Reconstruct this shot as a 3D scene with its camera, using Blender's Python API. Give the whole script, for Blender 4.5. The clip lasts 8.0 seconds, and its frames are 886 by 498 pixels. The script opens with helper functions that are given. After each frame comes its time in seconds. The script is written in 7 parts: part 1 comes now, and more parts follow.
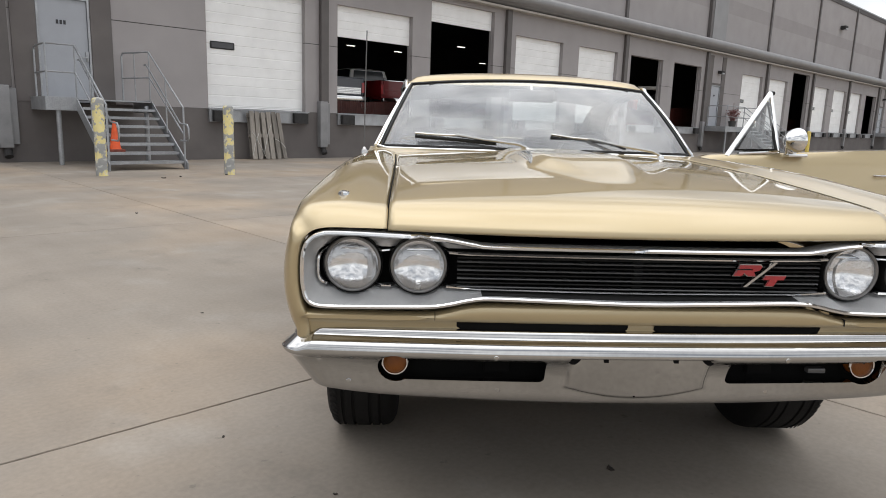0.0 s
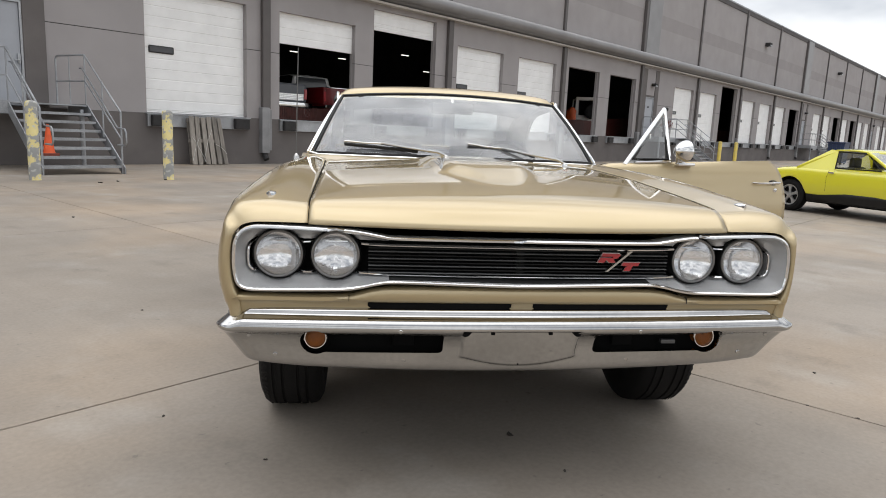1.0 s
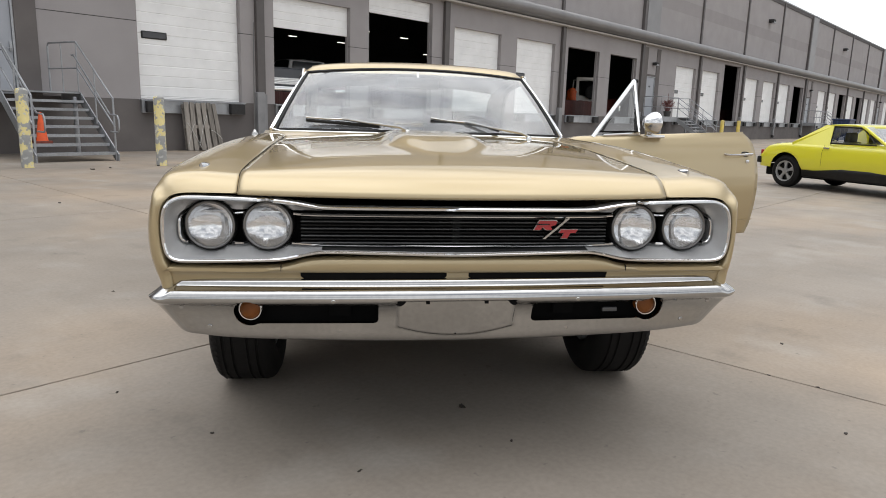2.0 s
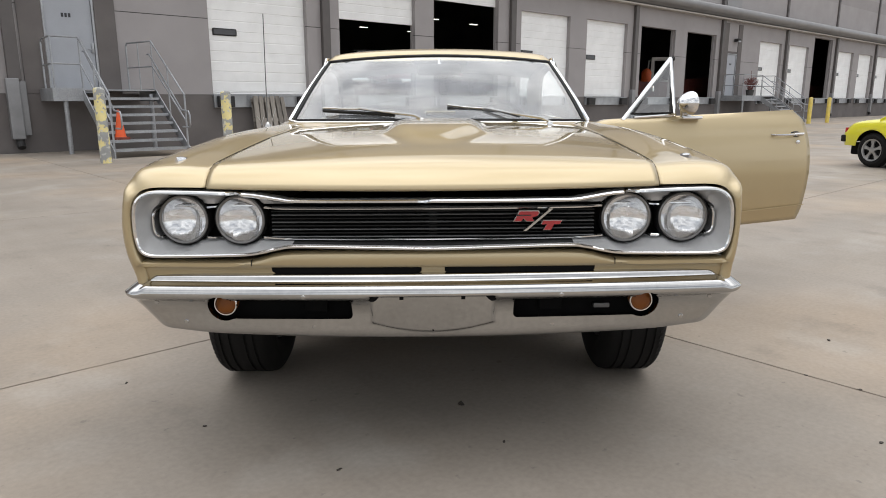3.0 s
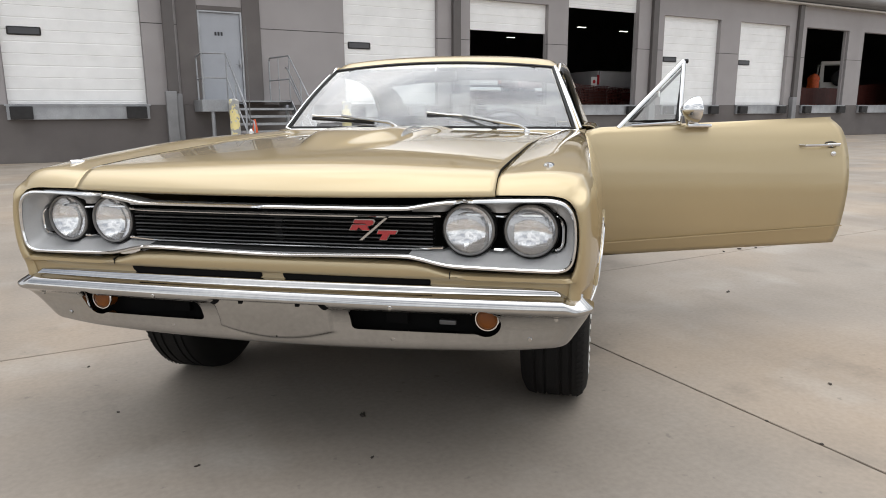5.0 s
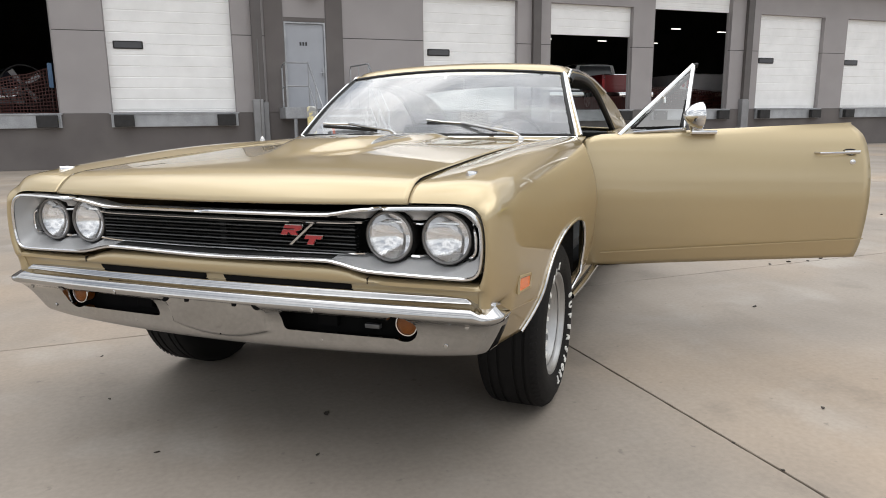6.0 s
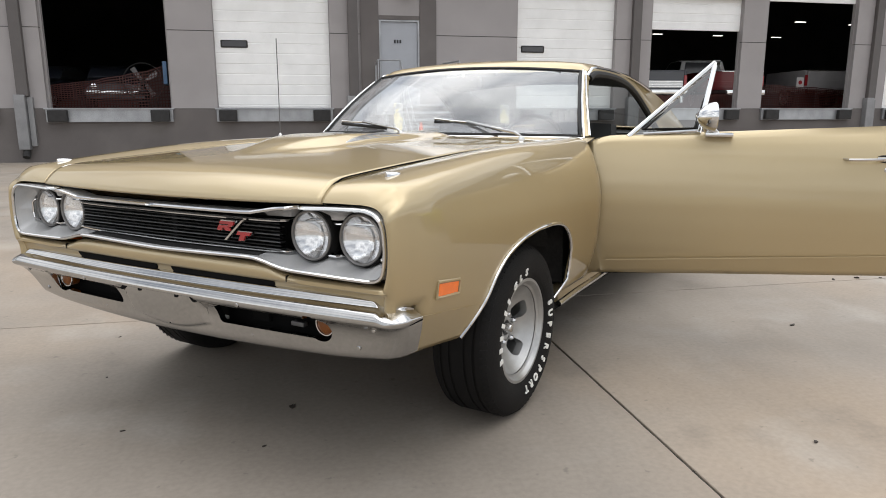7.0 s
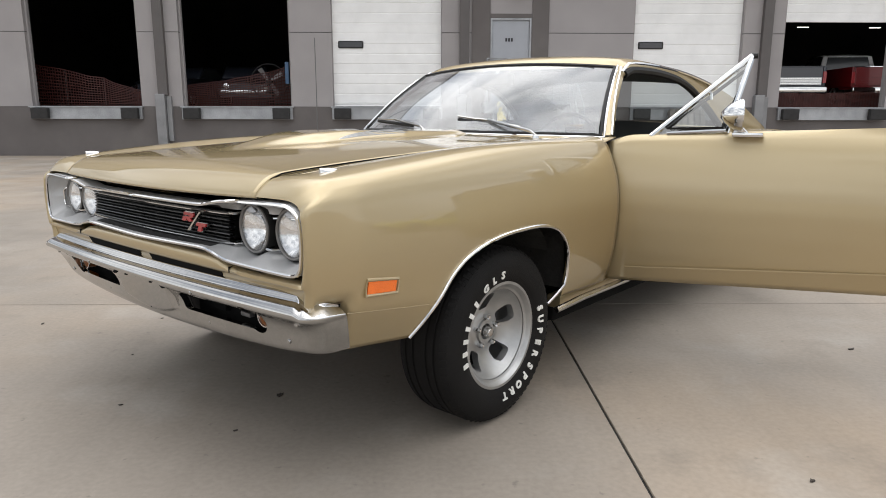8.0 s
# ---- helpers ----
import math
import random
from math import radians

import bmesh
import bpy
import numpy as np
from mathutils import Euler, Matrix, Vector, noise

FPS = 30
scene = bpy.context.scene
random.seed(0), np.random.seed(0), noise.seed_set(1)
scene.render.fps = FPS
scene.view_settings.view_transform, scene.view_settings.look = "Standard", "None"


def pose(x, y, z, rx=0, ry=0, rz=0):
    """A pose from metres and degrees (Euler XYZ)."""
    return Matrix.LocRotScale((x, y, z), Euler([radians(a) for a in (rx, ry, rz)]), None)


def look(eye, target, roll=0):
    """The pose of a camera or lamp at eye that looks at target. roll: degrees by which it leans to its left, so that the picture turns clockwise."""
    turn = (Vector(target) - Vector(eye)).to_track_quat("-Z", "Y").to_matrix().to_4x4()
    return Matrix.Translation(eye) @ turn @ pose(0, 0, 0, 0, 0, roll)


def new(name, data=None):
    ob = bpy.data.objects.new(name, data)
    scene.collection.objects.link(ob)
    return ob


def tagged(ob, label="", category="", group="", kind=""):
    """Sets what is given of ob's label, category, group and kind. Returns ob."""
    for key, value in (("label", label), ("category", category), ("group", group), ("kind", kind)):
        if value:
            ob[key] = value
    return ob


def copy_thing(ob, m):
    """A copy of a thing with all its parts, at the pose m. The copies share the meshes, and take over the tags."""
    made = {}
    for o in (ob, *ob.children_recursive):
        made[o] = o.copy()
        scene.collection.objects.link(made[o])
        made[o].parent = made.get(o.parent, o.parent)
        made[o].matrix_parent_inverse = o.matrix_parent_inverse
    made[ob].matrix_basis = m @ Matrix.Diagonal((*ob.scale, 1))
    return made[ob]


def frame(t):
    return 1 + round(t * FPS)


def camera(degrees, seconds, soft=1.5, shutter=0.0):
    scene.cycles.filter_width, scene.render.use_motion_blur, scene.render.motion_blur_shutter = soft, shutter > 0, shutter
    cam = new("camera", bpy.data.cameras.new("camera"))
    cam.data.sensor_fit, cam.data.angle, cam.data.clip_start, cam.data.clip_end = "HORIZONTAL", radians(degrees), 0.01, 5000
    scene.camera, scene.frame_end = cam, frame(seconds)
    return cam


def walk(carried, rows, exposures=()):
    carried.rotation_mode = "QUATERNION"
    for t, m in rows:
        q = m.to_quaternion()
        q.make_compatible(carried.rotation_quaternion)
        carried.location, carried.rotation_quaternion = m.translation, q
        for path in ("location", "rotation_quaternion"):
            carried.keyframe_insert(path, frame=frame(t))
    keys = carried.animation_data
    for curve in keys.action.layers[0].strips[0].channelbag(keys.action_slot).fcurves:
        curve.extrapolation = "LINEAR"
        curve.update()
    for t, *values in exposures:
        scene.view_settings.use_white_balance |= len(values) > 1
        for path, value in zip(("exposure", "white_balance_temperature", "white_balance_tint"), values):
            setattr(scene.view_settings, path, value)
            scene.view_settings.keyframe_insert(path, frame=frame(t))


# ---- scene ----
cam = camera(66.7, 8.0, soft=0.95)
PATH = [
    (0, (0.261, 0.04, 1.183), (1.625, 1.455, 0.812), 1.9),
    (0.5, (0.173, -0.082, 1.205), (1.6, 1.273, 0.85), 3.1),
    (1, (0.101, -0.275, 1.2), (1.579, 1.028, 0.856), 2.6),
    (1.5, (0.121, -0.392, 1.18), (1.621, 0.882, 0.828), 2.2),
    (2, (0.26, -0.438, 1.157), (1.721, 0.87, 0.767), 1.7),
    (3.5, (0.693, -0.705, 1.16), (1.908, 0.827, 0.736), -0.7),
    (4, (0.876, -0.834, 1.149), (2.02, 0.754, 0.734), -0.9),
    (4.5, (1.126, -0.941, 1.144), (2.172, 0.714, 0.735), -0.3),
    (6, (1.788, -1.313, 1.152), (2.475, 0.525, 0.768), -0.6),
    (6.5, (2.061, -1.363, 1.166), (2.613, 0.52, 0.78), -0.1),
    (7, (2.316, -1.423, 1.158), (2.705, 0.499, 0.767), -0.1),
    (7.5, (2.601, -1.481, 1.178), (2.775, 0.473, 0.786), -0.1),
    (8, (2.865, -1.443, 1.151), (2.891, 0.517, 0.757), 0.1),
]
walk(cam, [(t, look(eye, target, roll)) for t, eye, target, roll in PATH], exposures=[(0.0, -0.36), (2.0, -0.37), (3.5, -0.22), (4.5, -0.19), (8.0, -0.18)])

# ---- light: bright overcast sky, weak wide sun ----
SUN_ELEV, SUN_TURN = 82.0, 26.0
world = bpy.data.worlds.new("overcast_sky")
scene.world = world
world.use_nodes = True
wn, wl = world.node_tree.nodes, world.node_tree.links
wn.clear()
w_out = wn.new("ShaderNodeOutputWorld")
w_sky = wn.new("ShaderNodeBackground")
w_cloud = wn.new("ShaderNodeBackground")
w_mix = wn.new("ShaderNodeMixShader")
sky = wn.new("ShaderNodeTexSky")
sky.sky_type, sky.sun_disc = "NISHITA", False
sky.sun_elevation, sky.sun_rotation = radians(SUN_ELEV), radians(SUN_TURN)
wl.new(sky.outputs["Color"], w_sky.inputs["Color"])
w_sky.inputs["Strength"].default_value = 0.12
w_co = wn.new("ShaderNodeTexCoord")
w_map = wn.new("ShaderNodeMapping")
w_map.inputs["Scale"].default_value = (1.0, 1.0, 2.6)
w_noise = wn.new("ShaderNodeTexNoise")
w_noise.inputs["Scale"].default_value, w_noise.inputs["Detail"].default_value, w_noise.inputs["Roughness"].default_value = 2.6, 5.0, 0.5
w_ramp = wn.new("ShaderNodeValToRGB")
w_ramp.color_ramp.elements[0].position, w_ramp.color_ramp.elements[0].color = 0.36, (0.42, 0.45, 0.5, 1)
w_ramp.color_ramp.elements[1].position, w_ramp.color_ramp.elements[1].color = 0.62, (1.2, 1.2, 1.2, 1)
wl.new(w_co.outputs["Generated"], w_map.inputs["Vector"])
wl.new(w_map.outputs["Vector"], w_noise.inputs["Vector"])
wl.new(w_noise.outputs["Fac"], w_ramp.inputs["Fac"])
# thin cloud glows round the hidden sun
_az, _el = radians(SUN_TURN), radians(SUN_ELEV)
SUN_DIR = Vector((math.sin(_az) * math.cos(_el), math.cos(_az) * math.cos(_el), math.sin(_el)))
w_dot = wn.new("ShaderNodeVectorMath")
w_dot.operation = "DOT_PRODUCT"
w_dot.inputs[1].default_value = SUN_DIR
w_pos = wn.new("ShaderNodeMath")
w_pos.operation = "MAXIMUM"
w_pow = wn.new("ShaderNodeMath")
w_pow.operation = "POWER"
w_pow.inputs[1].default_value = 3.0
w_up = wn.new("ShaderNodeMath")
w_up.operation = "MULTIPLY_ADD"
w_up.inputs[1].default_value, w_up.inputs[2].default_value = 3.3, 1.12
wl.new(w_co.outputs["Generated"], w_dot.inputs[0])
wl.new(w_dot.outputs["Value"], w_pos.inputs[0])
wl.new(w_pos.outputs["Value"], w_pow.inputs[0])
wl.new(w_pow.outputs["Value"], w_up.inputs[0])
wl.new(w_ramp.outputs["Color"], w_cloud.inputs["Color"])
wl.new(w_up.outputs["Value"], w_cloud.inputs["Strength"])
w_mix.inputs["Fac"].default_value = 0.82
wl.new(w_sky.outputs[0], w_mix.inputs[1])
wl.new(w_cloud.outputs[0], w_mix.inputs[2])
wl.new(w_mix.outputs[0], w_out.inputs["Surface"])
sun = new("sun", bpy.data.lights.new("sun", "SUN"))
sun.data.energy, sun.data.angle, sun.data.color = 0.8, radians(90), (1.0, 0.96, 0.9)
sun.matrix_world = look(SUN_DIR * 60, (0, 0, 0))


# ---- materials ----
def material(name, color, rough=0.5, metal=0.0, coat=0.0, vary=0.0, scale=4.0, fine=0.0, fine_scale=60.0, bump=0.0, bump_scale=80.0,
             stain=None, stain_scale=0.7, stain_amount=0.5, more=(), streak=0.0, island=0.0, rough_vary=0.0, spec=None, stretch=(1, 1, 1)):
    """A surface with variation at two scales, optional stains of another colour, and fine relief."""
    m = bpy.data.materials.new(name)
    m.use_nodes = True
    n, l = m.node_tree.nodes, m.node_tree.links
    b = n["Principled BSDF"]
    b.inputs["Roughness"].default_value, b.inputs["Metallic"].default_value = rough, metal
    b.inputs["Base Color"].default_value = (*color, 1)
    b.inputs["Coat Weight"].default_value, b.inputs["Coat Roughness"].default_value = coat, 0.03
    if spec is not None:
        b.inputs["Specular IOR Level"].default_value = spec
    co = n.new("ShaderNodeTexCoord")
    mp = n.new("ShaderNodeMapping")
    mp.inputs["Scale"].default_value = stretch
    l.new(co.outputs["Object"], mp.inputs["Vector"])

    def noise_at(s, detail=5.0):
        t = n.new("ShaderNodeTexNoise")
        t.inputs["Scale"].default_value, t.inputs["Detail"].default_value = s, detail
        l.new(mp.outputs["Vector"], t.inputs["Vector"])
        return t.outputs["Fac"]

    def ranged(sock, lo, hi, a=0.3, z=0.7):
        r = n.new("ShaderNodeMapRange")
        r.inputs["From Min"].default_value, r.inputs["From Max"].default_value = a, z
        r.inputs["To Min"].default_value, r.inputs["To Max"].default_value = lo, hi
        l.new(sock, r.inputs["Value"])
        return r.outputs["Result"]

    def times(sock, factor):
        x = n.new("ShaderNodeMix")
        x.data_type, x.blend_type = "RGBA", "MULTIPLY"
        x.inputs["Factor"].default_value = 1.0
        l.new(sock, x.inputs["A"])
        l.new(factor, x.inputs["B"])
        return x.outputs["Result"]

    rgb = n.new("ShaderNodeRGB")
    rgb.outputs[0].default_value = (*color, 1)
    c = rgb.outputs[0]
    if stain:
        x = n.new("ShaderNodeMix")
        x.data_type = "RGBA"
        l.new(ranged(noise_at(stain_scale, 8.0), 0.0, stain_amount, 0.45, 0.7), x.inputs["Factor"])
        l.new(c, x.inputs["A"])
        x.inputs["B"].default_value = (*stain, 1)
        c = x.outputs["Result"]
    for colour, s, amount, lo, hi in more:
        x = n.new("ShaderNodeMix")
        x.data_type = "RGBA"
        l.new(ranged(noise_at(s, 9.0), 0.0, amount, lo, hi), x.inputs["Factor"])
        l.new(c, x.inputs["A"])
        x.inputs["B"].default_value = (*colour, 1)
        c = x.outputs["Result"]
    if vary:
        c = times(c, ranged(noise_at(scale), 1 - vary, 1 + vary))
    if streak:
        sm = n.new("ShaderNodeMapping")
        sm.inputs["Scale"].default_value = (7.0, 0.22, 1.0)
        sm.inputs["Rotation"].default_value = (0, 0, radians(-6))
        sn = n.new("ShaderNodeTexNoise")
        sn.inputs["Scale"].default_value, sn.inputs["Detail"].default_value = 1.0, 6.0
        l.new(co.outputs["Object"], sm.inputs["Vector"])
        l.new(sm.outputs["Vector"], sn.inputs["Vector"])
        c = times(c, ranged(sn.outputs["Fac"], 1 - streak, 1 + streak))
    if fine:
        c = times(c, ranged(noise_at(fine_scale, 3.0), 1 - fine, 1 + fine))
    if island:
        oi = n.new("ShaderNodeObjectInfo")
        c = times(c, ranged(oi.outputs["Random"], 1 - island, 1 + island, 0.0, 1.0))
    if stain or vary or fine or island:
        l.new(c, b.inputs["Base Color"])
    if rough_vary:
        l.new(ranged(noise_at(scale * 1.7), rough - rough_vary, rough + rough_vary), b.inputs["Roughness"])
    if bump:
        bp = n.new("ShaderNodeBump")
        bp.inputs["Strength"].default_value, bp.inputs["Distance"].default_value = bump, 0.01
        l.new(noise_at(bump_scale, 6.0), bp.inputs["Height"])
        l.new(bp.outputs["Normal"], b.inputs["Normal"])
    return m


def glass(name, tint, gloss=0.05, veil=0.0):
    """A clear sheet: light passes, and the gloss follows Fresnel, tripled; veil paints in pale haze."""
    m = bpy.data.materials.new(name)
    m.use_nodes = True
    n, l = m.node_tree.nodes, m.node_tree.links
    n.remove(n["Principled BSDF"])
    tr, gl, mx, lw = n.new("ShaderNodeBsdfTransparent"), n.new("ShaderNodeBsdfGlossy"), n.new("ShaderNodeMixShader"), n.new("ShaderNodeLayerWeight")
    tr.inputs["Color"].default_value = (*tint, 1)
    gl.inputs["Roughness"].default_value = gloss
    lw.inputs["Blend"].default_value = 0.5
    p5, fr = n.new("ShaderNodeMath"), n.new("ShaderNodeMath")
    p5.operation, fr.operation = "POWER", "MULTIPLY_ADD"
    p5.inputs[1].default_value, fr.inputs[1].default_value, fr.inputs[2].default_value = 5.0, 0.957, 0.043
    l.new(lw.outputs["Facing"], p5.inputs[0])
    l.new(p5.outputs[0], fr.inputs[0])
    two = n.new("ShaderNodeMath")
    two.operation, two.use_clamp = "MULTIPLY", True
    two.inputs[1].default_value = 3.0
    l.new(fr.outputs[0], two.inputs[0])
    l.new(two.outputs[0], mx.inputs[0])
    l.new(tr.outputs[0], mx.inputs[1])
    l.new(gl.outputs[0], mx.inputs[2])
    last = mx
    # uneven whitish diffuse layer: bright haze of reflected sky put into the colour
    if veil:
        veil_mix, df = n.new("ShaderNodeMixShader"), n.new("ShaderNodeBsdfDiffuse")
        df.inputs["Color"].default_value = (0.75, 0.76, 0.78, 1)
        no = n.new("ShaderNodeTexNoise")
        no.inputs["Scale"].default_value, no.inputs["Detail"].default_value = 5.0, 9.0
        co = n.new("ShaderNodeTexCoord")
        l.new(co.outputs["Object"], no.inputs["Vector"])
        mr = n.new("ShaderNodeMapRange")
        mr.inputs["From Min"].default_value, mr.inputs["From Max"].default_value = 0.35, 0.68
        mr.inputs["To Min"].default_value, mr.inputs["To Max"].default_value = veil * 0.3, veil * 1.7
        l.new(no.outputs["Fac"], mr.inputs["Value"])
        l.new(mr.outputs["Result"], veil_mix.inputs[0])
        l.new(mx.outputs[0], veil_mix.inputs[1])
        l.new(df.outputs[0], veil_mix.inputs[2])
        last = veil_mix
    l.new(last.outputs[0], n["Material Output"].inputs["Surface"])
    return m


def fluted_lens(name):
    """Thin pressed glass: light passes, with upright flutes in its gloss and a faint haze."""
    m = glass(name, (0.97, 0.975, 0.975), 0.05, veil=0.015)
    return flutes(m, 0.05)


def flutes(m, strength):
    """Upright ribs in the relief of a glossy surface."""
    n, l = m.node_tree.nodes, m.node_tree.links
    co, wv, bp = n.new("ShaderNodeTexCoord"), n.new("ShaderNodeTexWave"), n.new("ShaderNodeBump")
    wv.bands_direction = "X"
    wv.inputs["Scale"].default_value, wv.inputs["Distortion"].default_value = 26.0, 0.8
    bp.inputs["Strength"].default_value, bp.inputs["Distance"].default_value = strength, 0.002
    l.new(co.outputs["Object"], wv.inputs["Vector"])
    l.new(wv.outputs["Fac"], bp.inputs["Height"])
    for node in n:
        if node.bl_idname in ("ShaderNodeBsdfGlossy", "ShaderNodeBsdfPrincipled"):
            l.new(bp.outputs["Normal"], node.inputs["Normal"])
    return m


def lamp_material(name, color, strength):
    m = bpy.data.materials.new(name)
    m.use_nodes = True
    b = m.node_tree.nodes["Principled BSDF"]
    b.inputs["Base Color"].default_value = (*color, 1)
    b.inputs["Emission Color"].default_value, b.inputs["Emission Strength"].default_value = (*color, 1), strength
    return m


CONCRETE = material("concrete", (0.268, 0.231, 0.192), 0.72, vary=0.13, scale=0.9, fine=0.07, fine_scale=45, bump=0.05, bump_scale=160,
                    stain=(0.21, 0.185, 0.155), stain_scale=0.55, stain_amount=0.5, island=0.05, rough_vary=0.12, streak=0.035,
                    more=[((0.335, 0.262, 0.192), 0.36, 0.85, 0.48, 0.64), ((0.37, 0.345, 0.31), 1.3, 0.4, 0.56, 0.7), ((0.16, 0.14, 0.118), 2.4, 0.4, 0.6, 0.72), ((0.12, 0.105, 0.09), 19.0, 0.5, 0.67, 0.74)])
SEALANT = material("joint_sealant", (0.016, 0.014, 0.012), 0.9, vary=0.3, scale=20, bump=0.4)
WALL_LIGHT = material("grey_painted_wall", (0.328, 0.308, 0.306), 0.8, vary=0.05, scale=1.2, fine=0.05, fine_scale=120, bump=0.3, bump_scale=180,
                      stain=(0.27, 0.25, 0.245), stain_scale=0.5, stain_amount=0.35)
WALL_BAND = material("grey_band_wall", (0.285, 0.266, 0.263), 0.8, vary=0.05, scale=1.2, fine=0.05, fine_scale=120, bump=0.3, bump_scale=180)
WALL_DARK = material("dark_dado_wall", (0.125, 0.112, 0.108), 0.82, vary=0.08, scale=1.5, fine=0.06, fine_scale=120, bump=0.3, bump_scale=180,
                     stain=(0.17, 0.155, 0.145), stain_scale=0.9, stain_amount=0.5)
PIPE = material("brown_downspout_paint", (0.1, 0.09, 0.087), 0.55, vary=0.08, scale=3, fine=0.05)
GUARD = material("galvanised_guard", (0.25, 0.25, 0.255), 0.5, metal=0.3, vary=0.15, scale=3, fine=0.08)
DOOR_WHITE = material("white_door_paint", (0.87, 0.87, 0.86), 0.5, vary=0.04, scale=2.5, fine=0.03, fine_scale=80, stain=(0.72, 0.72, 0.70), stain_scale=1.5, stain_amount=0.25)
SEAM = material("dark_seam", (0.08, 0.075, 0.072), 0.8, vary=0.2, scale=5)
STEEL = material("galvanised_steel", (0.36, 0.37, 0.385), 0.45, metal=0.6, vary=0.18, scale=2.5, fine=0.1, fine_scale=40, rough_vary=0.1)
RUBBER = material("black_rubber", (0.022, 0.021, 0.021), 0.75, vary=0.25, scale=10, bump=0.3)
STEEL_DOOR = material("grey_steel_door_paint", (0.345, 0.36, 0.39), 0.5, vary=0.04, scale=3, fine=0.03)
GUTTER = material("grey_gutter_paint", (0.24, 0.235, 0.235), 0.42, metal=0.2, vary=0.08, scale=1.5, fine=0.04)
SOFFIT = material("cream_soffit", (0.45, 0.42, 0.38), 0.7, vary=0.08, scale=2, fine=0.05)
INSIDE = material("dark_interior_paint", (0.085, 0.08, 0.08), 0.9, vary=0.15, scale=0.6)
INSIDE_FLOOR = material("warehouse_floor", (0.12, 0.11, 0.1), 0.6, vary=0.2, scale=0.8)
# orange taken down to near black: shade of the dock openings in the colour
NETTING = material("shaded_orange_netting", (0.058, 0.01, 0.006), 0.6, vary=0.2, scale=6)
GLOW = lamp_material("lamp_glow", (1.0, 0.97, 0.9), 3.0)


# ---- mesh helpers ----
def bm_new():
    return bmesh.new()


def box(bm, lo, hi, bevel=0.0):
    vs = [bm.verts.new((x, y, z)) for x in (lo[0], hi[0]) for y in (lo[1], hi[1]) for z in (lo[2], hi[2])]
    fs = [bm.faces.new([vs[i] for i in f]) for f in ((0, 1, 3, 2), (4, 6, 7, 5), (0, 4, 5, 1), (2, 3, 7, 6), (0, 2, 6, 4), (1, 5, 7, 3))]
    if bevel:
        edges = list({e for f in fs for e in f.edges})
        bmesh.ops.bevel(bm, geom=edges, offset=bevel, segments=2, profile=0.6, affect="EDGES")
    return bm


def grid(bm, rows, close_u=False, close_v=False):
    """A sheet of quads through rows of points."""
    vs = [[bm.verts.new(p) for p in r] for r in rows]
    n, m = len(vs), len(vs[0])
    for i in range(n if close_u else n - 1):
        for j in range(m if close_v else m - 1):
            q = [vs[i][j], vs[(i + 1) % n][j], vs[(i + 1) % n][(j + 1) % m], vs[i][(j + 1) % m]]
            if len({v.co.to_tuple(6) for v in q}) >= 3:
                bm.faces.new(q)
    return vs


def tube(bm, pts, r, n=8, closed=False, flat=1.0):
    """A round bar along points."""
    pts = [Vector(p) for p in pts]
    rings, up = [], None
    k = len(pts)
    for i, p in enumerate(pts):
        a = pts[(i - 1) % k] if (closed or i) else p
        b = pts[(i + 1) % k] if (closed or i < k - 1) else p
        d = (b - a).normalized()
        if up is None:
            up = d.orthogonal().normalized()
        up = (up - d * up.dot(d)).normalized()
        side = d.cross(up)
        rings.append([p + (up * math.cos(t) * flat + side * math.sin(t)) * r for t in (2 * math.pi * j / n for j in range(n))])
    vs = grid(bm, rings, close_u=closed, close_v=True)
    if not closed:
        bm.faces.new(vs[0][::-1])
        bm.faces.new(vs[-1])
    return bm


def lathe(bm, profile, at=(0, 0, 0), axis="x", n=32, sx=1, cap=True):
    """A turned form: profile holds (distance along the axis, radius)."""
    rings = []
    for d, r in profile:
        ring = []
        for j in range(n):
            a = 2 * math.pi * j / n
            u, w = r * math.cos(a), r * math.sin(a)
            p = {"x": (sx * d, u, w), "y": (u, sx * d, w), "z": (u, w, d)}[axis]
            ring.append((at[0] + p[0], at[1] + p[1], at[2] + p[2]))
        rings.append(ring)
    vs = grid(bm, rings, close_v=True)
    if cap and profile[0][1] > 1e-5:
        bm.faces.new(vs[0][::-1])
    if cap and profile[-1][1] > 1e-5:
        bm.faces.new(vs[-1])
    return bm


def prism(bm, poly, fn, a, b):
    """A flat outline raised into a slab: fn(u, v, w) gives the point; w runs from a to b."""
    va = [bm.verts.new(fn(u, v, a)) for u, v in poly]
    vb = [bm.verts.new(fn(u, v, b)) for u, v in poly]
    bm.faces.new(va[::-1])
    bm.faces.new(vb)
    for i in range(len(poly)):
        j = (i + 1) % len(poly)
        bm.faces.new([va[i], va[j], vb[j], vb[i]])
    return bm


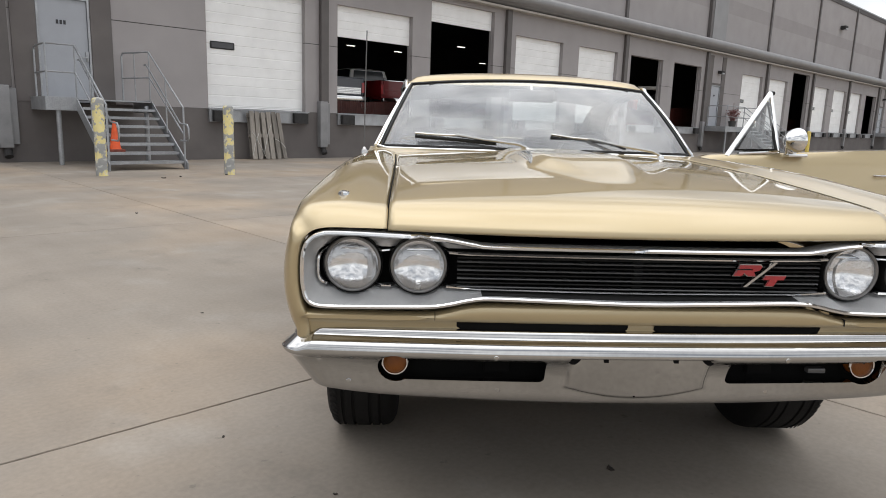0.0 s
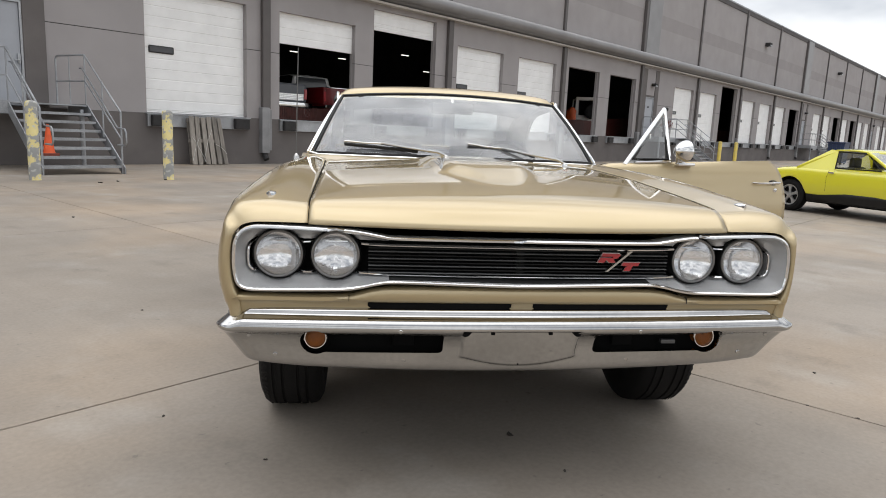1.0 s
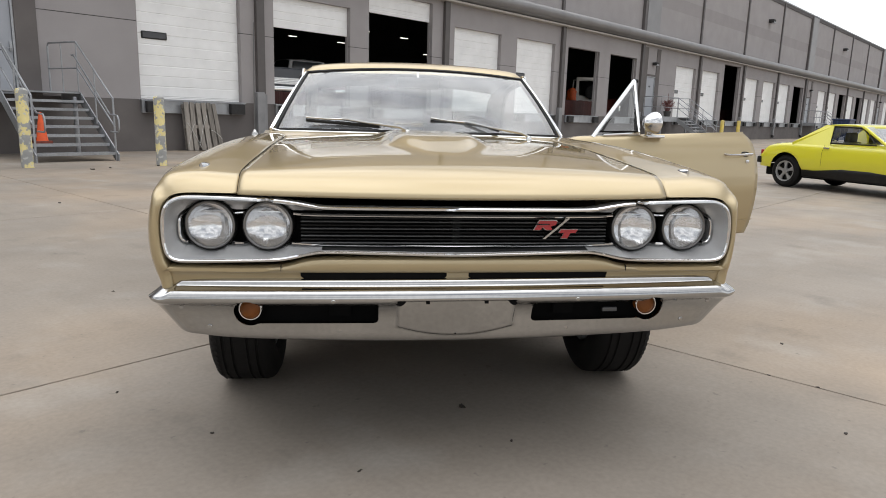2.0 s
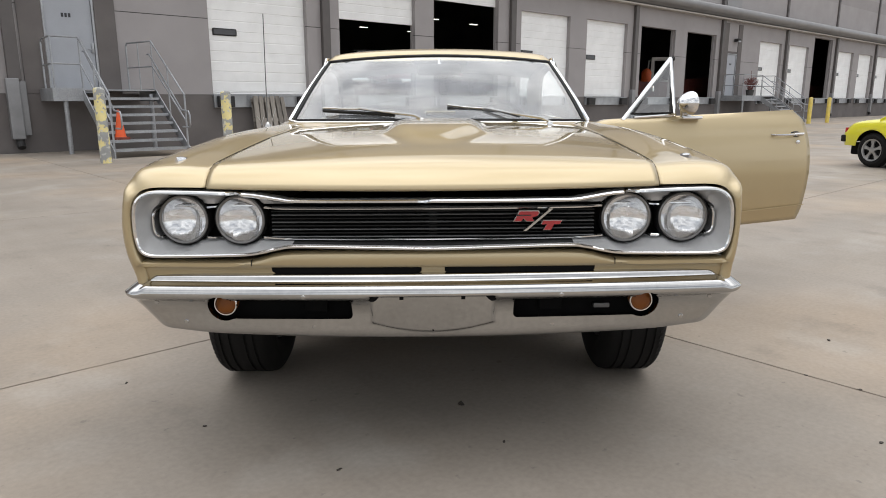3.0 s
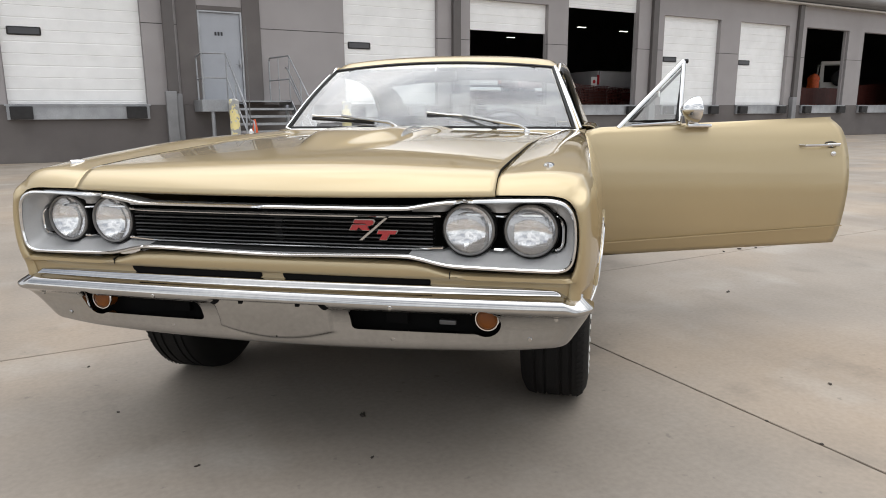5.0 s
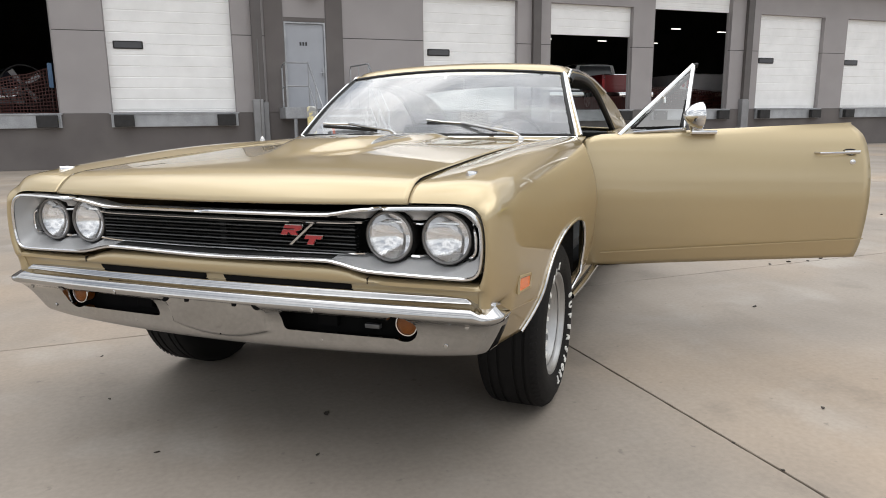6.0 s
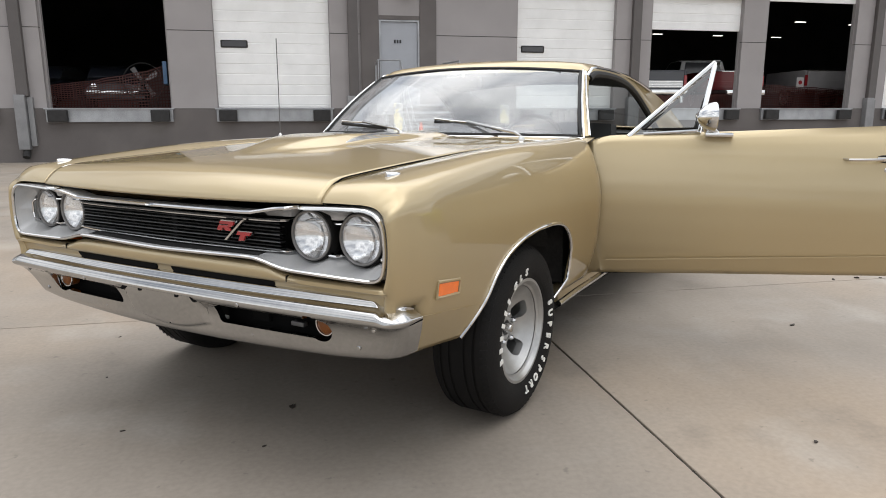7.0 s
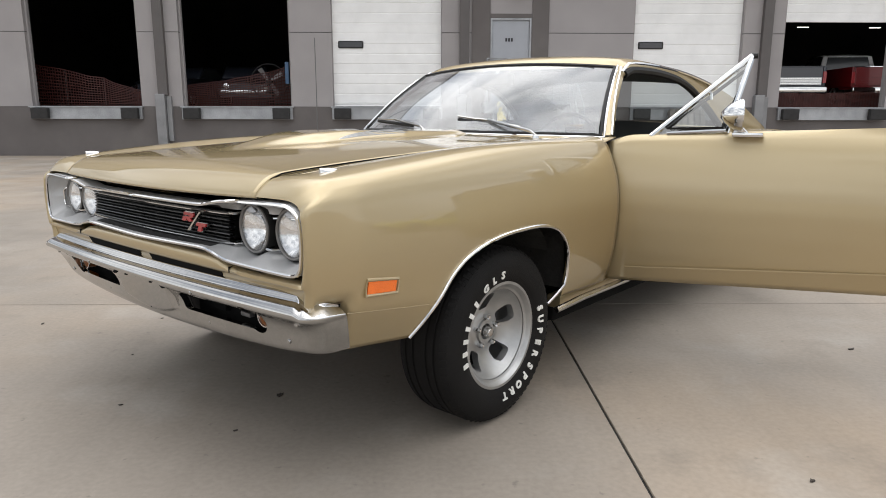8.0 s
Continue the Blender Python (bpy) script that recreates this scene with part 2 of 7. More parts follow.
def smooth_keys(keys, t):
    """A smooth curve through (t, value...) keys."""
    if t <= keys[0][0]:
        return np.array(keys[0][1:], float)
    if t >= keys[-1][0]:
        return np.array(keys[-1][1:], float)
    i = max(j for j in range(len(keys) - 1) if keys[j][0] <= t)
    k = [np.array(q, float) for q in keys]
    p1, p2 = k[i], k[i + 1]
    h = p2[0] - p1[0]
    m1 = (p2[1:] - k[i - 1][1:]) / (p2[0] - k[i - 1][0]) if i > 0 else (p2[1:] - p1[1:]) / h
    m2 = (k[i + 2][1:] - p1[1:]) / (k[i + 2][0] - p1[0]) if i + 2 < len(k) else (p2[1:] - p1[1:]) / h
    s = (t - p1[0]) / h
    return (2 * s**3 - 3 * s**2 + 1) * p1[1:] + (s**3 - 2 * s**2 + s) * h * m1 + (-2 * s**3 + 3 * s**2) * p2[1:] + (s**3 - s**2) * h * m2


def spline(pts, n, closed=False):
    """n points along a smooth line through pts, by chord length."""
    pts = [np.array(p, float) for p in pts]
    if closed:
        pts = pts[-2:] + pts + pts[:3]
    d = [0.0]
    for a, b in zip(pts, pts[1:]):
        d.append(d[-1] + max(1e-6, float(np.linalg.norm(b - a))))
    keys = [(t, *p) for t, p in zip(d, pts)]
    lo, hi = (d[2], d[-3]) if closed else (d[0], d[-1])
    return [smooth_keys(keys, lo + (hi - lo) * i / (n if closed else n - 1)) for i in range(n)]


def part(name, bm, mat, parent=None, label="", smooth=False, thick=0.0, weld=True):
    """Links a bmesh as one mesh object under its thing."""
    if weld:
        bmesh.ops.remove_doubles(bm, verts=bm.verts, dist=1e-5)
        bmesh.ops.recalc_face_normals(bm, faces=bm.faces)
    me = bpy.data.meshes.new(name)
    bm.to_mesh(me)
    bm.free()
    me.materials.append(mat)
    if smooth:
        me.shade_smooth()
        me.set_sharp_from_angle(angle=radians(smooth if smooth > 1 else 40))
    ob = new(name, me)
    if thick:
        md = ob.modifiers.new("sheet", "SOLIDIFY")
        md.thickness, md.offset = thick, -1.0
    if parent:
        ob.parent = parent
    if label:
        ob["label"] = label
    return ob


def thing(name, label, category, group="", m=None):
    e = new(name)
    e.empty_display_size = 0.1
    if m is not None:
        e.matrix_basis = m
    return tagged(e, label, category, group)


def sealed(ob, label, kind="structure"):
    return tagged(ob, label, kind=kind)


# ---- ground: concrete slabs with sealed joints ----
bm = bm_new()
grid(bm, [[(-1500, -1500, -0.014), (-1500, 1500, -0.014)], [(1500, -1500, -0.014), (1500, 1500, -0.014)]])
ground = sealed(part("ground", bm, CONCRETE), "tan grey concrete yard with sealed joints")
JX = [3.535 + 9.2 * i for i in range(-5, 15)]
JY = [2.56 + 4.7 * i for i in range(-6, 3)] + [17.36]
chips = random.Random(5)


def slab(x0, x1, y0, y1):
    """One bay of concrete with slightly chipped edges."""
    b = bm_new()
    g = 0.005
    near = x0 < 9 and y0 < 9
    step = 0.07 if near else 2.0
    rim = []
    corners = [(x0 + g, y0 + g), (x1 - g, y0 + g), (x1 - g, y1 - g), (x0 + g, y1 - g)]
    for (ax, ay), (cx, cy) in zip(corners, corners[1:] + corners[:1]):
        n = max(1, int(math.hypot(cx - ax, cy - ay) / step))
        rim += [(ax + (cx - ax) * i / n, ay + (cy - ay) * i / n) for i in range(n)]
    mx, my = (x0 + x1) / 2, (y0 + y1) / 2
    rings = []
    for z, s in ((-0.02, 0.0), (-0.003, 0.0), (0.0, 0.0014)):
        ring = []
        for x, y in rim:
            k = s * (1 + (chips.choice((0, 0, 0.3, 0.6, 1.6)) if near else 0))
            dx, dy = min(abs(x - x0 - g), abs(x1 - g - x)) < 1e-6, min(abs(y - y0 - g), abs(y1 - g - y)) < 1e-6
            ring.append((x + (math.copysign(k, mx - x) if dx else 0), y + (math.copysign(k, my - y) if dy else 0), z))
        rings.append(ring)
    vs = grid(b, rings, close_v=True)
    b.faces.new(vs[-1])
    return part("slab", b, CONCRETE, ground)


# ---- warehouse: wall with dock openings ----
WY, DOCK, PITCH, X0 = 17.4, 1.335, 4.075, 8.26
KMIN, KMAX = -6, 27
MAN = {-1, 7, 15, 23}
OPEN = {-4: 9.0, -3: 9.0, 1: 3.6, 2: 4.5, 5: 9.0, 6: 9.0, 10: 9.0, 14: 9.0, 18: 9.0, 20: 9.0}
TALL = {2, 10}
EAVE, ROOF = 5.3, 10.9


def bay(k):
    """The opening of bay k: left, right, sill and head."""
    left = X0 + PITCH * k
    if k in MAN:
        return left + 0.2, left + 1.29, DOCK, 3.66
    if k in TALL:
        return left - 0.3, left + 2.83, DOCK, 5.16
    return left, left + 2.96, DOCK, 4.5


XW0, XW1 = X0 + PITCH * KMIN - 0.6, X0 + PITCH * KMAX + 3.4


def wall_piece(name, x0, x1, z0, z1, mat, parent, y0=WY, y1=WY + 0.25):
    b = bm_new()
    box(b, (x0, y0, z0), (x1, y1, z1))
    return part(name, b, mat, parent)


b = bm_new()
box(b, (XW0, WY - 0.02, -0.3), (XW1, WY + 0.25, DOCK - 0.004))
wall_front = sealed(part("wall_front", b, WALL_DARK), "grey painted concrete warehouse wall with dark lower band")
edges = [XW0]
for k in range(KMIN, KMAX + 1):
    a, c, s, h = bay(k)
    edges += [a, c]
    wall_piece("wall_panel", a, c, h, EAVE + 0.6, WALL_LIGHT, wall_front)
edges.append(XW1)
for a, c in zip(edges[0::2], edges[1::2]):
    # grooved panels: a narrow recessed seam runs at 3.28
    wall_piece("wall_panel", a, c, DOCK, 3.27, WALL_LIGHT, wall_front)
    wall_piece("wall_panel", a, c, 3.29, EAVE + 0.6, WALL_LIGHT, wall_front)
    wall_piece("wall_seam", a, c, 3.27, 3.29, SEAM, wall_front, WY + 0.012)

# upper storey set back a little, with vertical joints and a darker band
b = bm_new()
box(b, (XW0, WY + 0.3, EAVE + 0.6), (XW1, WY + 0.55, 7.65))
wall_upper = sealed(part("wall_upper", b, WALL_LIGHT), "grey upper warehouse wall with darker band and joints")
b = bm_new()
box(b, (XW0, WY + 0.3, 7.65), (XW1, WY + 0.55, 8.4))
part("wall_band", b, WALL_BAND, wall_upper)
b = bm_new()
box(b, (XW0, WY + 0.3, 8.4), (XW1, WY + 0.55, ROOF))
part("wall_top", b, WALL_LIGHT, wall_upper)
b = bm_new()
box(b, (XW0, WY + 0.26, ROOF), (XW1, WY + 0.62, ROOF + 0.1), 0.02)
part("coping", b, STEEL, wall_upper, "grey metal roof coping")
COLS = [3.68 + 8.13 * i for i in range(-2, 15)]
for x in (28.4 + 8.19 * i for i in range(-5, 11)):
    b = bm_new()
    box(b, (x - 0.09, WY + 0.2, EAVE + 0.5), (x + 0.09, WY + 0.3, ROOF))
    part("joint_strip", b, PIPE, wall_upper)
for x in (36.59, 69.35, 102.1):
    b = bm_new()
    box(b, (x + 0.3, WY + 0.17, EAVE + 0.5), (x + 1.95, WY + 0.3, ROOF - 0.1), 0.01)
    part("roof_downpipe", b, GUTTER, wall_upper)
    b = bm_new()
    box(b, (x - 0.1, WY + 0.12, EAVE + 0.5), (x + 0.16, WY + 0.3, ROOF - 0.1), 0.02)
    part("roof_downpipe", b, PIPE, wall_upper)

# round-nosed eaves gutter over the docks
b = bm_new()
prof = [(WY, EAVE + 0.06), (WY - 0.28, EAVE + 0.14), (WY - 0.36, EAVE + 0.18)]
prof += [(WY - 0.4 - 0.22 * math.sin(a), EAVE + 0.42 - 0.22 * math.cos(a)) for a in (math.pi * j / 12 for j in range(13))]
prof += [(WY - 0.1, EAVE + 0.7), (WY + 0.3, EAVE + 0.8)]
grid(b, [[(x, y, z) for y, z in prof] for x in (XW0, XW1)])
eaves_gutter = sealed(part("eaves_gutter", b, GUTTER, smooth=True, thick=0.004), "grey round-nosed metal gutter above dock doors")
b = bm_new()
box(b, (XW0, WY - 0.3, EAVE + 0.02), (XW1, WY, EAVE + 0.09), 0.005)
part("soffit_trim", b, SOFFIT, eaves_gutter, "cream soffit trim")

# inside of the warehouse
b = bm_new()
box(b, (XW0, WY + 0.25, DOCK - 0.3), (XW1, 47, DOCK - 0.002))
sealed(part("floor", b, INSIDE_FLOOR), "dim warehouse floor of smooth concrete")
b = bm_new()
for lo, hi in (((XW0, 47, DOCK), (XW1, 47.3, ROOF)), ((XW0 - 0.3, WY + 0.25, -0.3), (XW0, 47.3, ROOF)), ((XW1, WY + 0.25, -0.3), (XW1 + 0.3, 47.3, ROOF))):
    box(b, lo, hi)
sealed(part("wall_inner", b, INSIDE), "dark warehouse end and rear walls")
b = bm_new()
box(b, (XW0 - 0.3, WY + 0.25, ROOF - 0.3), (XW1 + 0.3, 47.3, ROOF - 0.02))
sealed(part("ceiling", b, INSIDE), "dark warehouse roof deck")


def downspout(x):
    d = thing("downspout", "brown downspout with galvanised foot guard on dock wall", "downspout", "dock downspouts", pose(x, WY, 0))
    b = bm_new()
    box(b, (-0.13, -0.14, 1.62), (0.13, -0.004, EAVE + 0.03), 0.012)
    part("pipe", b, PIPE, d)
    b = bm_new()
    box(b, (-0.2, -0.2, 0.32), (0.06, -0.006, 1.66), 0.02)
    part("guard", b, GUARD, d, "galvanised steel guard")
    b = bm_new()
    box(b, (0.07, -0.1, 0.4), (0.2, -0.006, 1.6), 0.01)
    part("guard_flange", b, GUARD, d)
    b = bm_new()
    tube(b, [(-0.05, -0.1, 0.36), (-0.05, -0.11, 0.25), (-0.05, -0.19, 0.13)], 0.085, 12)
    part("outlet", b, RUBBER, d, "dark round outlet")
    return d


first = downspout(COLS[0])
for x in COLS[1:]:
    copy_thing(first, pose(x, WY, 0))


def dock_plate(k):
    a, c, s, h = bay(k)
    d = thing("dock_bumper", "galvanised dock edge with two black rubber bumpers", "dock bumper", "dock bumpers", pose(a, WY, 0))
    w = c - a
    b = bm_new()
    box(b, (-0.02, -0.1, 0.99), (w + 0.02, -0.022, 1.315), 0.01)
    part("edge_plate", b, STEEL, d)
    b = bm_new()
    box(b, (-0.05, -0.13, 1.305), (w + 0.05, 0.0, DOCK + 0.004), 0.004)
    part("edge_angle", b, STEEL, d)
    for x in (0.05, w - 0.5):
        b = bm_new()
        box(b, (x, -0.24, 1.0), (x + 0.45, -0.1, 1.29), 0.02)
        part("rubber_bumper", b, RUBBER, d, "black rubber block")
    return d


def dock_door(k):
    a, c, s, h = bay(k)
    low = max(s + 0.01, OPEN.get(k, 0.0)) if OPEN.get(k, 0) < 8 else None
    label = "white sectional dock door, closed, with small dark window" if k not in OPEN else "white sectional dock door, partly raised"
    if low is None:
        d = thing("dock_doorway", "open dock doorway in a grey steel surround", "doorway", "open dock doorways", pose(a, WY, 0))
    else:
        d = thing("dock_door", label, "dock door", "dock doors", pose(a, WY, 0))
    w = c - a
    jw = 0.05 if low is None else 0.016
    for x0, x1 in ((0.0, jw), (w - jw, w)):
        b = bm_new()
        box(b, (x0, 0.12, s), (x1, 0.24, h), 0.004)
        part("jamb", b, WALL_LIGHT, d)
    if low is None:
        return d
    b = bm_new()
    step = 0.53
    z = h + 0.1
    while z > low + 0.02:
        z0 = max(low, z - step)
        n = 2
        rows = []
        for i in range(n + 1):
            zz = z0 + (z - z0) * i / n
            rows += [(zz, 0.17)] if i in (0, n) else [(zz - 0.018, 0.155), (zz - 0.006, 0.161), (zz + 0.006, 0.161), (zz + 0.018, 0.155)]
        rows = [(z0, 0.168), (z0 + 0.012, 0.155)] + rows[1:-1] + [(z - 0.012, 0.155), (z, 0.168)]
        b = bm_new()
        grid(b, [[(jw, y, zz) for zz, y in rows], [(w - jw, y, zz) for zz, y in rows]])
        part("door_panel", b, DOOR_WHITE, d, thick=0.03)
        z = z0
    if k not in OPEN:
        b = bm_new()
        box(b, (0.16, 0.13, 2.885), (0.84, 0.165, 3.075), 0.03)
        f = part("window_frame", b, RUBBER, d, "black plastic window frame")
        b = bm_new()
        box(b, (0.195, 0.126, 2.915), (0.805, 0.14, 3.045))
        part("pane", b, DARK_GLASS, f, "dark glazing")
    return d


DARK_GLASS = material("dark_glass", (0.05, 0.05, 0.055), 0.15, vary=0.1)
for k in range(KMIN, KMAX + 1):
    if k in MAN:
        continue
    dock_plate(k)
    dock_door(k)

# ---- the gold two-door car; its own axes: x to its left side, y to its rear, z up ----
PAINT = material("gold_metallic_paint", (0.45, 0.36, 0.21), 0.42, metal=0.68, coat=1.0, vary=0.03, scale=1.5, fine=0.05, fine_scale=900)
PAINT.node_tree.nodes["Principled BSDF"].inputs["Coat IOR"].default_value = 1.55
PAINT.node_tree.nodes["Principled BSDF"].inputs["Specular Tint"].default_value = (0.8, 0.66, 0.42, 1)
CHROME = material("chrome", (0.72, 0.72, 0.715), 0.06, metal=1.0, vary=0.05, scale=6, rough_vary=0.03)
# darker copy of the chrome: reflected shaded ground is put into its colour
SHADED_CHROME = material("shaded_chrome", (0.48, 0.476, 0.468), 0.055, metal=1.0, vary=0.06, scale=5, fine=0.04, fine_scale=60, rough_vary=0.04)
DULL_CHROME = material("worn_chrome", (0.55, 0.54, 0.52), 0.2, metal=1.0, vary=0.1, scale=8, rough_vary=0.08)
ARGENT = material("argent_silver_paint", (0.5, 0.5, 0.5), 0.42, metal=0.3, vary=0.08, scale=5, fine=0.05, fine_scale=300, rough_vary=0.08)
BLACK = material("satin_black", (0.012, 0.0115, 0.011), 0.5, spec=0.3, vary=0.2, scale=10)
BLACK_MATT = material("matt_black", (0.006, 0.006, 0.006), 0.9, spec=0.1, vary=0.2, scale=10)
UNDERSEAL = material("grimy_underseal", (0.022, 0.02, 0.018), 0.85, vary=0.5, scale=9, fine=0.2, fine_scale=80, bump=0.5, bump_scale=90)
BAR_EDGE = material("grille_bar_edge", (0.13, 0.13, 0.13), 0.4, metal=0.5)
TYRE = material("tyre_rubber", (0.007, 0.0065, 0.0063), 0.72, spec=0.22, vary=0.2, scale=9, fine=0.1, fine_scale=200, bump=0.25, bump_scale=300)
LETTER = material("white_tyre_letter", (0.72, 0.71, 0.67), 0.7, vary=0.08, scale=20)
MAG = material("cast_alloy", (0.4, 0.4, 0.395), 0.42, metal=0.8, vary=0.12, scale=12, rough_vary=0.1, bump=0.08, bump_scale=200)
AMBER = material("amber_lens", (0.2, 0.06, 0.006), 0.3, coat=0.15, spec=0.3, vary=0.15, scale=30, bump=0.3, bump_scale=400)
ORANGE = material("orange_marker_lens", (0.85, 0.16, 0.01), 0.25, coat=0.6, vary=0.1, scale=30, bump=0.2, bump_scale=500)
RED = material("badge_red", (0.38, 0.02, 0.025), 0.35, coat=0.5, vary=0.1, scale=30)
LAMP_RING = material("lamp_retaining_ring", (0.2, 0.195, 0.19), 0.35, metal=0.8, vary=0.15, scale=30)
REFLECTOR = material("lamp_reflector", (0.86, 0.86, 0.87), 0.12, metal=1.0, vary=0.06, scale=20)
flutes(REFLECTOR, 0.05)
TRIM = material("black_vinyl", (0.02, 0.02, 0.019), 0.55, vary=0.15, scale=12, bump=0.2, bump_scale=300)
# milky haze is mixed in to brighten the reflected sky
WINDSHIELD = glass("windshield_glass", (0.86, 0.9, 0.89), 0.0, veil=0.15)
SIDE_GLASS = glass("side_glass", (0.8, 0.84, 0.84), 0.0)
LENS = fluted_lens("lens_glass")

car = thing("gold_coupe", "gold metallic two-door muscle car, driver door standing open", "car", m=pose(1.855, 0.921, 0, 0, 0, -41.7))
FLANK = {}
FLANK[0.0] = [(0.676, 0.966), (0.80, 0.973), (0.878, 0.968), (0.909, 0.955), (0.923, 0.926), (0.928, 0.868), (0.929, 0.79), (0.926, 0.72), (0.918, 0.66), (0.91, 0.60), (0.89, 0.54), (0.862, 0.47)]
FLANK[0.17] = [(0.679, 0.977), (0.798, 0.987), (0.883, 0.981), (0.921, 0.966), (0.942, 0.928), (0.952, 0.86), (0.957, 0.786), (0.955, 0.716), (0.947, 0.648), (0.939, 0.592), (0.912, 0.53), (0.877, 0.46)]
FLANK[0.85] = [(0.690, 1.016), (0.79, 1.033), (0.867, 1.028), (0.906, 1.006), (0.936, 0.946), (0.955, 0.86), (0.966, 0.77), (0.967, 0.70), (0.960, 0.60), (0.952, 0.52), (0.942, 0.45), (0.93, 0.40)]
FLANK[1.60] = [(0.715, 1.034), (0.79, 1.045), (0.845, 1.040), (0.884, 1.018), (0.923, 0.94), (0.951, 0.85), (0.962, 0.75), (0.957, 0.65), (0.946, 0.54), (0.927, 0.455), (0.905, 0.39), (0.89, 0.35)]
FLANK[1.73] = [(0.715, 1.034), (0.78, 1.045), (0.83, 1.040), (0.868, 1.016), (0.905, 0.935), (0.932, 0.845), (0.943, 0.745), (0.938, 0.645), (0.927, 0.535), (0.908, 0.45), (0.886, 0.385), (0.87, 0.345)]
ARCH = [(0.39, 0.44), (0.444, 0.514), (0.488, 0.57), (0.534, 0.625), (0.591, 0.668), (0.666, 0.699), (0.778, 0.722), (0.915, 0.731), (1.066, 0.726), (1.17, 0.696), (1.24, 0.636), (1.275, 0.56), (1.28, 0.5)]


def flank(y, n=40):
    """The cross-section of the front wing at y, from the bonnet gap to the bottom."""
    keys = sorted(FLANK)
    rows = [smooth_keys([(k, *FLANK[k][i]) for k in keys], y) for i in range(len(FLANK[0.0]))]
    return spline(rows, n)


def arch_z(y):
    if y < ARCH[0][0]:
        return 0.618 if y < 0.105 else 0.474 - 0.088 * y
    if y > ARCH[-1][0]:
        return 0.40 - 0.05 * (y - 1.28)
    return float(smooth_keys(ARCH, y)[0])


def cut_below(sec, zmin, n):
    """The part of a section above zmin, spread evenly."""
    keep = [sec[0]]
    for a, c in zip(sec, sec[1:]):
        if c[1] < zmin and c[1] < a[1]:
            f = (a[1] - zmin) / max(1e-6, a[1] - c[1])
            keep.append(a + (c - a) * max(0.0, min(1.0, f)))
            break
        keep.append(c)
    keep += [keep[-1]] * (len(sec) - len(keep))
    return keep[:len(sec)]


RIM = [(0.676, 0.913), (0.76, 0.914), (0.835, 0.913), (0.872, 0.902), (0.891, 0.877), (0.9, 0.84), (0.9025, 0.79), (0.899, 0.745), (0.892, 0.712), (0.878, 0.672), (0.874, 0.61), (0.87, 0.52)]


def tuck(y, z):
    """How far the wing's skin rolls in round the end of the bumper."""
    d = math.hypot(max(0.0, y - 0.105), max(0.0, z - 0.618))
    return 0.024 * max(0.0, 1 - d / 0.042) ** 2


def swell(sx, z):
    """The wing on the far side swells a little more at mid height."""
    return 0.014 * max(0.0, 1 - ((z - 0.765) / 0.13) ** 2) if sx < 0 else 0.0


def under(z):
    """How far the nose of the wing draws back below the grille."""
    k = max(0.0, min(1.0, (0.684 - z) / 0.02))
    return 0.016 * k * k * (3 - 2 * k)


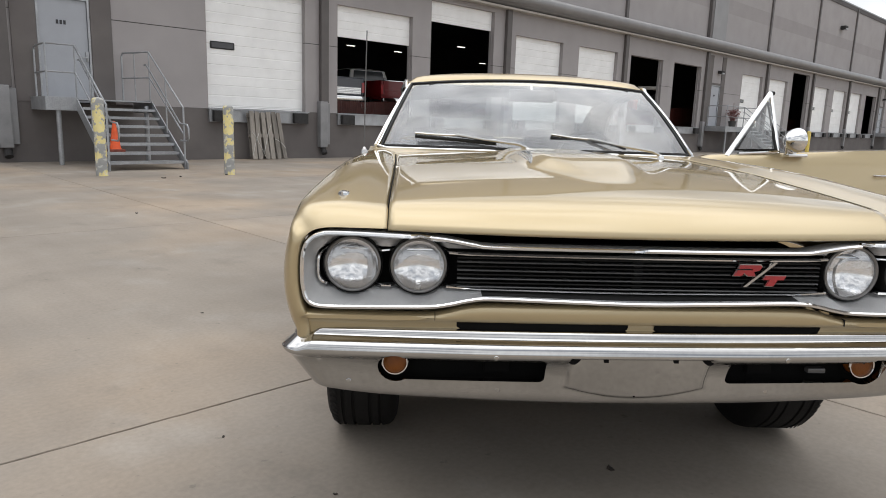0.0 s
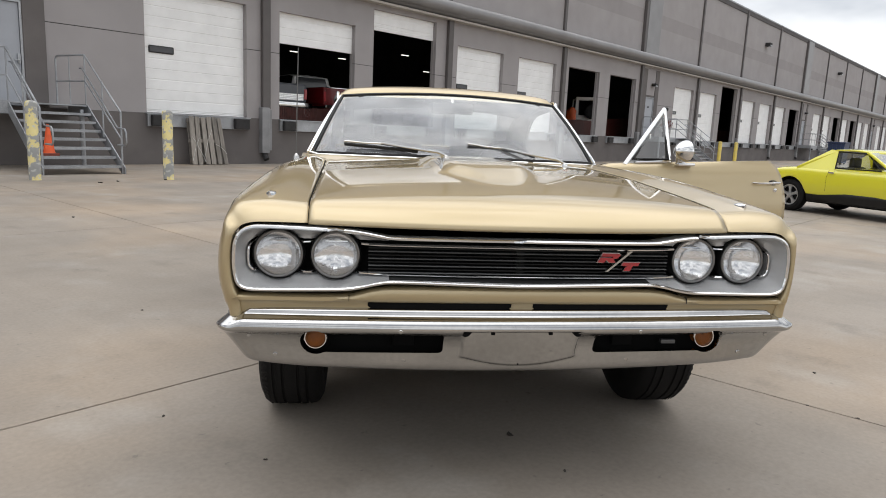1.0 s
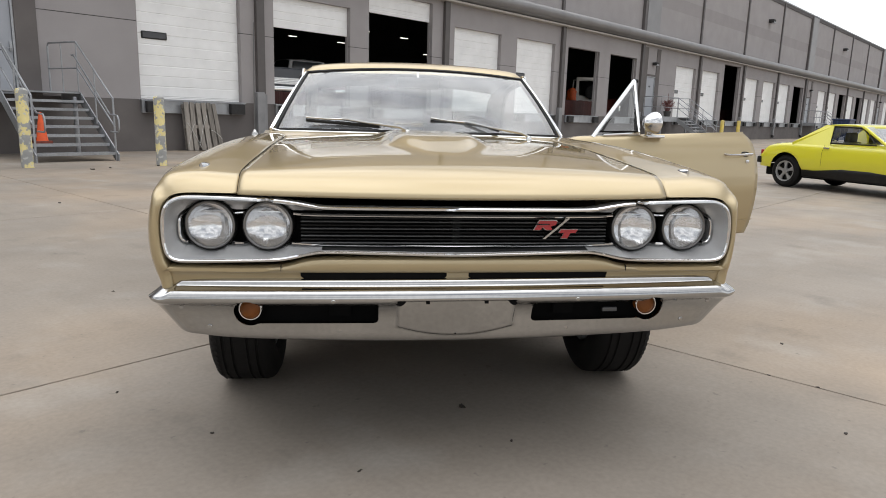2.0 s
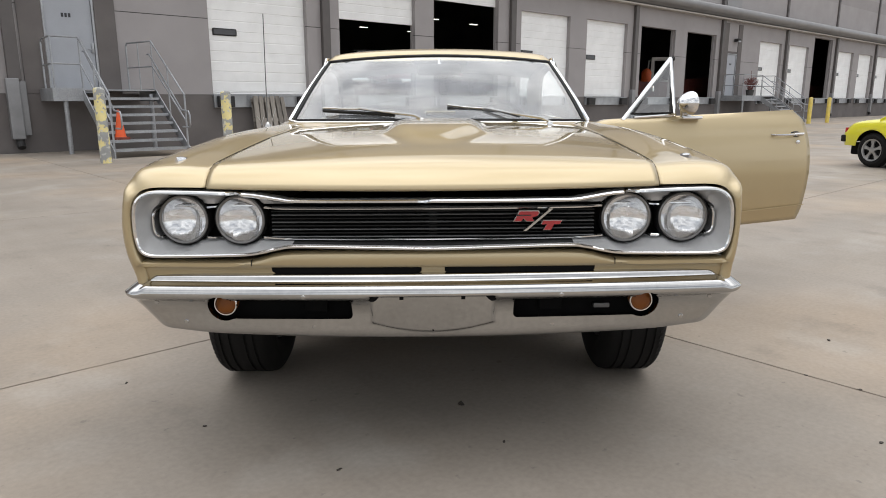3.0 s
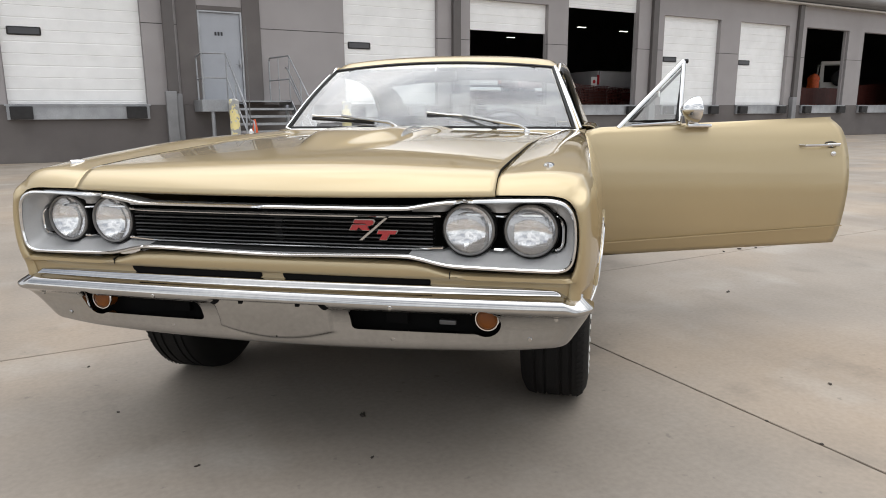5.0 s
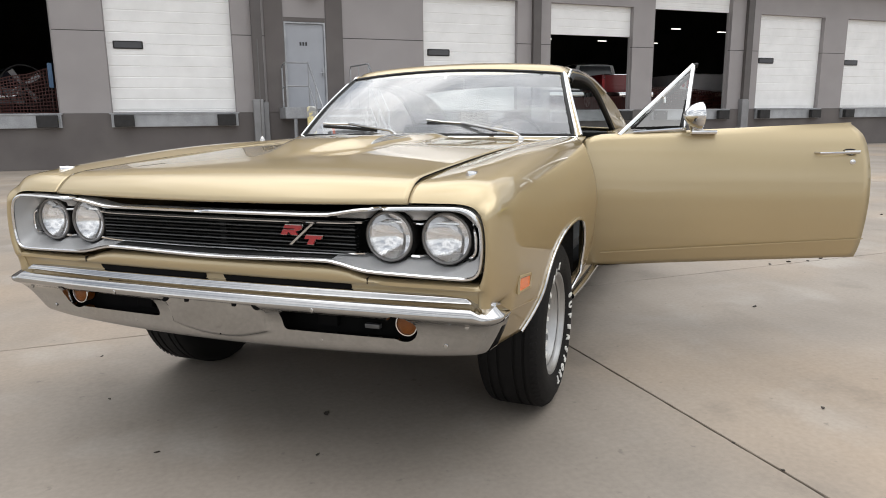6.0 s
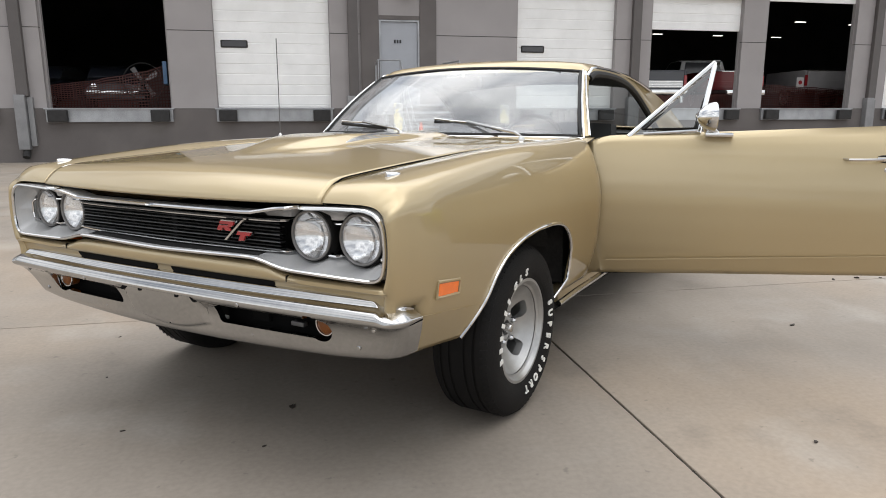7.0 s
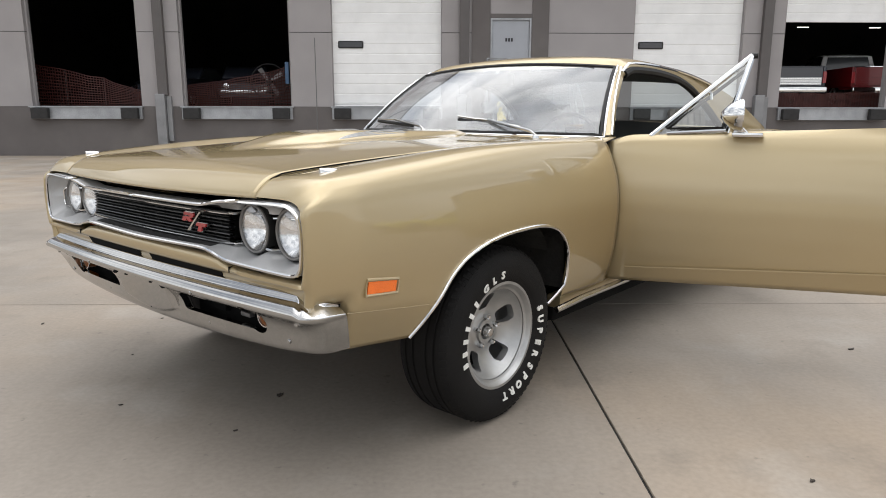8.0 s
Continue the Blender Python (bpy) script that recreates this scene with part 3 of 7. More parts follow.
def fender(sx):
    N = 56
    ys = [0.02, 0.05, 0.08, 0.095, 0.104, 0.106, 0.113, 0.121, 0.13, 0.14, 0.155, 0.17, 0.22, 0.28, 0.335] + [0.345 + 0.955 * i / 60 for i in range(61)] + [1.302 + (1.73 - 1.302) * i / 14 for i in range(15)]
    cols = []
    f0 = cut_below(flank(0.0, N), 0.618, N)
    rim = cut_below(spline(RIM, N), 0.618, N)
    def topness(z):
        k = max(0.0, min(1.0, (z - 0.90) / 0.05))
        return k * k * (3 - 2 * k)

    tops = [topness(p[1]) for p in f0]
    for t, y in ((1.0, 0.07), (1.0, -0.006), (0.93, -0.013), (0.82, -0.016), (0.64, -0.017), (0.45, -0.014), (0.28, -0.008), (0.14, 0.0), (0.05, 0.008)):
        cols.append([(sx * (a[0] * (1 - t) + c[0] * t + (1 - t) * swell(sx, a[1])), y if t == 1.0 and y > 0 else y * (1 - k) + k * (0.085 * (0.6 * (1 - math.sqrt(1 - (1 - t) ** 2)) + 0.4 * (1 - t)) - 0.003) + t * under(a[1] * (1 - t) + c[1] * t), a[1] * (1 - t) + c[1] * t) for a, c, k in zip(f0, rim, tops)])
    for y in ys:
        sec = cut_below(flank(y, N), arch_z(y), N)
        lift = [0.075 * topness(p[1]) * max(0.0, 1 - y / 0.3) for p in sec]
        cols.append([(sx * (p[0] - tuck(y, p[1]) + swell(sx, p[1])), y + dv, p[1]) for p, dv in zip(sec, lift)])
    b = bm_new()
    grid(b, cols)
    f = part("fender", b, PAINT, car, smooth=60, thick=0.006)
    # bright moulding round the wheel opening
    pts = []
    for i in range(64):
        y = ARCH[0][0] + (ARCH[-1][0] - ARCH[0][0]) * i / 63
        p = cut_below(flank(y, 56), arch_z(y), 56)[-1]
        pts.append((sx * (p[0] + 0.003), y, p[1] + 0.001))
    pts += [(sx * 0.945, 1.267, 0.455), (sx * 0.93, 1.235, 0.42), (sx * 0.915, 1.19, 0.385)]
    b = bm_new()
    tube(b, pts, 0.0066, 8)
    part("wheel_opening_moulding", b, CHROME, f, "bright wheel opening moulding", smooth=True)
    # body crease low on the wing, from the bumper to the wheel opening
    pts = []
    for i in range(9):
        y = 0.11 + 0.325 * i / 8
        zc = 0.59 - 0.125 * (y - 0.115)
        sec = flank(y, 80)
        p = min(sec, key=lambda q: abs(q[1] - zc) + (0 if q[0] > 0.85 else 1))
        pts.append((sx * (p[0] + 0.0005), y, zc))
    b = bm_new()
    tube(b, pts, 0.0012, 6)
    part("body_crease", b, PAINT, f, smooth=True)
    # black wheel house
    b = bm_new()
    rows = []
    for x in (0.86, 0.55):
        rows.append([(sx * x, y, arch_z(y) + 0.012) for y in (0.4 + 0.87 * i / 30 for i in range(31))])
    grid(b, rows)
    grid(b, [[(sx * 0.55, 0.4, z), (sx * 0.55, 1.3, z)] for z in (0.43, 0.8)])
    grid(b, [[(sx * x, 1.33, z) for x in (0.55, 0.9)] for z in (0.42, 0.8)])
    part("wheel_house", b, UNDERSEAL, f, "grimy black wheel house")
    return f


fender_l, fender_r = fender(1), fender(-1)
LEAN = pose(0, 0, 0, 0, -0.4, 0)
for f in (fender_l, fender_r):
    f.matrix_basis = LEAN


def marker(sx):
    fe = fender_l if sx > 0 else fender_r
    fn = lambda u, v, w: (sx * (0.943 + 0.02 * (u - 0.19) + w), u, v)
    b = bm_new()
    tube(b, [fn(u, v, 0.008) for u, v in ((0.162, 0.634), (0.285, 0.622), (0.292, 0.664), (0.169, 0.68))], 0.006, 8, closed=True)
    m = part("marker_bezel", b, PAINT, fe, "painted marker bezel")
    b = bm_new()
    prism(b, [(0.168, 0.638), (0.28, 0.628), (0.286, 0.66), (0.175, 0.674)], fn, 0.0, 0.01)
    part("side_marker", b, ORANGE, fe, "orange side marker lens")


marker(1), marker(-1)


# bonnet
def hood_edge(y):
    """Half the width of the bonnet at y, a finger's breadth of shadow short of the wing."""
    return float(smooth_keys([(k, FLANK[k][0][0]) for k in sorted(FLANK)], y)[0]) - 0.0045


def swept(x, y):
    """The rear edge of the bonnet runs back towards the wings."""
    return y + 0.14 * (x / 0.67) ** 2 * max(0, (y - 1.0) / 0.5)


def hood_z(x, y):
    gap = 0.966 + (1.016 - 0.966) * min(1, y / 0.85) ** 0.8 if y < 0.85 else 1.016 + 0.018 * (y - 0.85) / 0.81
    q = 1 - (x / 0.70) ** 2
    fade = max(0.0, min(1.0, (y - 0.8) / 0.6))
    crown = (0.006 + 0.026 * (1 - math.exp(-max(0.0, y) / 0.2)) - 0.009 * fade) * q
    w = 0.03 + 0.12 * min(1.0, max(0.0, (y - 0.22) / 0.45)) + 0.035 * min(1.0, max(0.0, (y - 0.5) / 0.6))
    e = max(0.0, min(1.0, (w + 0.055 - abs(x)) / 0.095))
    rise = max(0.0, min(1.0, (y - 0.28) / 0.42))
    bulge = (0.036 - 0.016 * fade) * (e * e * (3 - 2 * e)) * (rise * rise * (3 - 2 * rise))
    return gap + crown + bulge


b = bm_new()
rows = []
xs = [-0.6725 + 1.345 * i / 72 for i in range(73)]
for k, (dy, dz) in enumerate(((0.06, -0.068), (0.016, -0.071), (0.002, -0.067), (0.0, -0.061), (0.008, -0.05), (0.02, -0.0375), (0.034, -0.0255), (0.05, -0.015), (0.068, -0.007), (0.09, -0.002))):
    row = []
    for x in xs:
        q = 1 - (x / 0.671) ** 2
        f = max(0.0, 1 - dy / 0.11) if k > 1 else 1.0
        row.append((x / 0.6725 * hood_edge(0.1), dy - 0.003 - 0.028 * q * f, hood_z(x, 0.1) + dz - 0.022 * q * (1, 1, 1, 1, 0.9, 0.78, 0.64, 0.5, 0.36, 0.2)[k]))
    rows.append(row)
for i in range(60):
    y = 0.11 + 1.39 * i / 59
    rows.append([(x / 0.6725 * hood_edge(swept(x, y)), swept(x, y), hood_z(x, y)) for x in xs])
grid(b, rows)
hood = part("hood", b, PAINT, car, smooth=60, thick=0.012)
hood.matrix_basis = LEAN
for sx in (1, -1):
    def slat(u, v):
        """A point of the louvre: u from its pointed front to its rear, v across."""
        x, y = sx * (0.196 - 0.066 * (u ** 0.8) * (1 - v) - 0.004 * v), 0.70 + 0.46 * u
        return x, y, hood_z(x, y)
    b = bm_new()
    for i in range(4):
        v = 0.08 + 0.28 * i
        pts = [slat(0.05 + 0.093 * q, v) for q in range(11)]
        tube(b, [(x, y, z + (0.002 if 0 < n < 10 else -0.002)) for n, (x, y, z) in enumerate(pts)], 0.0028, 6)
    louvre = part("hood_louvre", b, DULL_CHROME, hood, "ribbed dull hood louvre", smooth=True)
    b = bm_new()
    grid(b, [[(x, y, z + 0.0013) for x, y, z in (slat(0.1 * q, v) for v in (0, 0.25, 0.5, 0.75, 1))] for q in range(11)])
    part("louvre_well", b, BLACK, louvre)
    # black tube in the gap between hood and wing, standing in for its shade
    b = bm_new()
    tube(b, [(sx * (hood_edge(0.1) + 0.0022), y + 0.003, hood_z(0.671, y) + dz) for y, dz in ((0.004, -0.06), (0.012, -0.045), (0.03, -0.028), (0.055, -0.012), (0.09, -0.003))] + [(sx * (hood_edge(swept(0.67, y)) + 0.0022), swept(0.67, y), hood_z(0.671, y) - 0.002) for y in (0.13 + 0.085 * q for q in range(16))], 0.0024, 6)
    part("hood_gap", b, BLACK_MATT, hood, "black tube standing in for shade in the hood gap")

# turn signal repeaters on the front wings
for sx, fe in ((1, fender_l), (-1, fender_r)):
    b = bm_new()
    rows = []
    for i in range(9):
        t = i / 8
        w = 0.011 * math.sin(math.pi * min(1, 0.25 + 0.75 * t)) + 0.005
        h = 0.024 * t**0.7
        y = 0.185 - 0.055 * t
        z0 = 0.988 - 0.02 * t
        rows.append([(sx * (0.806 + w * math.cos(a)), y, z0 + h * math.sin(a)) for a in (math.pi * j / 8 for j in range(9))])
    vs = grid(b, rows)
    b.faces.new(vs[-1])
    part("turn_repeater", b, CHROME, fe, "small chrome bullet turn repeater", smooth=True)

# cowl panel below the windshield
b = bm_new()
rows = []
for i in range(7):
    t = i / 6
    row = []
    for j in range(41):
        x = -0.86 + 1.72 * j / 40
        q = (x / 0.86) ** 2
        y0, y1 = 1.46 + 0.2 * q, 1.60 + 0.22 * q
        row.append((x, y0 + (y1 - y0) * t, 1.018 + 0.012 * (1 - q) + 0.03 * t))
    rows.append(row)
grid(b, rows)
part("cowl", b, PAINT, car, smooth=True, thick=0.004)


# windshield and roof
def ws(u, v):
    """Windshield: u across from -1 to 1, v from base to header."""
    xb, xt = 0.80, 0.655
    x = u * (xb + (xt - xb) * v)
    yb, yt = 1.585 + 0.205 * u * u, 2.092 + 0.085 * u * u
    zb, zt = 1.062 - 0.008 * u * u, 1.417 - 0.031 * u * u
    bow = 0.02 * math.sin(math.pi * v)
    return (x, yb + (yt - yb) * v - bow, zb + (zt - zb) * v + bow * 0.4)


b = bm_new()
grid(b, [[ws(-0.985 + 1.97 * i / 32, 0.02 + 0.96 * j / 12) for j in range(13)] for i in range(33)])
windshield = part("windshield", b, WINDSHIELD, car, "clear windshield reflecting clouds", smooth=True)
windshield.visible_shadow = False
for name, mat, r, off in (("seal", BLACK, 0.0095, 0.0), ("windshield_trim", CHROME, 0.007, 0.012)):
    b = bm_new()
    loop = [ws(-1 + 2 * i / 32, 0.0 if name == "seal" else -0.03) for i in range(33)] + [ws(1, j / 12) for j in range(1, 12)]
    loop += [ws(1 - 2 * i / 32, 1.0 if name == "seal" else 1.02) for i in range(33)] + [ws(-1, 1 - j / 12) for j in range(1, 12)]
    if name != "seal":
        loop = [(x * 1.022, y - off * 0.4, z) for x, y, z in loop]
        loop = loop[44:0:-1][:44][::-1]
        side = [(x * 1.022, y - off * 0.4, z) for x, y, z in (ws(-1, 1 - j / 12) for j in range(1, 13))]
        loop = side + loop
    tube(b, loop, r, 6, closed=name == "seal")
    part(name, b, mat, car, "bright windshield trim" if mat is CHROME else "black rubber seal", smooth=True)


def rail(y):
    """The side rail of the roof: half width and height at y."""
    return smooth_keys([(2.12, 0.668, 1.398), (2.3, 0.675, 1.418), (2.6, 0.69, 1.415), (3.0, 0.69, 1.392), (3.4, 0.705, 1.335), (3.8, 0.74, 1.24), (4.25, 0.80, 1.06)], y)


b = bm_new()
rows = []
for i in range(31):
    t = (i / 30) ** 1.6
    row = []
    for j in range(33):
        u = -1 + 2 * j / 32
        yf, yr = 2.1 + 0.085 * u * u, 3.30
        y = yf + (yr - yf) * t
        w, z = rail(y)
        rise = max(0.0, min(1.0, (y - yf) / 0.3))
        rise = 1 - (1 - rise) ** 2
        crown = 0.036 + 0.020 * rise - 0.02 * max(0.0, t - 0.6)
        roll = 0.042 * max(0.0, 1 - (y - yf) / 0.1) ** 2
        row.append((u * w, y, z + crown * (1 - u * u) ** 0.5 - 0.012 * max(0, abs(u) - 0.93) / 0.07 - roll))
    rows.append(row)
grid(b, rows)
roof = part("roof", b, PAINT, car, smooth=60)
b = bm_new()
grid(b, [[(u * (rail(y)[0] - 0.02), y, rail(y)[1] + 0.045 * (1 - u * u) - 0.03) for u in (-1 + 2 * j / 12 for j in range(13))] for y in (2.16 + 1.12 * i / 10 for i in range(11))])
part("headliner", b, TRIM, roof, "black headliner", smooth=True)
SIDE_DROP = [(2.16, 0.03), (2.7, 0.035), (3.0, 0.07), (3.25, 0.16), (3.5, 0.28), (3.8, 0.30), (4.25, 0.05)]
# roof sides running down into the rear pillars, rear window between them
for sx in (1, -1):
    b = bm_new()
    rows = []
    for i in range(26):
        y = 2.19 + (4.25 - 2.19) * i / 25
        w, z = rail(y)
        z -= 0.042 * max(0.0, 1 - (y - 2.185) / 0.1) ** 2
        lower = float(smooth_keys(SIDE_DROP, y)[0])
        rows.append([(sx * (w + 0.012), y, z), (sx * (w + 0.02), y, z - 0.4 * lower), (sx * (w + 0.02 + 0.25 * lower), y, z - lower)])
    grid(b, rows)
    rp = part("rear_pillar", b, PAINT, car, smooth=True, thick=0.008)
    b = bm_new()
    grid(b, [[(p[0] - sx * 0.03, p[1], p[2] - 0.004) for p in r] for r in rows])
    part("pillar_lining", b, TRIM, rp, "black pillar lining", smooth=True)
    b = bm_new()
    tube(b, [(sx * (rail(y)[0] + 0.018), y, rail(y)[1] - 0.006 - 0.042 * max(0.0, 1 - (y - 2.185) / 0.1) ** 2) for y in (2.19 + 1.27 * i / 20 for i in range(21))], 0.008, 6)
    part("drip_rail", b, CHROME, car, "bright drip rail", smooth=True)
    # rubber strip along the lower edge of the roof side, above the side windows
    b = bm_new()
    pts = []
    for i in range(24):
        y = 2.21 + 1.45 * i / 23
        w, z = rail(y)
        lower = float(smooth_keys(SIDE_DROP, y)[0])
        pts.append((sx * (w + 0.012 + 0.25 * lower), y, z - lower - 0.012 - 0.03 * max(0.0, 1 - (y - 2.185) / 0.1) ** 2))
    tube(b, pts, 0.021, 8)
    part("roof_weatherstrip", b, BLACK, car, "black rubber roof weatherstrip", smooth=True)
    # windshield pillar
    b = bm_new()
    rows = []
    for i in range(13):
        v = i / 12
        p = Vector(ws(sx, v))
        s = sx * (1 - 0.55 * v)
        rows.append([(p.x + s * 0.006, p.y - 0.004, p.z), (p.x + s * 0.026, p.y + 0.005, p.z), (p.x + s * 0.038, p.y + 0.04, p.z), (p.x + sx * 0.02, p.y + 0.085, p.z), (p.x - sx * 0.02, p.y + 0.06, p.z)])
    grid(b, rows)
    part("windshield_pillar", b, PAINT, car, smooth=True)
    b = bm_new()
    tube(b, [(lambda p: (p[0] + sx * 0.034 * (1 - 0.045 * i), p[1] + 0.034, p[2]))(ws(sx, i / 12)) for i in range(13)], 0.008, 6)
    part("pillar_moulding", b, CHROME, car, "bright pillar moulding", smooth=True)


def rw(u, v):
    x = u * (0.66 + 0.06 * v)
    return (x, 3.27 + 0.6 * v - 0.05 * u * u, 1.365 - 0.315 * v + 0.055 * (1 - u * u) * (1 - 0.6 * v))


b = bm_new()
grid(b, [[rw(-1 + 2 * i / 20, j / 10) for j in range(11)] for i in range(21)])
rear_glass = part("rear_window", b, SIDE_GLASS, car, "clear rear window", smooth=True)
rear_glass.visible_shadow = False


# rear body: quarters, deck lid and tail
def quarter(y, n=40):
    up = float(smooth_keys([(1.66, 1.03), (2.9, 1.04), (3.8, 1.05), (4.6, 1.02), (5.2, 0.96)], y)[0])
    out = float(smooth_keys([(1.66, 0.962), (3.0, 0.975), (4.2, 0.972), (5.2, 0.9)], y)[0])
    return spline([(out - 0.17, up + 0.005), (out - 0.1, up), (out - 0.075, up - 0.02), (out - 0.03, up - 0.11), (out - 0.008, 0.84), (out, 0.75), (out - 0.006, 0.64), (out - 0.02, 0.52), (out - 0.06, 0.39)], n)


def rear_arch(y):
    c = 3.86
    d = abs(y - c)
    return 0.36 + (math.sqrt(max(0.0, 0.40**2 - d * d)) * 0.62 if d < 0.40 else 0.0)


for sx in (1, -1):
    start = 2.96 if sx > 0 else 1.668
    b = bm_new()
    cols = []
    for i in range(70):
        y = start + (5.22 - start) * i / 69
        cols.append([(sx * p[0], y, p[1]) for p in cut_below(quarter(y), rear_arch(y) + 0.02, 20)])
    cols.append([(sx * (p[0] - 0.05), 5.26, p[1]) for p in cut_below(quarter(5.22), 0.42, 20)])
    grid(b, cols)
    part("quarter_panel", b, PAINT, car, smooth=60, thick=0.006)
    b = bm_new()
    box(b, (min(sx * 0.80, sx * 0.87), 1.36, 0.32), (max(sx * 0.80, sx * 0.87), 3.45, 0.38), 0.012)
    sill = part("sill", b, PAINT, car, smooth=True)
    b = bm_new()
    tube(b, [(sx * 0.905, 1.27, 0.345), (sx * 0.925, 1.45, 0.366), (sx * 0.92, 3.4, 0.37)], 0.014, 10)
    part("sill_moulding", b, DULL_CHROME, sill, "bright sill moulding", smooth=True)
b = bm_new()
rows = []
for i in range(21):
    y = 3.84 + 1.39 * i / 20
    z = 1.05 - 0.05 * (i / 20) ** 2
    rows.append([(u * 0.82, y, z + 0.025 * (1 - u * u)) for u in (-1 + 2 * j / 16 for j in range(17))])
rows.append([(u * 0.82, 5.27, 0.72) for u in (-1 + 2 * j / 16 for j in range(17))])
rows.append([(u * 0.82, 5.24, 0.45) for u in (-1 + 2 * j / 16 for j in range(17))])
grid(b, rows)
part("deck_lid", b, PAINT, car, smooth=60, thick=0.01)
b = bm_new()
box(b, (-0.93, 5.24, 0.42), (0.93, 5.34, 0.6), 0.03)
part("rear_bumper", b, CHROME, car, "chrome rear bumper", smooth=True)
b = bm_new()
# low wide boxes are added, mostly unseen, to keep light off the ground
box(b, (-0.40, 0.6, 0.24), (0.40, 1.15, 0.36), 0.03)
box(b, (-0.66, 1.15, 0.19), (0.66, 4.7, 0.34), 0.03)
box(b, (-0.8, 1.42, 0.23), (0.8, 3.4, 0.36), 0.03)
box(b, (-0.55, 0.34, 0.38), (0.55, 1.2, 0.46), 0.03)
box(b, (-0.54, 0.16, 0.46), (0.54, 1.5, 0.8))
box(b, (-0.5, 1.5, 0.33), (0.5, 4.9, 0.42))
box(b, (-0.85, 1.5, 0.36), (0.85, 4.9, 0.42))
for q in (-0.5, 0.5):
    box(b, (q - 0.04, 0.3, 0.42), (q + 0.04, 1.6, 0.5))
tube(b, [(-0.7, 0.875, 0.3), (-0.4, 0.875, 0.33), (0.4, 0.875, 0.33), (0.7, 0.875, 0.3)], 0.03, 8)
part("underbody", b, BLACK_MATT, car, "dark underbody with added unseen boxes that block light below")


# ---- front end: grille, lamps, lower panel, bumper ----
def mirrored(half):
    """A closed outline from its left half, which runs from top centre to bottom centre."""
    loop = half[:-1] + [(-x, z) for x, z in half[:0:-1]]
    n, out = len(loop), []
    for i in range(n):
        p = [np.array(loop[(i + k) % n], float) for k in (-1, 0, 1, 2)]
        for s in (0.0, 0.125, 0.25, 0.375, 0.5, 0.625, 0.75, 0.875):
            out.append(tuple(0.5 * (2 * p[1] + (p[2] - p[0]) * s + (2 * p[0] - 5 * p[1] + 4 * p[2] - p[3]) * s**2 + (3 * p[1] - p[0] - 3 * p[2] + p[3]) * s**3)))
    return out


OUTER = mirrored([(0.0, 0.873), (0.2, 0.873), (0.40, 0.874), (0.45, 0.879), (0.50, 0.888), (0.55, 0.8945), (0.65, 0.900), (0.80, 0.904), (0.85, 0.899), (0.878, 0.881), (0.892, 0.85), (0.896, 0.80), (0.893, 0.755), (0.883, 0.722), (0.857, 0.707), (0.80, 0.705), (0.65, 0.708), (0.56, 0.711), (0.51, 0.719), (0.46, 0.731), (0.40, 0.737), (0.2, 0.733), (0.0, 0.729)])
INNER = mirrored([(0.0, 0.856), (0.2, 0.856), (0.40, 0.856), (0.46, 0.857), (0.51, 0.857), (0.56, 0.857), (0.65, 0.857), (0.82, 0.857), (0.846, 0.853), (0.86, 0.842), (0.867, 0.825), (0.868, 0.80), (0.867, 0.773), (0.86, 0.757), (0.846, 0.746), (0.82, 0.742), (0.65, 0.742), (0.56, 0.743), (0.51, 0.743), (0.46, 0.744), (0.40, 0.744), (0.2, 0.742), (0.0, 0.741)])
BEAD = mirrored([(0.0, 0.842), (0.2, 0.842), (0.40, 0.843), (0.46, 0.844), (0.51, 0.847), (0.56, 0.847), (0.65, 0.846), (0.82, 0.846), (0.842, 0.843), (0.854, 0.834), (0.859, 0.82), (0.86, 0.80), (0.859, 0.778), (0.854, 0.765), (0.842, 0.757), (0.82, 0.754), (0.65, 0.754), (0.56, 0.754), (0.51, 0.754), (0.46, 0.751), (0.40, 0.749), (0.2, 0.748), (0.0, 0.747)])


def bow(x):
    """How far the front end stands forward across its width."""
    return -0.024 * (1 - (x / 0.88) ** 2)


def between(a, c, t):
    return [(p[0] + (q[0] - p[0]) * t, p[1] + (q[1] - p[1]) * t) for p, q in zip(a, c)]


LAMPS = (-0.775, -0.598, 0.586, 0.763)


def pocket(x, y, z):
    """The depth of the dish at (x, z), drawn back round the headlights."""
    d = min(math.hypot(x - q - 0.0056, z - 0.807) for q in LAMPS)
    k = max(0.0, min(1.0, (0.0905 - d) / 0.008))
    return y + (max(y, 0.082) - y) * k


rings = []
for t, y, steep in ((0.0, 0.06, 0.06), (0.0, -0.006, -0.006), (0.07, -0.013, -0.013), (0.13, -0.009, -0.006), (0.2, -0.004, 0.004), (0.3, 0.004, 0.024), (0.4, 0.011, 0.04), (0.5, 0.017, 0.05), (0.6, 0.024, 0.055), (0.7, 0.03, 0.057), (0.8, 0.036, 0.058), (0.9, 0.042, 0.059), (1.0, 0.046, 0.06), (1.0, 0.125, 0.125)):
    ring = []
    for (x, z), (ox, oz), (ix, iz) in zip(between(OUTER, INNER, t), OUTER, INNER):
        # the upper wall of the dish is steeper than its sides and floor
        k = abs(oz - iz) / (abs(ox - ix) + abs(oz - iz) + 1e-6) if oz > 0.8 else 0.0
        ring.append((x, pocket(x, y + (steep - y) * k, z) + bow(x), z))
    rings.append(ring)
b = bm_new()
b2 = bm_new()
va = [[b.verts.new(p) for p in r] for r in rings]
vb = [[b2.verts.new(p) for p in r] for r in rings[4:]]
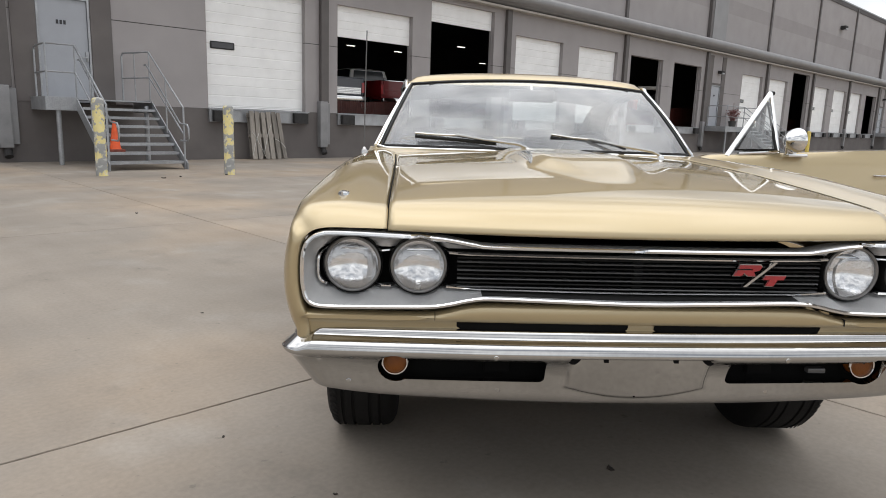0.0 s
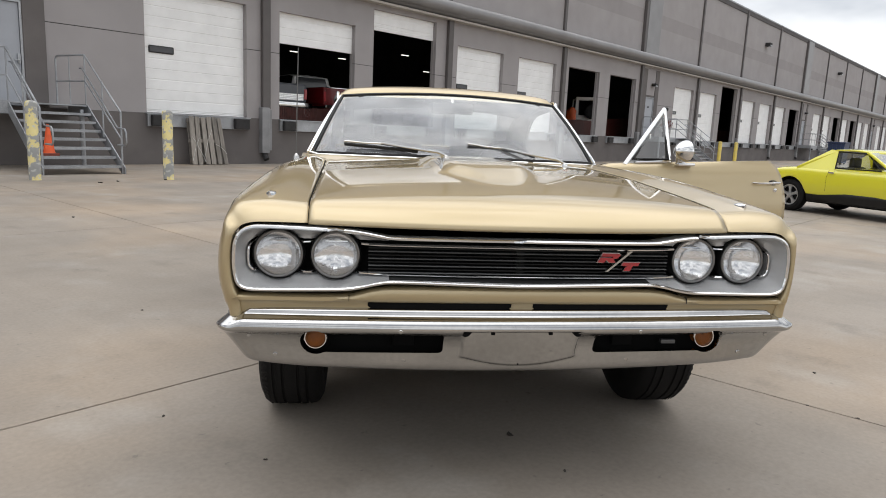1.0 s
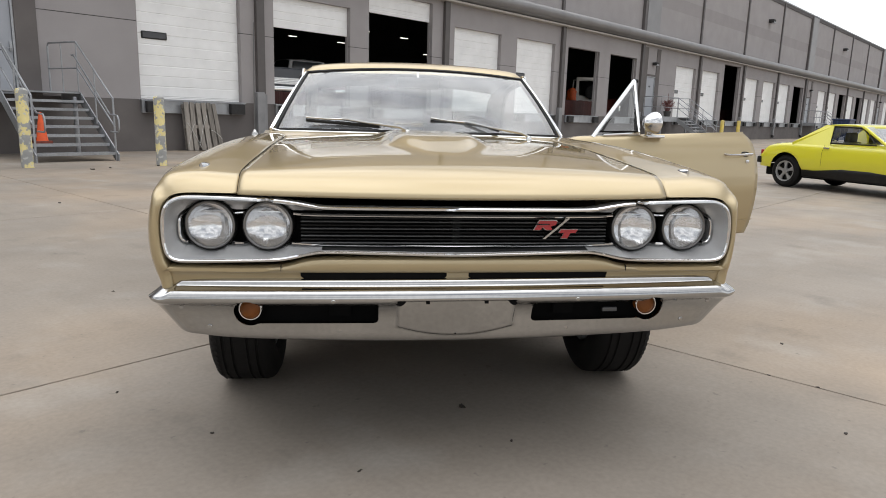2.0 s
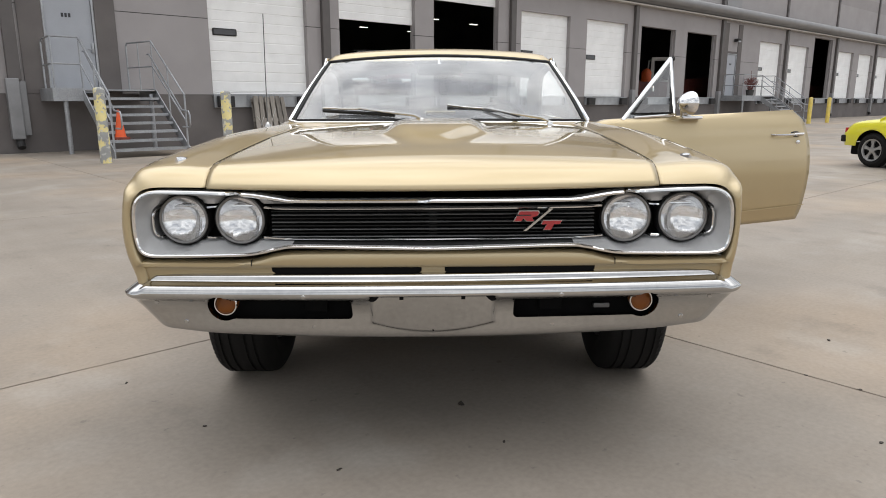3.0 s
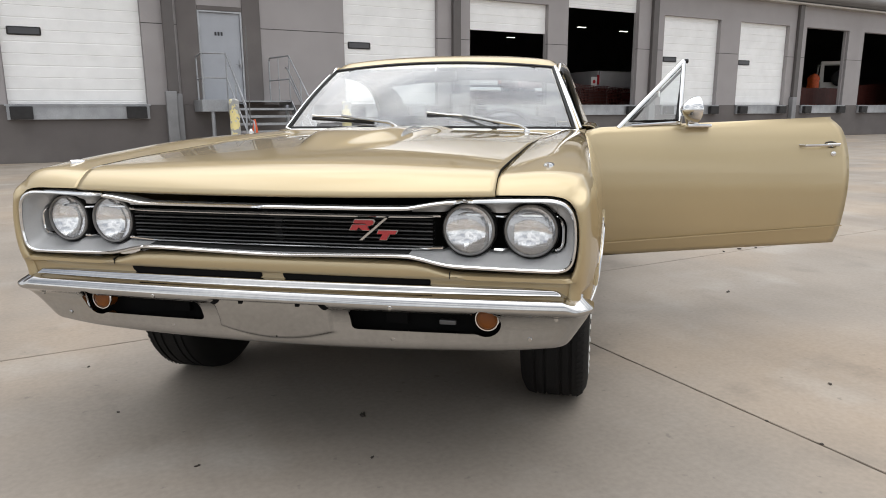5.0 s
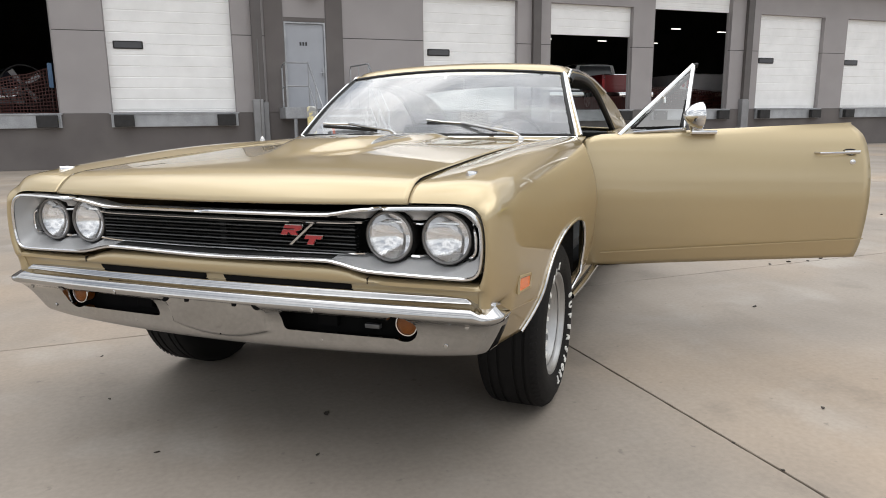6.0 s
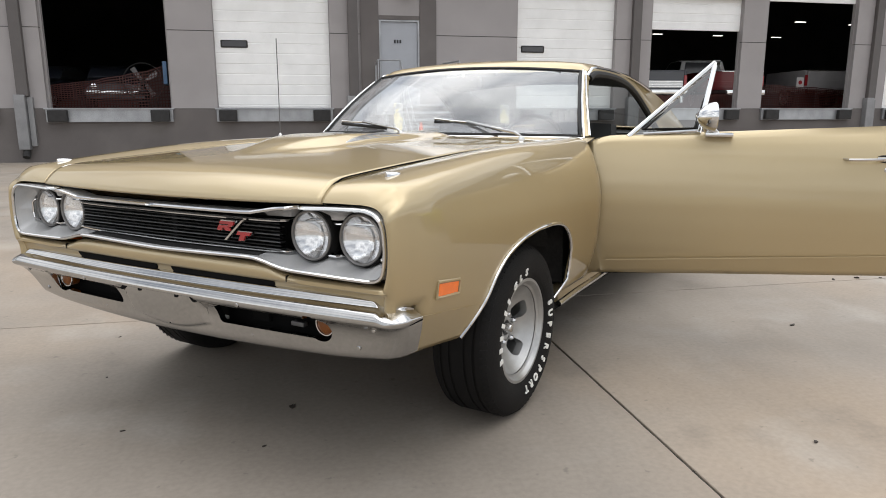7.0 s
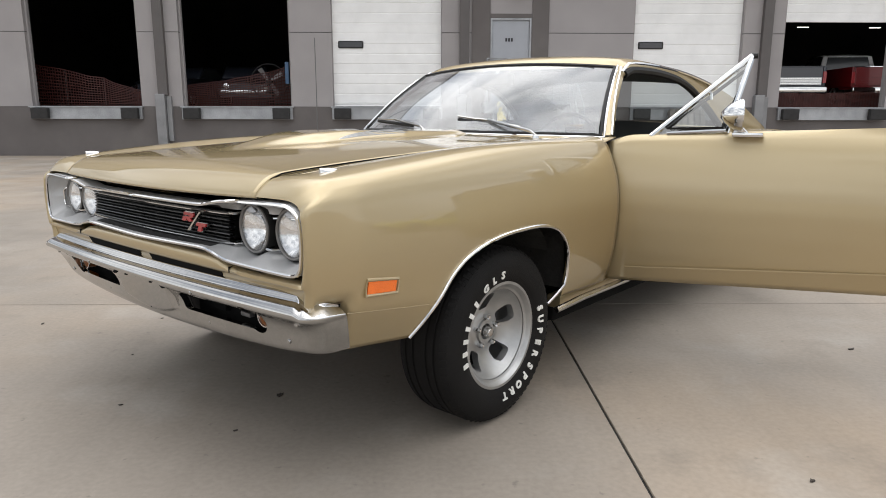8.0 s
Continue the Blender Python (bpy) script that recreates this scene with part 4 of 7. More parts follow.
for i in range(len(rings) - 1):
    for j in range(len(rings[0])):
        k = (j + 1) % len(rings[0])
        # behind the lip the middle stretch is blacked out
        if i >= 6 and max(abs(rings[i][j][0]), abs(rings[i][k][0])) < 0.43:
            b2.faces.new((vb[i - 4][j], vb[i - 3][j], vb[i - 3][k], vb[i - 4][k]))
        else:
            b.faces.new((va[i][j], va[i + 1][j], va[i + 1][k], va[i][k]))
for q in (b, b2):
    bmesh.ops.delete(q, geom=[v for v in q.verts if not v.link_faces], context="VERTS")
grille = part("grille_surround", b, ARGENT, car, "argent silver grille surround", smooth=50)
grille.matrix_basis = LEAN
part("blacked_out_recess", b2, BLACK, grille, "blacked-out grille recess", smooth=50)
for name, src, y, r in (("outer_bead", between(OUTER, INNER, 0.06), lambda x: -0.013, 0.0055), ("inner_bead", BEAD, lambda x: 0.044, 0.0038)):
    b = bm_new()
    tube(b, [(x, pocket(x, y(x), z) + bow(x), z) for x, z in src], r, 6, closed=True)
    part(name, b, CHROME, grille, "thin bright bead", smooth=True)
b = bm_new()
grid(b, [[(x, 0.127 + bow(x), z) for x in (-0.87, -0.4, 0.0, 0.4, 0.87)] for z in (0.735, 0.865)])
part("grille_backing", b, BLACK_MATT, grille)
b = bm_new()
box(b, (-0.012, 0.062 + bow(0), 0.752), (0.012, 0.08 + bow(0), 0.85))
box(b, (-0.05, 0.055 + bow(0), 0.83), (0.05, 0.07 + bow(0), 0.85))
part("centre_strut", b, BLACK, grille)
for i in range(9):
    z = 0.757 + 0.0112 * i
    b = bm_new()
    rows = []
    for j in range(13):
        x = -0.49 + 0.98 * j / 12
        rows.append([(x, 0.062 + bow(x), z - 0.001), (x, 0.04 + bow(x), z - 0.002), (x, 0.0385 + bow(x), z), (x, 0.04 + bow(x), z + 0.002), (x, 0.062 + bow(x), z + 0.001)])
    grid(b, rows, close_v=True)
    part("grille_bar", b, BAR_EDGE if i % 2 == 0 else BLACK, grille)

def headlight(x):
    y, zc = 0.062 + bow(x), 0.807 + 0.0065 * x
    b = bm_new()
    lathe(b, [(0.05, 0.079), (0.0, 0.0805), (-0.004, 0.078), (0.004, 0.075), (0.03, 0.074)], (x, y, zc), "y", 40, cap=False)
    h = part("headlight", b, BLACK, car, "round sealed beam headlight", smooth=True)
    b = bm_new()
    tube(b, [(x + 0.0718 * math.cos(a), y - 0.004, zc + 0.0718 * math.sin(a)) for a in (2 * math.pi * j / 48 for j in range(48))], 0.0046, 8, closed=True)
    part("retaining_ring", b, LAMP_RING, h, "grey metal retaining ring", smooth=True)
    b = bm_new()
    lathe(b, [(0.034 * (1 - (r / 0.0695) ** 2), r) for r in (0.0695, 0.065, 0.058, 0.05, 0.04, 0.03, 0.018, 0.008, 0.0001)], (x, y + 0.002, zc), "y", 40, cap=False)
    part("reflector", b, REFLECTOR, h, "mirror-bright reflector bowl", smooth=True)
    b = bm_new()
    lathe(b, [(-0.017 * (1 - (r / 0.0705) ** 2), r) for r in (0.0705, 0.064, 0.055, 0.043, 0.03, 0.016, 0.0001)], (x, y - 0.002, zc), "y", 40, cap=False)
    lens = part("lens", b, LENS, h, "clear domed fluted lens", smooth=True)
    lens.visible_shadow = False


for x in LAMPS:
    headlight(x)

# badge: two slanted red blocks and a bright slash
fn = lambda u, v, w: (u + 0.55 * (v - 0.8), 0.03 + bow(u) + w, v)
R_FORM = [(0.243, 0.804), (0.264, 0.804), (0.266, 0.813), (0.281, 0.804), (0.303, 0.804), (0.29, 0.815), (0.303, 0.82), (0.304, 0.829), (0.297, 0.834), (0.243, 0.834), (0.243, 0.824), (0.283, 0.824), (0.283, 0.82), (0.243, 0.82)]
T_FORM = [(0.331, 0.805), (0.331, 0.794), (0.348, 0.794), (0.348, 0.777), (0.369, 0.777), (0.369, 0.794), (0.386, 0.794), (0.386, 0.805)]
for form in (R_FORM, T_FORM):
    cx, cz = sum(p[0] for p in form) / len(form), sum(p[1] for p in form) / len(form)
    b = bm_new()
    prism(b, form, fn, -0.008, 0.0)
    part("badge_block", b, RED, grille, "slanted red badge block")
    lo, hi = min(p[0] for p in form) - 0.0025, max(p[0] for p in form) + 0.0025
    b = bm_new()
    prism(b, [(cx + (u - cx) * (1 + 0.005 / (hi - lo)), cz + (v - cz) * 1.12) for u, v in form], fn, -0.003, 0.006)
    part("badge_rim", b, DULL_CHROME, grille, "dull bright badge edge")
b = bm_new()
prism(b, [(0.273, 0.774), (0.283, 0.774), (0.362, 0.841), (0.352, 0.841)], lambda u, v, w: (u, 0.028 + bow(u) + w, v), -0.005, 0.006)
part("badge_slash", b, DULL_CHROME, grille, "bright slanted badge bar")

# painted panel below the grille, with two dark air slots
b = bm_new()
rows = []
for j in range(61):
    x = -0.90 + 1.80 * j / 60
    top = float(smooth_keys([(0.0, 0.718), (0.40, 0.717), (0.47, 0.712), (0.55, 0.692), (0.85, 0.69), (0.9, 0.69)], abs(x))[0])
    y = bow(x) - 0.006 * max(0, min(1, (abs(x) - 0.76) / 0.1))
    rows.append([(x, y + 0.05, top + 0.004), (x, y + 0.006, top + 0.001), (x, y - 0.004, top - 0.004), (x, y - 0.0075, top - 0.011), (x, y - 0.0075, 0.681), (x, y - 0.005, 0.676), (x, y + 0.001, 0.6715), (x, y + 0.006, 0.667), (x, y + 0.009, 0.655), (x, y + 0.013, 0.636), (x, y + 0.02, 0.6)])
grid(b, rows)
lower_panel = part("lower_panel", b, PAINT, car, smooth=50, thick=0.004)
lower_panel.matrix_basis = LEAN
for sx in (1, -1):
    b = bm_new()
    lane = [0.035 + 0.455 * j / 14 for j in range(15)]
    grid(b, [[(sx * x, bow(x) + dy, 0.6695 + (z - 0.6695) * (0.4 if j in (0, 14) else 1)) for dy, z in ((0.0035, 0.671), (0.0045, 0.6665), (0.006, 0.655), (0.01, 0.636))] for j, x in enumerate(lane)])
    part("air_slot", b, BLACK_MATT, lower_panel, "dark air slot", thick=0.001)
    b = bm_new()
    box(b, (sx * 0.548 - 0.0008, bow(0.548) - 0.0095, 0.676), (sx * 0.548 + 0.0008, bow(0.548) + 0.02, 0.694))
    part("panel_seam", b, BLACK, lower_panel)


# chrome bumper with two slots
BP = [(0.13, 0.60), (0.06, 0.632), (0.036, 0.6435), (0.024, 0.647), (0.014, 0.6465), (0.007, 0.6425), (0.0025, 0.6365), (0.0005, 0.631), (-0.003, 0.6265), (-0.0095, 0.6225), (-0.017, 0.6195), (-0.0235, 0.6165), (-0.029, 0.612), (-0.0335, 0.605), (-0.0365, 0.597), (-0.037, 0.589), (-0.034, 0.5825), (-0.026, 0.5755), (-0.012, 0.567), (-0.001, 0.556), (0.009, 0.541), (0.017, 0.523), (0.023, 0.505), (0.029, 0.485), (0.034, 0.468), (0.04, 0.457), (0.05, 0.450), (0.068, 0.448)]


def slot_inside(x, z):
    x = abs(x)
    if math.hypot(x - 0.648, z - 0.538) < 0.047:
        return True
    cx, cz = min(max(x, 0.262), 0.64), min(max(z, 0.514), 0.553)
    return math.hypot(x - cx, z - cz) < 0.015


def slot_edge(x, z):
    """The nearest point of the slot's outline."""
    s = 1 if x > 0 else -1
    x = abs(x)
    best = None
    for i in range(48):
        a = 2 * math.pi * i / 48
        p = (0.648 + 0.047 * math.cos(a), 0.538 + 0.047 * math.sin(a))
        if not (p[0] < 0.63 and 0.50 < p[1] < 0.568):
            d = math.hypot(p[0] - x, p[1] - z)
            best = min(best, (d, p)) if best else (d, p)
    cx, cz = min(max(x, 0.262), 0.61), min(max(z, 0.514), 0.553)
    d = math.hypot(x - cx, z - cz)
    if d > 1e-6 and x < 0.62:
        p = (cx + (x - cx) / d * 0.015, cz + (z - cz) / d * 0.015)
        best = min(best, (math.hypot(p[0] - x, p[1] - z), p)) if best else (0, p)
    return s * best[1][0], best[1][1]


b = bm_new()
prof = spline(BP, 130)
us = [-1 + 0.07 * j / 22 for j in range(22)] + [-0.93 + 1.86 * j / 260 for j in range(261)] + [0.93 + 0.07 * (j + 1) / 22 for j in range(22)]
cols = []
for u in us:
    col = []
    for y, z in prof:
        e = max(0.0, (abs(u) - 0.93) / 0.07)
        if y > 0.024 and z > 0.595:
            # the hidden rear flange closes up to the crest at the ends
            fold = max(0.0, min(1.0, (abs(u) - 0.86) / 0.06))
            y, z = y + (0.026 - y) * fold, z + (0.6465 - z) * fold
        k = min(1.0, e / 0.6)
        w = 0.952 - 0.088 * max(0.0, min(1.0, (0.60 - z) / 0.15)) ** 1.15 * (1 - 0.3 * e)
        R = 0.048
        x = math.copysign(min(abs(u), 0.93) / 0.93 * (w - R) + R * math.sin(k * math.pi / 2), u)
        # the channel under the top roll runs out short of the ends
        shut = max(0.0, min(1.0, (abs(u) - 0.9) / 0.035))
        if 0.601 < z < 0.643:
            y += shut * min(0.0, -0.034 + 0.042 * ((z - 0.601) / 0.042) ** 1.6 - y)
        w -= 0.03 * max(0.0, min(1.0, (z - 0.605) / 0.035))
        x = math.copysign(min(abs(u), 0.93) / 0.93 * (w - R) + R * math.sin(k * math.pi / 2), u)
        yy = y + 0.006 - 0.042 * (1 - u * u)
        turn = (0.055 * (1 - math.cos(k * math.pi / 2)) + 0.063 * max(0.0, e - 0.6) / 0.4) / 0.118
        rear = 0.088 + 0.42 * max(0.0, 0.6 - z)
        yy += (rear - yy) * turn
        # the upper edge rounds off towards the ends
        z -= (0.017 * shut * shut * (3 - 2 * shut) + 0.02 * e ** 1.6) * max(0.0, min(1.0, (z - 0.575) / 0.07))
        z += 0.012 * max(0.0, (abs(u) - 0.75) / 0.25) ** 2 * max(0.0, min(1.0, (0.55 - z) / 0.1))
        z -= 0.021 * (1 - u * u) * max(0.0, min(1.0, (0.52 - z) / 0.07))
        # flat number-plate seat in the middle, pointed below
        foot_z = 0.452 + 0.03 * min(1.0, abs(x) / 0.18) ** 2
        k = max(0.0, min(1.0, (0.192 - abs(x)) / 0.012, (z - foot_z) / 0.008, (0.588 - z) / 0.008))
        flat = -0.054 + (0.585 - z) * 0.33
        yy += (flat - yy) * k * k * (3 - 2 * k)
        col.append((x, yy, z))
    cols.append(col)
grid(b, cols)
gone = [f for f in b.faces if slot_inside(f.calc_center_median().x, f.calc_center_median().z) and f.calc_center_median().y < 0.03]
bmesh.ops.delete(b, geom=gone, context="FACES")
rimv = {v for e in b.edges if len(e.link_faces) == 1 for v in e.verts if 0.22 < abs(v.co.x) < 0.72 and 0.485 < v.co.z < 0.60 and v.co.y < 0.03}
for v in rimv:
    v.co.x, v.co.z = slot_edge(v.co.x, v.co.z)
redge = [e for e in b.edges if len(e.link_faces) == 1 and e.verts[0] in rimv and e.verts[1] in rimv]
ext = bmesh.ops.extrude_edge_only(b, edges=redge)
for v in (g for g in ext["geom"] if isinstance(g, bmesh.types.BMVert)):
    v.co.y += 0.022
bumper = part("front_bumper", b, SHADED_CHROME, car, "chrome front bumper with two slots", smooth=60)
bumper.matrix_basis = pose(0, 0, 0.005, 0, -0.66, 0)
for sx in (1, -1):
    b = bm_new()
    grid(b, [[(sx * x, 0.066, z) for z in (0.462, 0.6)] for x in (0.2, 0.75)])
    part("slot_backing", b, BLACK_MATT, bumper)
    b = bm_new()
    box(b, (sx * 0.37 - 0.035, 0.045, 0.505), (sx * 0.37 + 0.035, 0.064, 0.56), 0.004)
    part("bumper_bracket", b, BLACK_MATT, bumper)
    if sx > 0:
        b = bm_new()
        box(b, (0.505, 0.036, 0.513), (0.555, 0.056, 0.527), 0.003)
        part("lamp_socket", b, BAR_EDGE, bumper, "dull metal lamp socket")
    b = bm_new()
    tube(b, [(sx * 0.65 + 0.0335 * math.cos(a), 0.026, 0.540 + 0.0335 * math.sin(a)) for a in (2 * math.pi * j / 32 for j in range(32))], 0.003, 6, closed=True)
    ring = part("signal_ring", b, CHROME, bumper, "chrome signal lamp ring", smooth=True)
    b = bm_new()
    lathe(b, [(0.03, 0.033), (0.0, 0.0325), (-0.006, 0.027), (-0.009, 0.017), (-0.01, 0.0001)], (sx * 0.65, 0.03, 0.540), "y", 28)
    part("signal_lens", b, AMBER, bumper, "amber turn signal lens", smooth=True)
    for px, pz in ((0.85, 0.56), (0.775, 0.488), (0.37, 0.472), (0.385, 0.586)):
        b = bm_new()
        zz = pz
        y = float(np.interp(-zz, [-q[1] for q in BP[15:]], [q[0] for q in BP[15:]])) + 0.004 - 0.042 * (1 - (px / 0.93) ** 2)
        lathe(b, [(0.01, 0.0075), (0.0, 0.007), (-0.0015, 0.0055), (-0.002, 0.0001)], (sx * px, y, zz), "y", 12)
        part("bumper_bolt", b, SHADED_CHROME, bumper, smooth=True)
    # dark notches at the upper corners of the plate seat
    b = bm_new()
    prism(b, [(0.197, 0.586), (0.158, 0.586), (0.162, 0.58), (0.169, 0.572), (0.177, 0.567), (0.186, 0.567), (0.193, 0.572), (0.197, 0.58)], lambda u, v, w: (sx * u, w, v), -0.056, -0.03)
    part("mount_notch", b, BLACK_MATT, bumper)
    b = bm_new()
    box(b, (sx * 0.093 - 0.006, -0.0545, 0.572), (sx * 0.093 + 0.006, -0.03, 0.582))
    part("plate_slot", b, BLACK_MATT, bumper)
b = bm_new()
lathe(b, [(0.01, 0.003), (-0.0015, 0.003), (-0.0015, 0.0001)], (0.0, -0.0125, 0.462), "y", 10)
part("plate_hole", b, BLACK_MATT, bumper)


# ---- wheels ----
def raised_letter(glyph, a, sx, r0=0.2265, size=0.039):
    """One letter bent round the tyre at angle a."""
    cu = bpy.data.curves.new("letter", "FONT")
    cu.body, cu.size, cu.extrude, cu.align_x, cu.resolution_u, cu.offset = glyph, size, 0.003, "CENTER", 2, 0.0016
    ob = new("letter", cu)
    me = bpy.data.meshes.new_from_object(ob.evaluated_get(bpy.context.evaluated_depsgraph_get()))
    bpy.data.objects.remove(ob)
    b = bm_new()
    b.from_mesh(me)
    bpy.data.meshes.remove(me)
    for v in b.verts:
        u, h, d = v.co
        r = r0 + h
        aa = a - u * 1.08 / 0.24
        y, z = r * math.cos(aa), r * math.sin(aa)
        v.co = (sx * (0.127 + 0.16 * (r - 0.232) + d), y if sx > 0 else -y, z)
    return b


def wheel(sx, y, m=None):
    w = part("wheel", lathe(bm_new(), [(0.0, 0.02), (0.02, 0.02), (0.02, 0.0001)], (0, 0, 0), "x", 8), BLACK, car)
    w.matrix_basis = pose(sx * 0.80 if sx > 0 else -0.788, y, 0.335)
    R = 0.335
    prof = [(-0.10, 0.192), (-0.122, 0.22), (-0.131, 0.258), (-0.126, 0.293), (-0.112, 0.318), (-0.10, 0.329)]
    for g in (-0.066, -0.03, 0.03, 0.066):
        prof += [(g - 0.006, R), (g - 0.004, R - 0.006), (g + 0.004, R - 0.006), (g + 0.006, R)]
    prof += [(0.10, 0.329), (0.112, 0.318), (0.118, 0.306), (0.126, 0.293), (0.131, 0.258), (0.126, 0.232), (0.122, 0.22), (0.10, 0.192)]
    b = bm_new()
    prof = [(d if d > 0 else d * 0.97, r) for d, r in prof]
    lathe(b, prof, (0, 0, 0), "x", 72, sx, cap=False)
    for j in range(72):
        a = 2 * math.pi * (j + 0.5) / 72
        for x0, x1 in ((0.09, 0.113),):
            c, s = math.cos(a), math.sin(a)
            q = [(x0, R - 0.001), (x1, 0.318)]
            hw = 0.006
            pts = [(sx * d, r * c - k * hw * s, r * s + k * hw * c) for d, r in q for k in (-1, 1)]
            top = [(sx * d, (r + 0.0022) * c - k * hw * s, (r + 0.0022) * s + k * hw * c) for d, r in q for k in (-1, 1)]
            v = [b.verts.new(p) for p in pts + top]
            for f in ((4, 5, 7, 6), (0, 1, 5, 4), (2, 6, 7, 3), (0, 4, 6, 2), (1, 3, 7, 5)):
                b.faces.new([v[i] for i in f])
    part("tyre", b, TYRE, w, "black tyre with raised white lettering", smooth=35)
    # rim: stepped lip, dished face with five slots
    b = bm_new()
    lathe(b, [(-0.1, 0.19), (0.09, 0.203), (0.104, 0.209), (0.112, 0.206), (0.112, 0.196), (0.104, 0.189), (0.098, 0.186), (0.094, 0.183), (0.09, 0.175)], (0, 0, 0), "x", 60, sx, cap=False)
    part("rim", b, MAG, w, "polished alloy rim lip", smooth=35)
    b = bm_new()
    nr, na = 22, 90
    prof_r = [0.045 + (0.174 - 0.045) * i / (nr - 1) for i in range(nr)]

    def face_x(r):
        return float(smooth_keys([(0.03, 0.03), (0.06, 0.028), (0.08, 0.022), (0.1, 0.024), (0.13, 0.038), (0.158, 0.064), (0.176, 0.09)], r)[0])

    def in_slot(r, a):
        k = (a - math.radians(21)) / (2 * math.pi / 5)
        d = (k - round(k)) * 2 * math.pi / 5 * r
        cr = r - 0.122
        half = 0.035 + 0.007 * (cr / 0.03)
        return abs(cr) < 0.034 and abs(d) < half - 0.016 * max(0, abs(cr) / 0.034 - 0.5)

    vs = grid(b, [[(sx * face_x(r), r * math.cos(2 * math.pi * j / na), r * math.sin(2 * math.pi * j / na)) for j in range(na)] for r in prof_r], close_v=True)
    dead = [f for f in b.faces if in_slot(math.hypot(f.calc_center_median().y, f.calc_center_median().z), math.atan2(f.calc_center_median().z, f.calc_center_median().y))]
    bmesh.ops.delete(b, geom=dead, context="FACES")
    inner = [e for e in b.edges if len(e.link_faces) == 1 and 0.06 < math.hypot(e.verts[0].co.y, e.verts[0].co.z) < 0.165]
    hole = {v for e in inner for v in e.verts}
    for _ in range(3):
        for v in hole:
            nb = [o for e in v.link_edges if len(e.link_faces) == 1 for o in e.verts if o is not v]
            if len(nb) == 2:
                v.co = v.co * 0.5 + (nb[0].co + nb[1].co) * 0.25
    ext = bmesh.ops.extrude_edge_only(b, edges=inner)
    for v in (g for g in ext["geom"] if isinstance(g, bmesh.types.BMVert)):
        v.co.x -= sx * 0.03
    part("wheel_face", b, MAG, w, "five-slot cast alloy wheel face", smooth=40)
    b = bm_new()
    lathe(b, [(-0.06, 0.16), (-0.04, 0.16), (-0.04, 0.0001)], (0, 0, 0), "x", 40, sx)
    part("brake_drum", b, BLACK, w, "dark brake drum", smooth=True)
    b = bm_new()
    lathe(b, [(0.02, 0.05), (0.038, 0.046), (0.038, 0.031), (0.02, 0.03), (0.02, 0.0001)], (0, 0, 0), "x", 32, sx)
    part("hub", b, MAG, w, smooth=35)
    b = bm_new()
    lathe(b, [(0.015, 0.021), (0.054, 0.021), (0.063, 0.015), (0.066, 0.0001)], (0, 0, 0), "x", 20, sx)
    part("hub_cap", b, DULL_CHROME, w, "worn bright hub cap", smooth=35)
    for j in range(5):
        a = 2 * math.pi * j / 5 + 0.3
        b = bm_new()
        lathe(b, [(0.02, 0.0105), (0.046, 0.0105), (0.055, 0.006), (0.056, 0.0001)], (0, 0.058 * math.cos(a), 0.058 * math.sin(a)), "x", 6, sx)
        part("lug_nut", b, CHROME, w, "chrome lug nut")
    # raised white sidewall lettering, read clockwise with its tops outward
    for text, a0, a1 in (("SUPER", 14.5, -31.0), ("SPORT", -44.0, -89.0), ("GLS", 120.6, 95.0)):
        for glyph, k in zip(text, range(len(text))):
            a = math.radians(a0 + (a1 - a0) * k / (len(text) - 1))
            part("sidewall_letter", raised_letter(glyph, a, sx), LETTER, w, "raised white letter")
    for k in range(6):
        a = math.radians(192.3 - 10.9 * k)
        b = bm_new()
        vs = []
        for xx in (0.122, 0.1315):
            for r in (0.2265, 0.2535):
                for q in (-1, 1):
                    aa = a + q * 0.0078 / 0.24
                    vs.append(b.verts.new((sx * xx, r * math.cos(aa), r * math.sin(aa))))
        for f in ((0, 1, 3, 2), (4, 6, 7, 5), (0, 4, 5, 1), (2, 3, 7, 6), (0, 2, 6, 4), (1, 5, 7, 3)):
            b.faces.new([vs[i] for i in f])
        part("sidewall_mark", b, LETTER, w)
    return w


for sx in (1, -1):
    wheel(sx, 0.875 if sx > 0 else 0.845)
    wheel(sx, 3.86)


# ---- open driver door ----
DU, DN = Vector((math.cos(radians(10.5)), math.sin(radians(10.5)), 0)), Vector((-math.sin(radians(10.5)), math.cos(radians(10.5)), 0))
DP = Vector((0.95, 1.82, 0))


def dpt(u, n, z):
    return DP + DU * u + DN * n + Vector((0, 0, z))


def door_out(z):
    """How far the skin stands out below the belt."""
    return float(np.interp(z, [0.36, 0.45, 0.54, 0.65, 0.75, 0.84, 0.91, 0.97, 1.02, 1.05, 1.075, 1.095], [0.0, 0.035, 0.056, 0.069, 0.075, 0.07, 0.059, 0.044, 0.027, 0.013, 0.0, -0.012]))


def belt(u):
    return 1.048 + 0.05 * (u / 1.15) - 0.07 * max(0.0, (0.1 - u) / 0.2) ** 1.5


def door_end(z):
    return float(smooth_keys([(0.44, 1.195), (0.52, 1.215), (0.68, 1.228), (0.85, 1.229), (0.98, 1.216), (1.06, 1.193), (1.098, 1.15)], z)[0])


b = bm_new()
rows = []
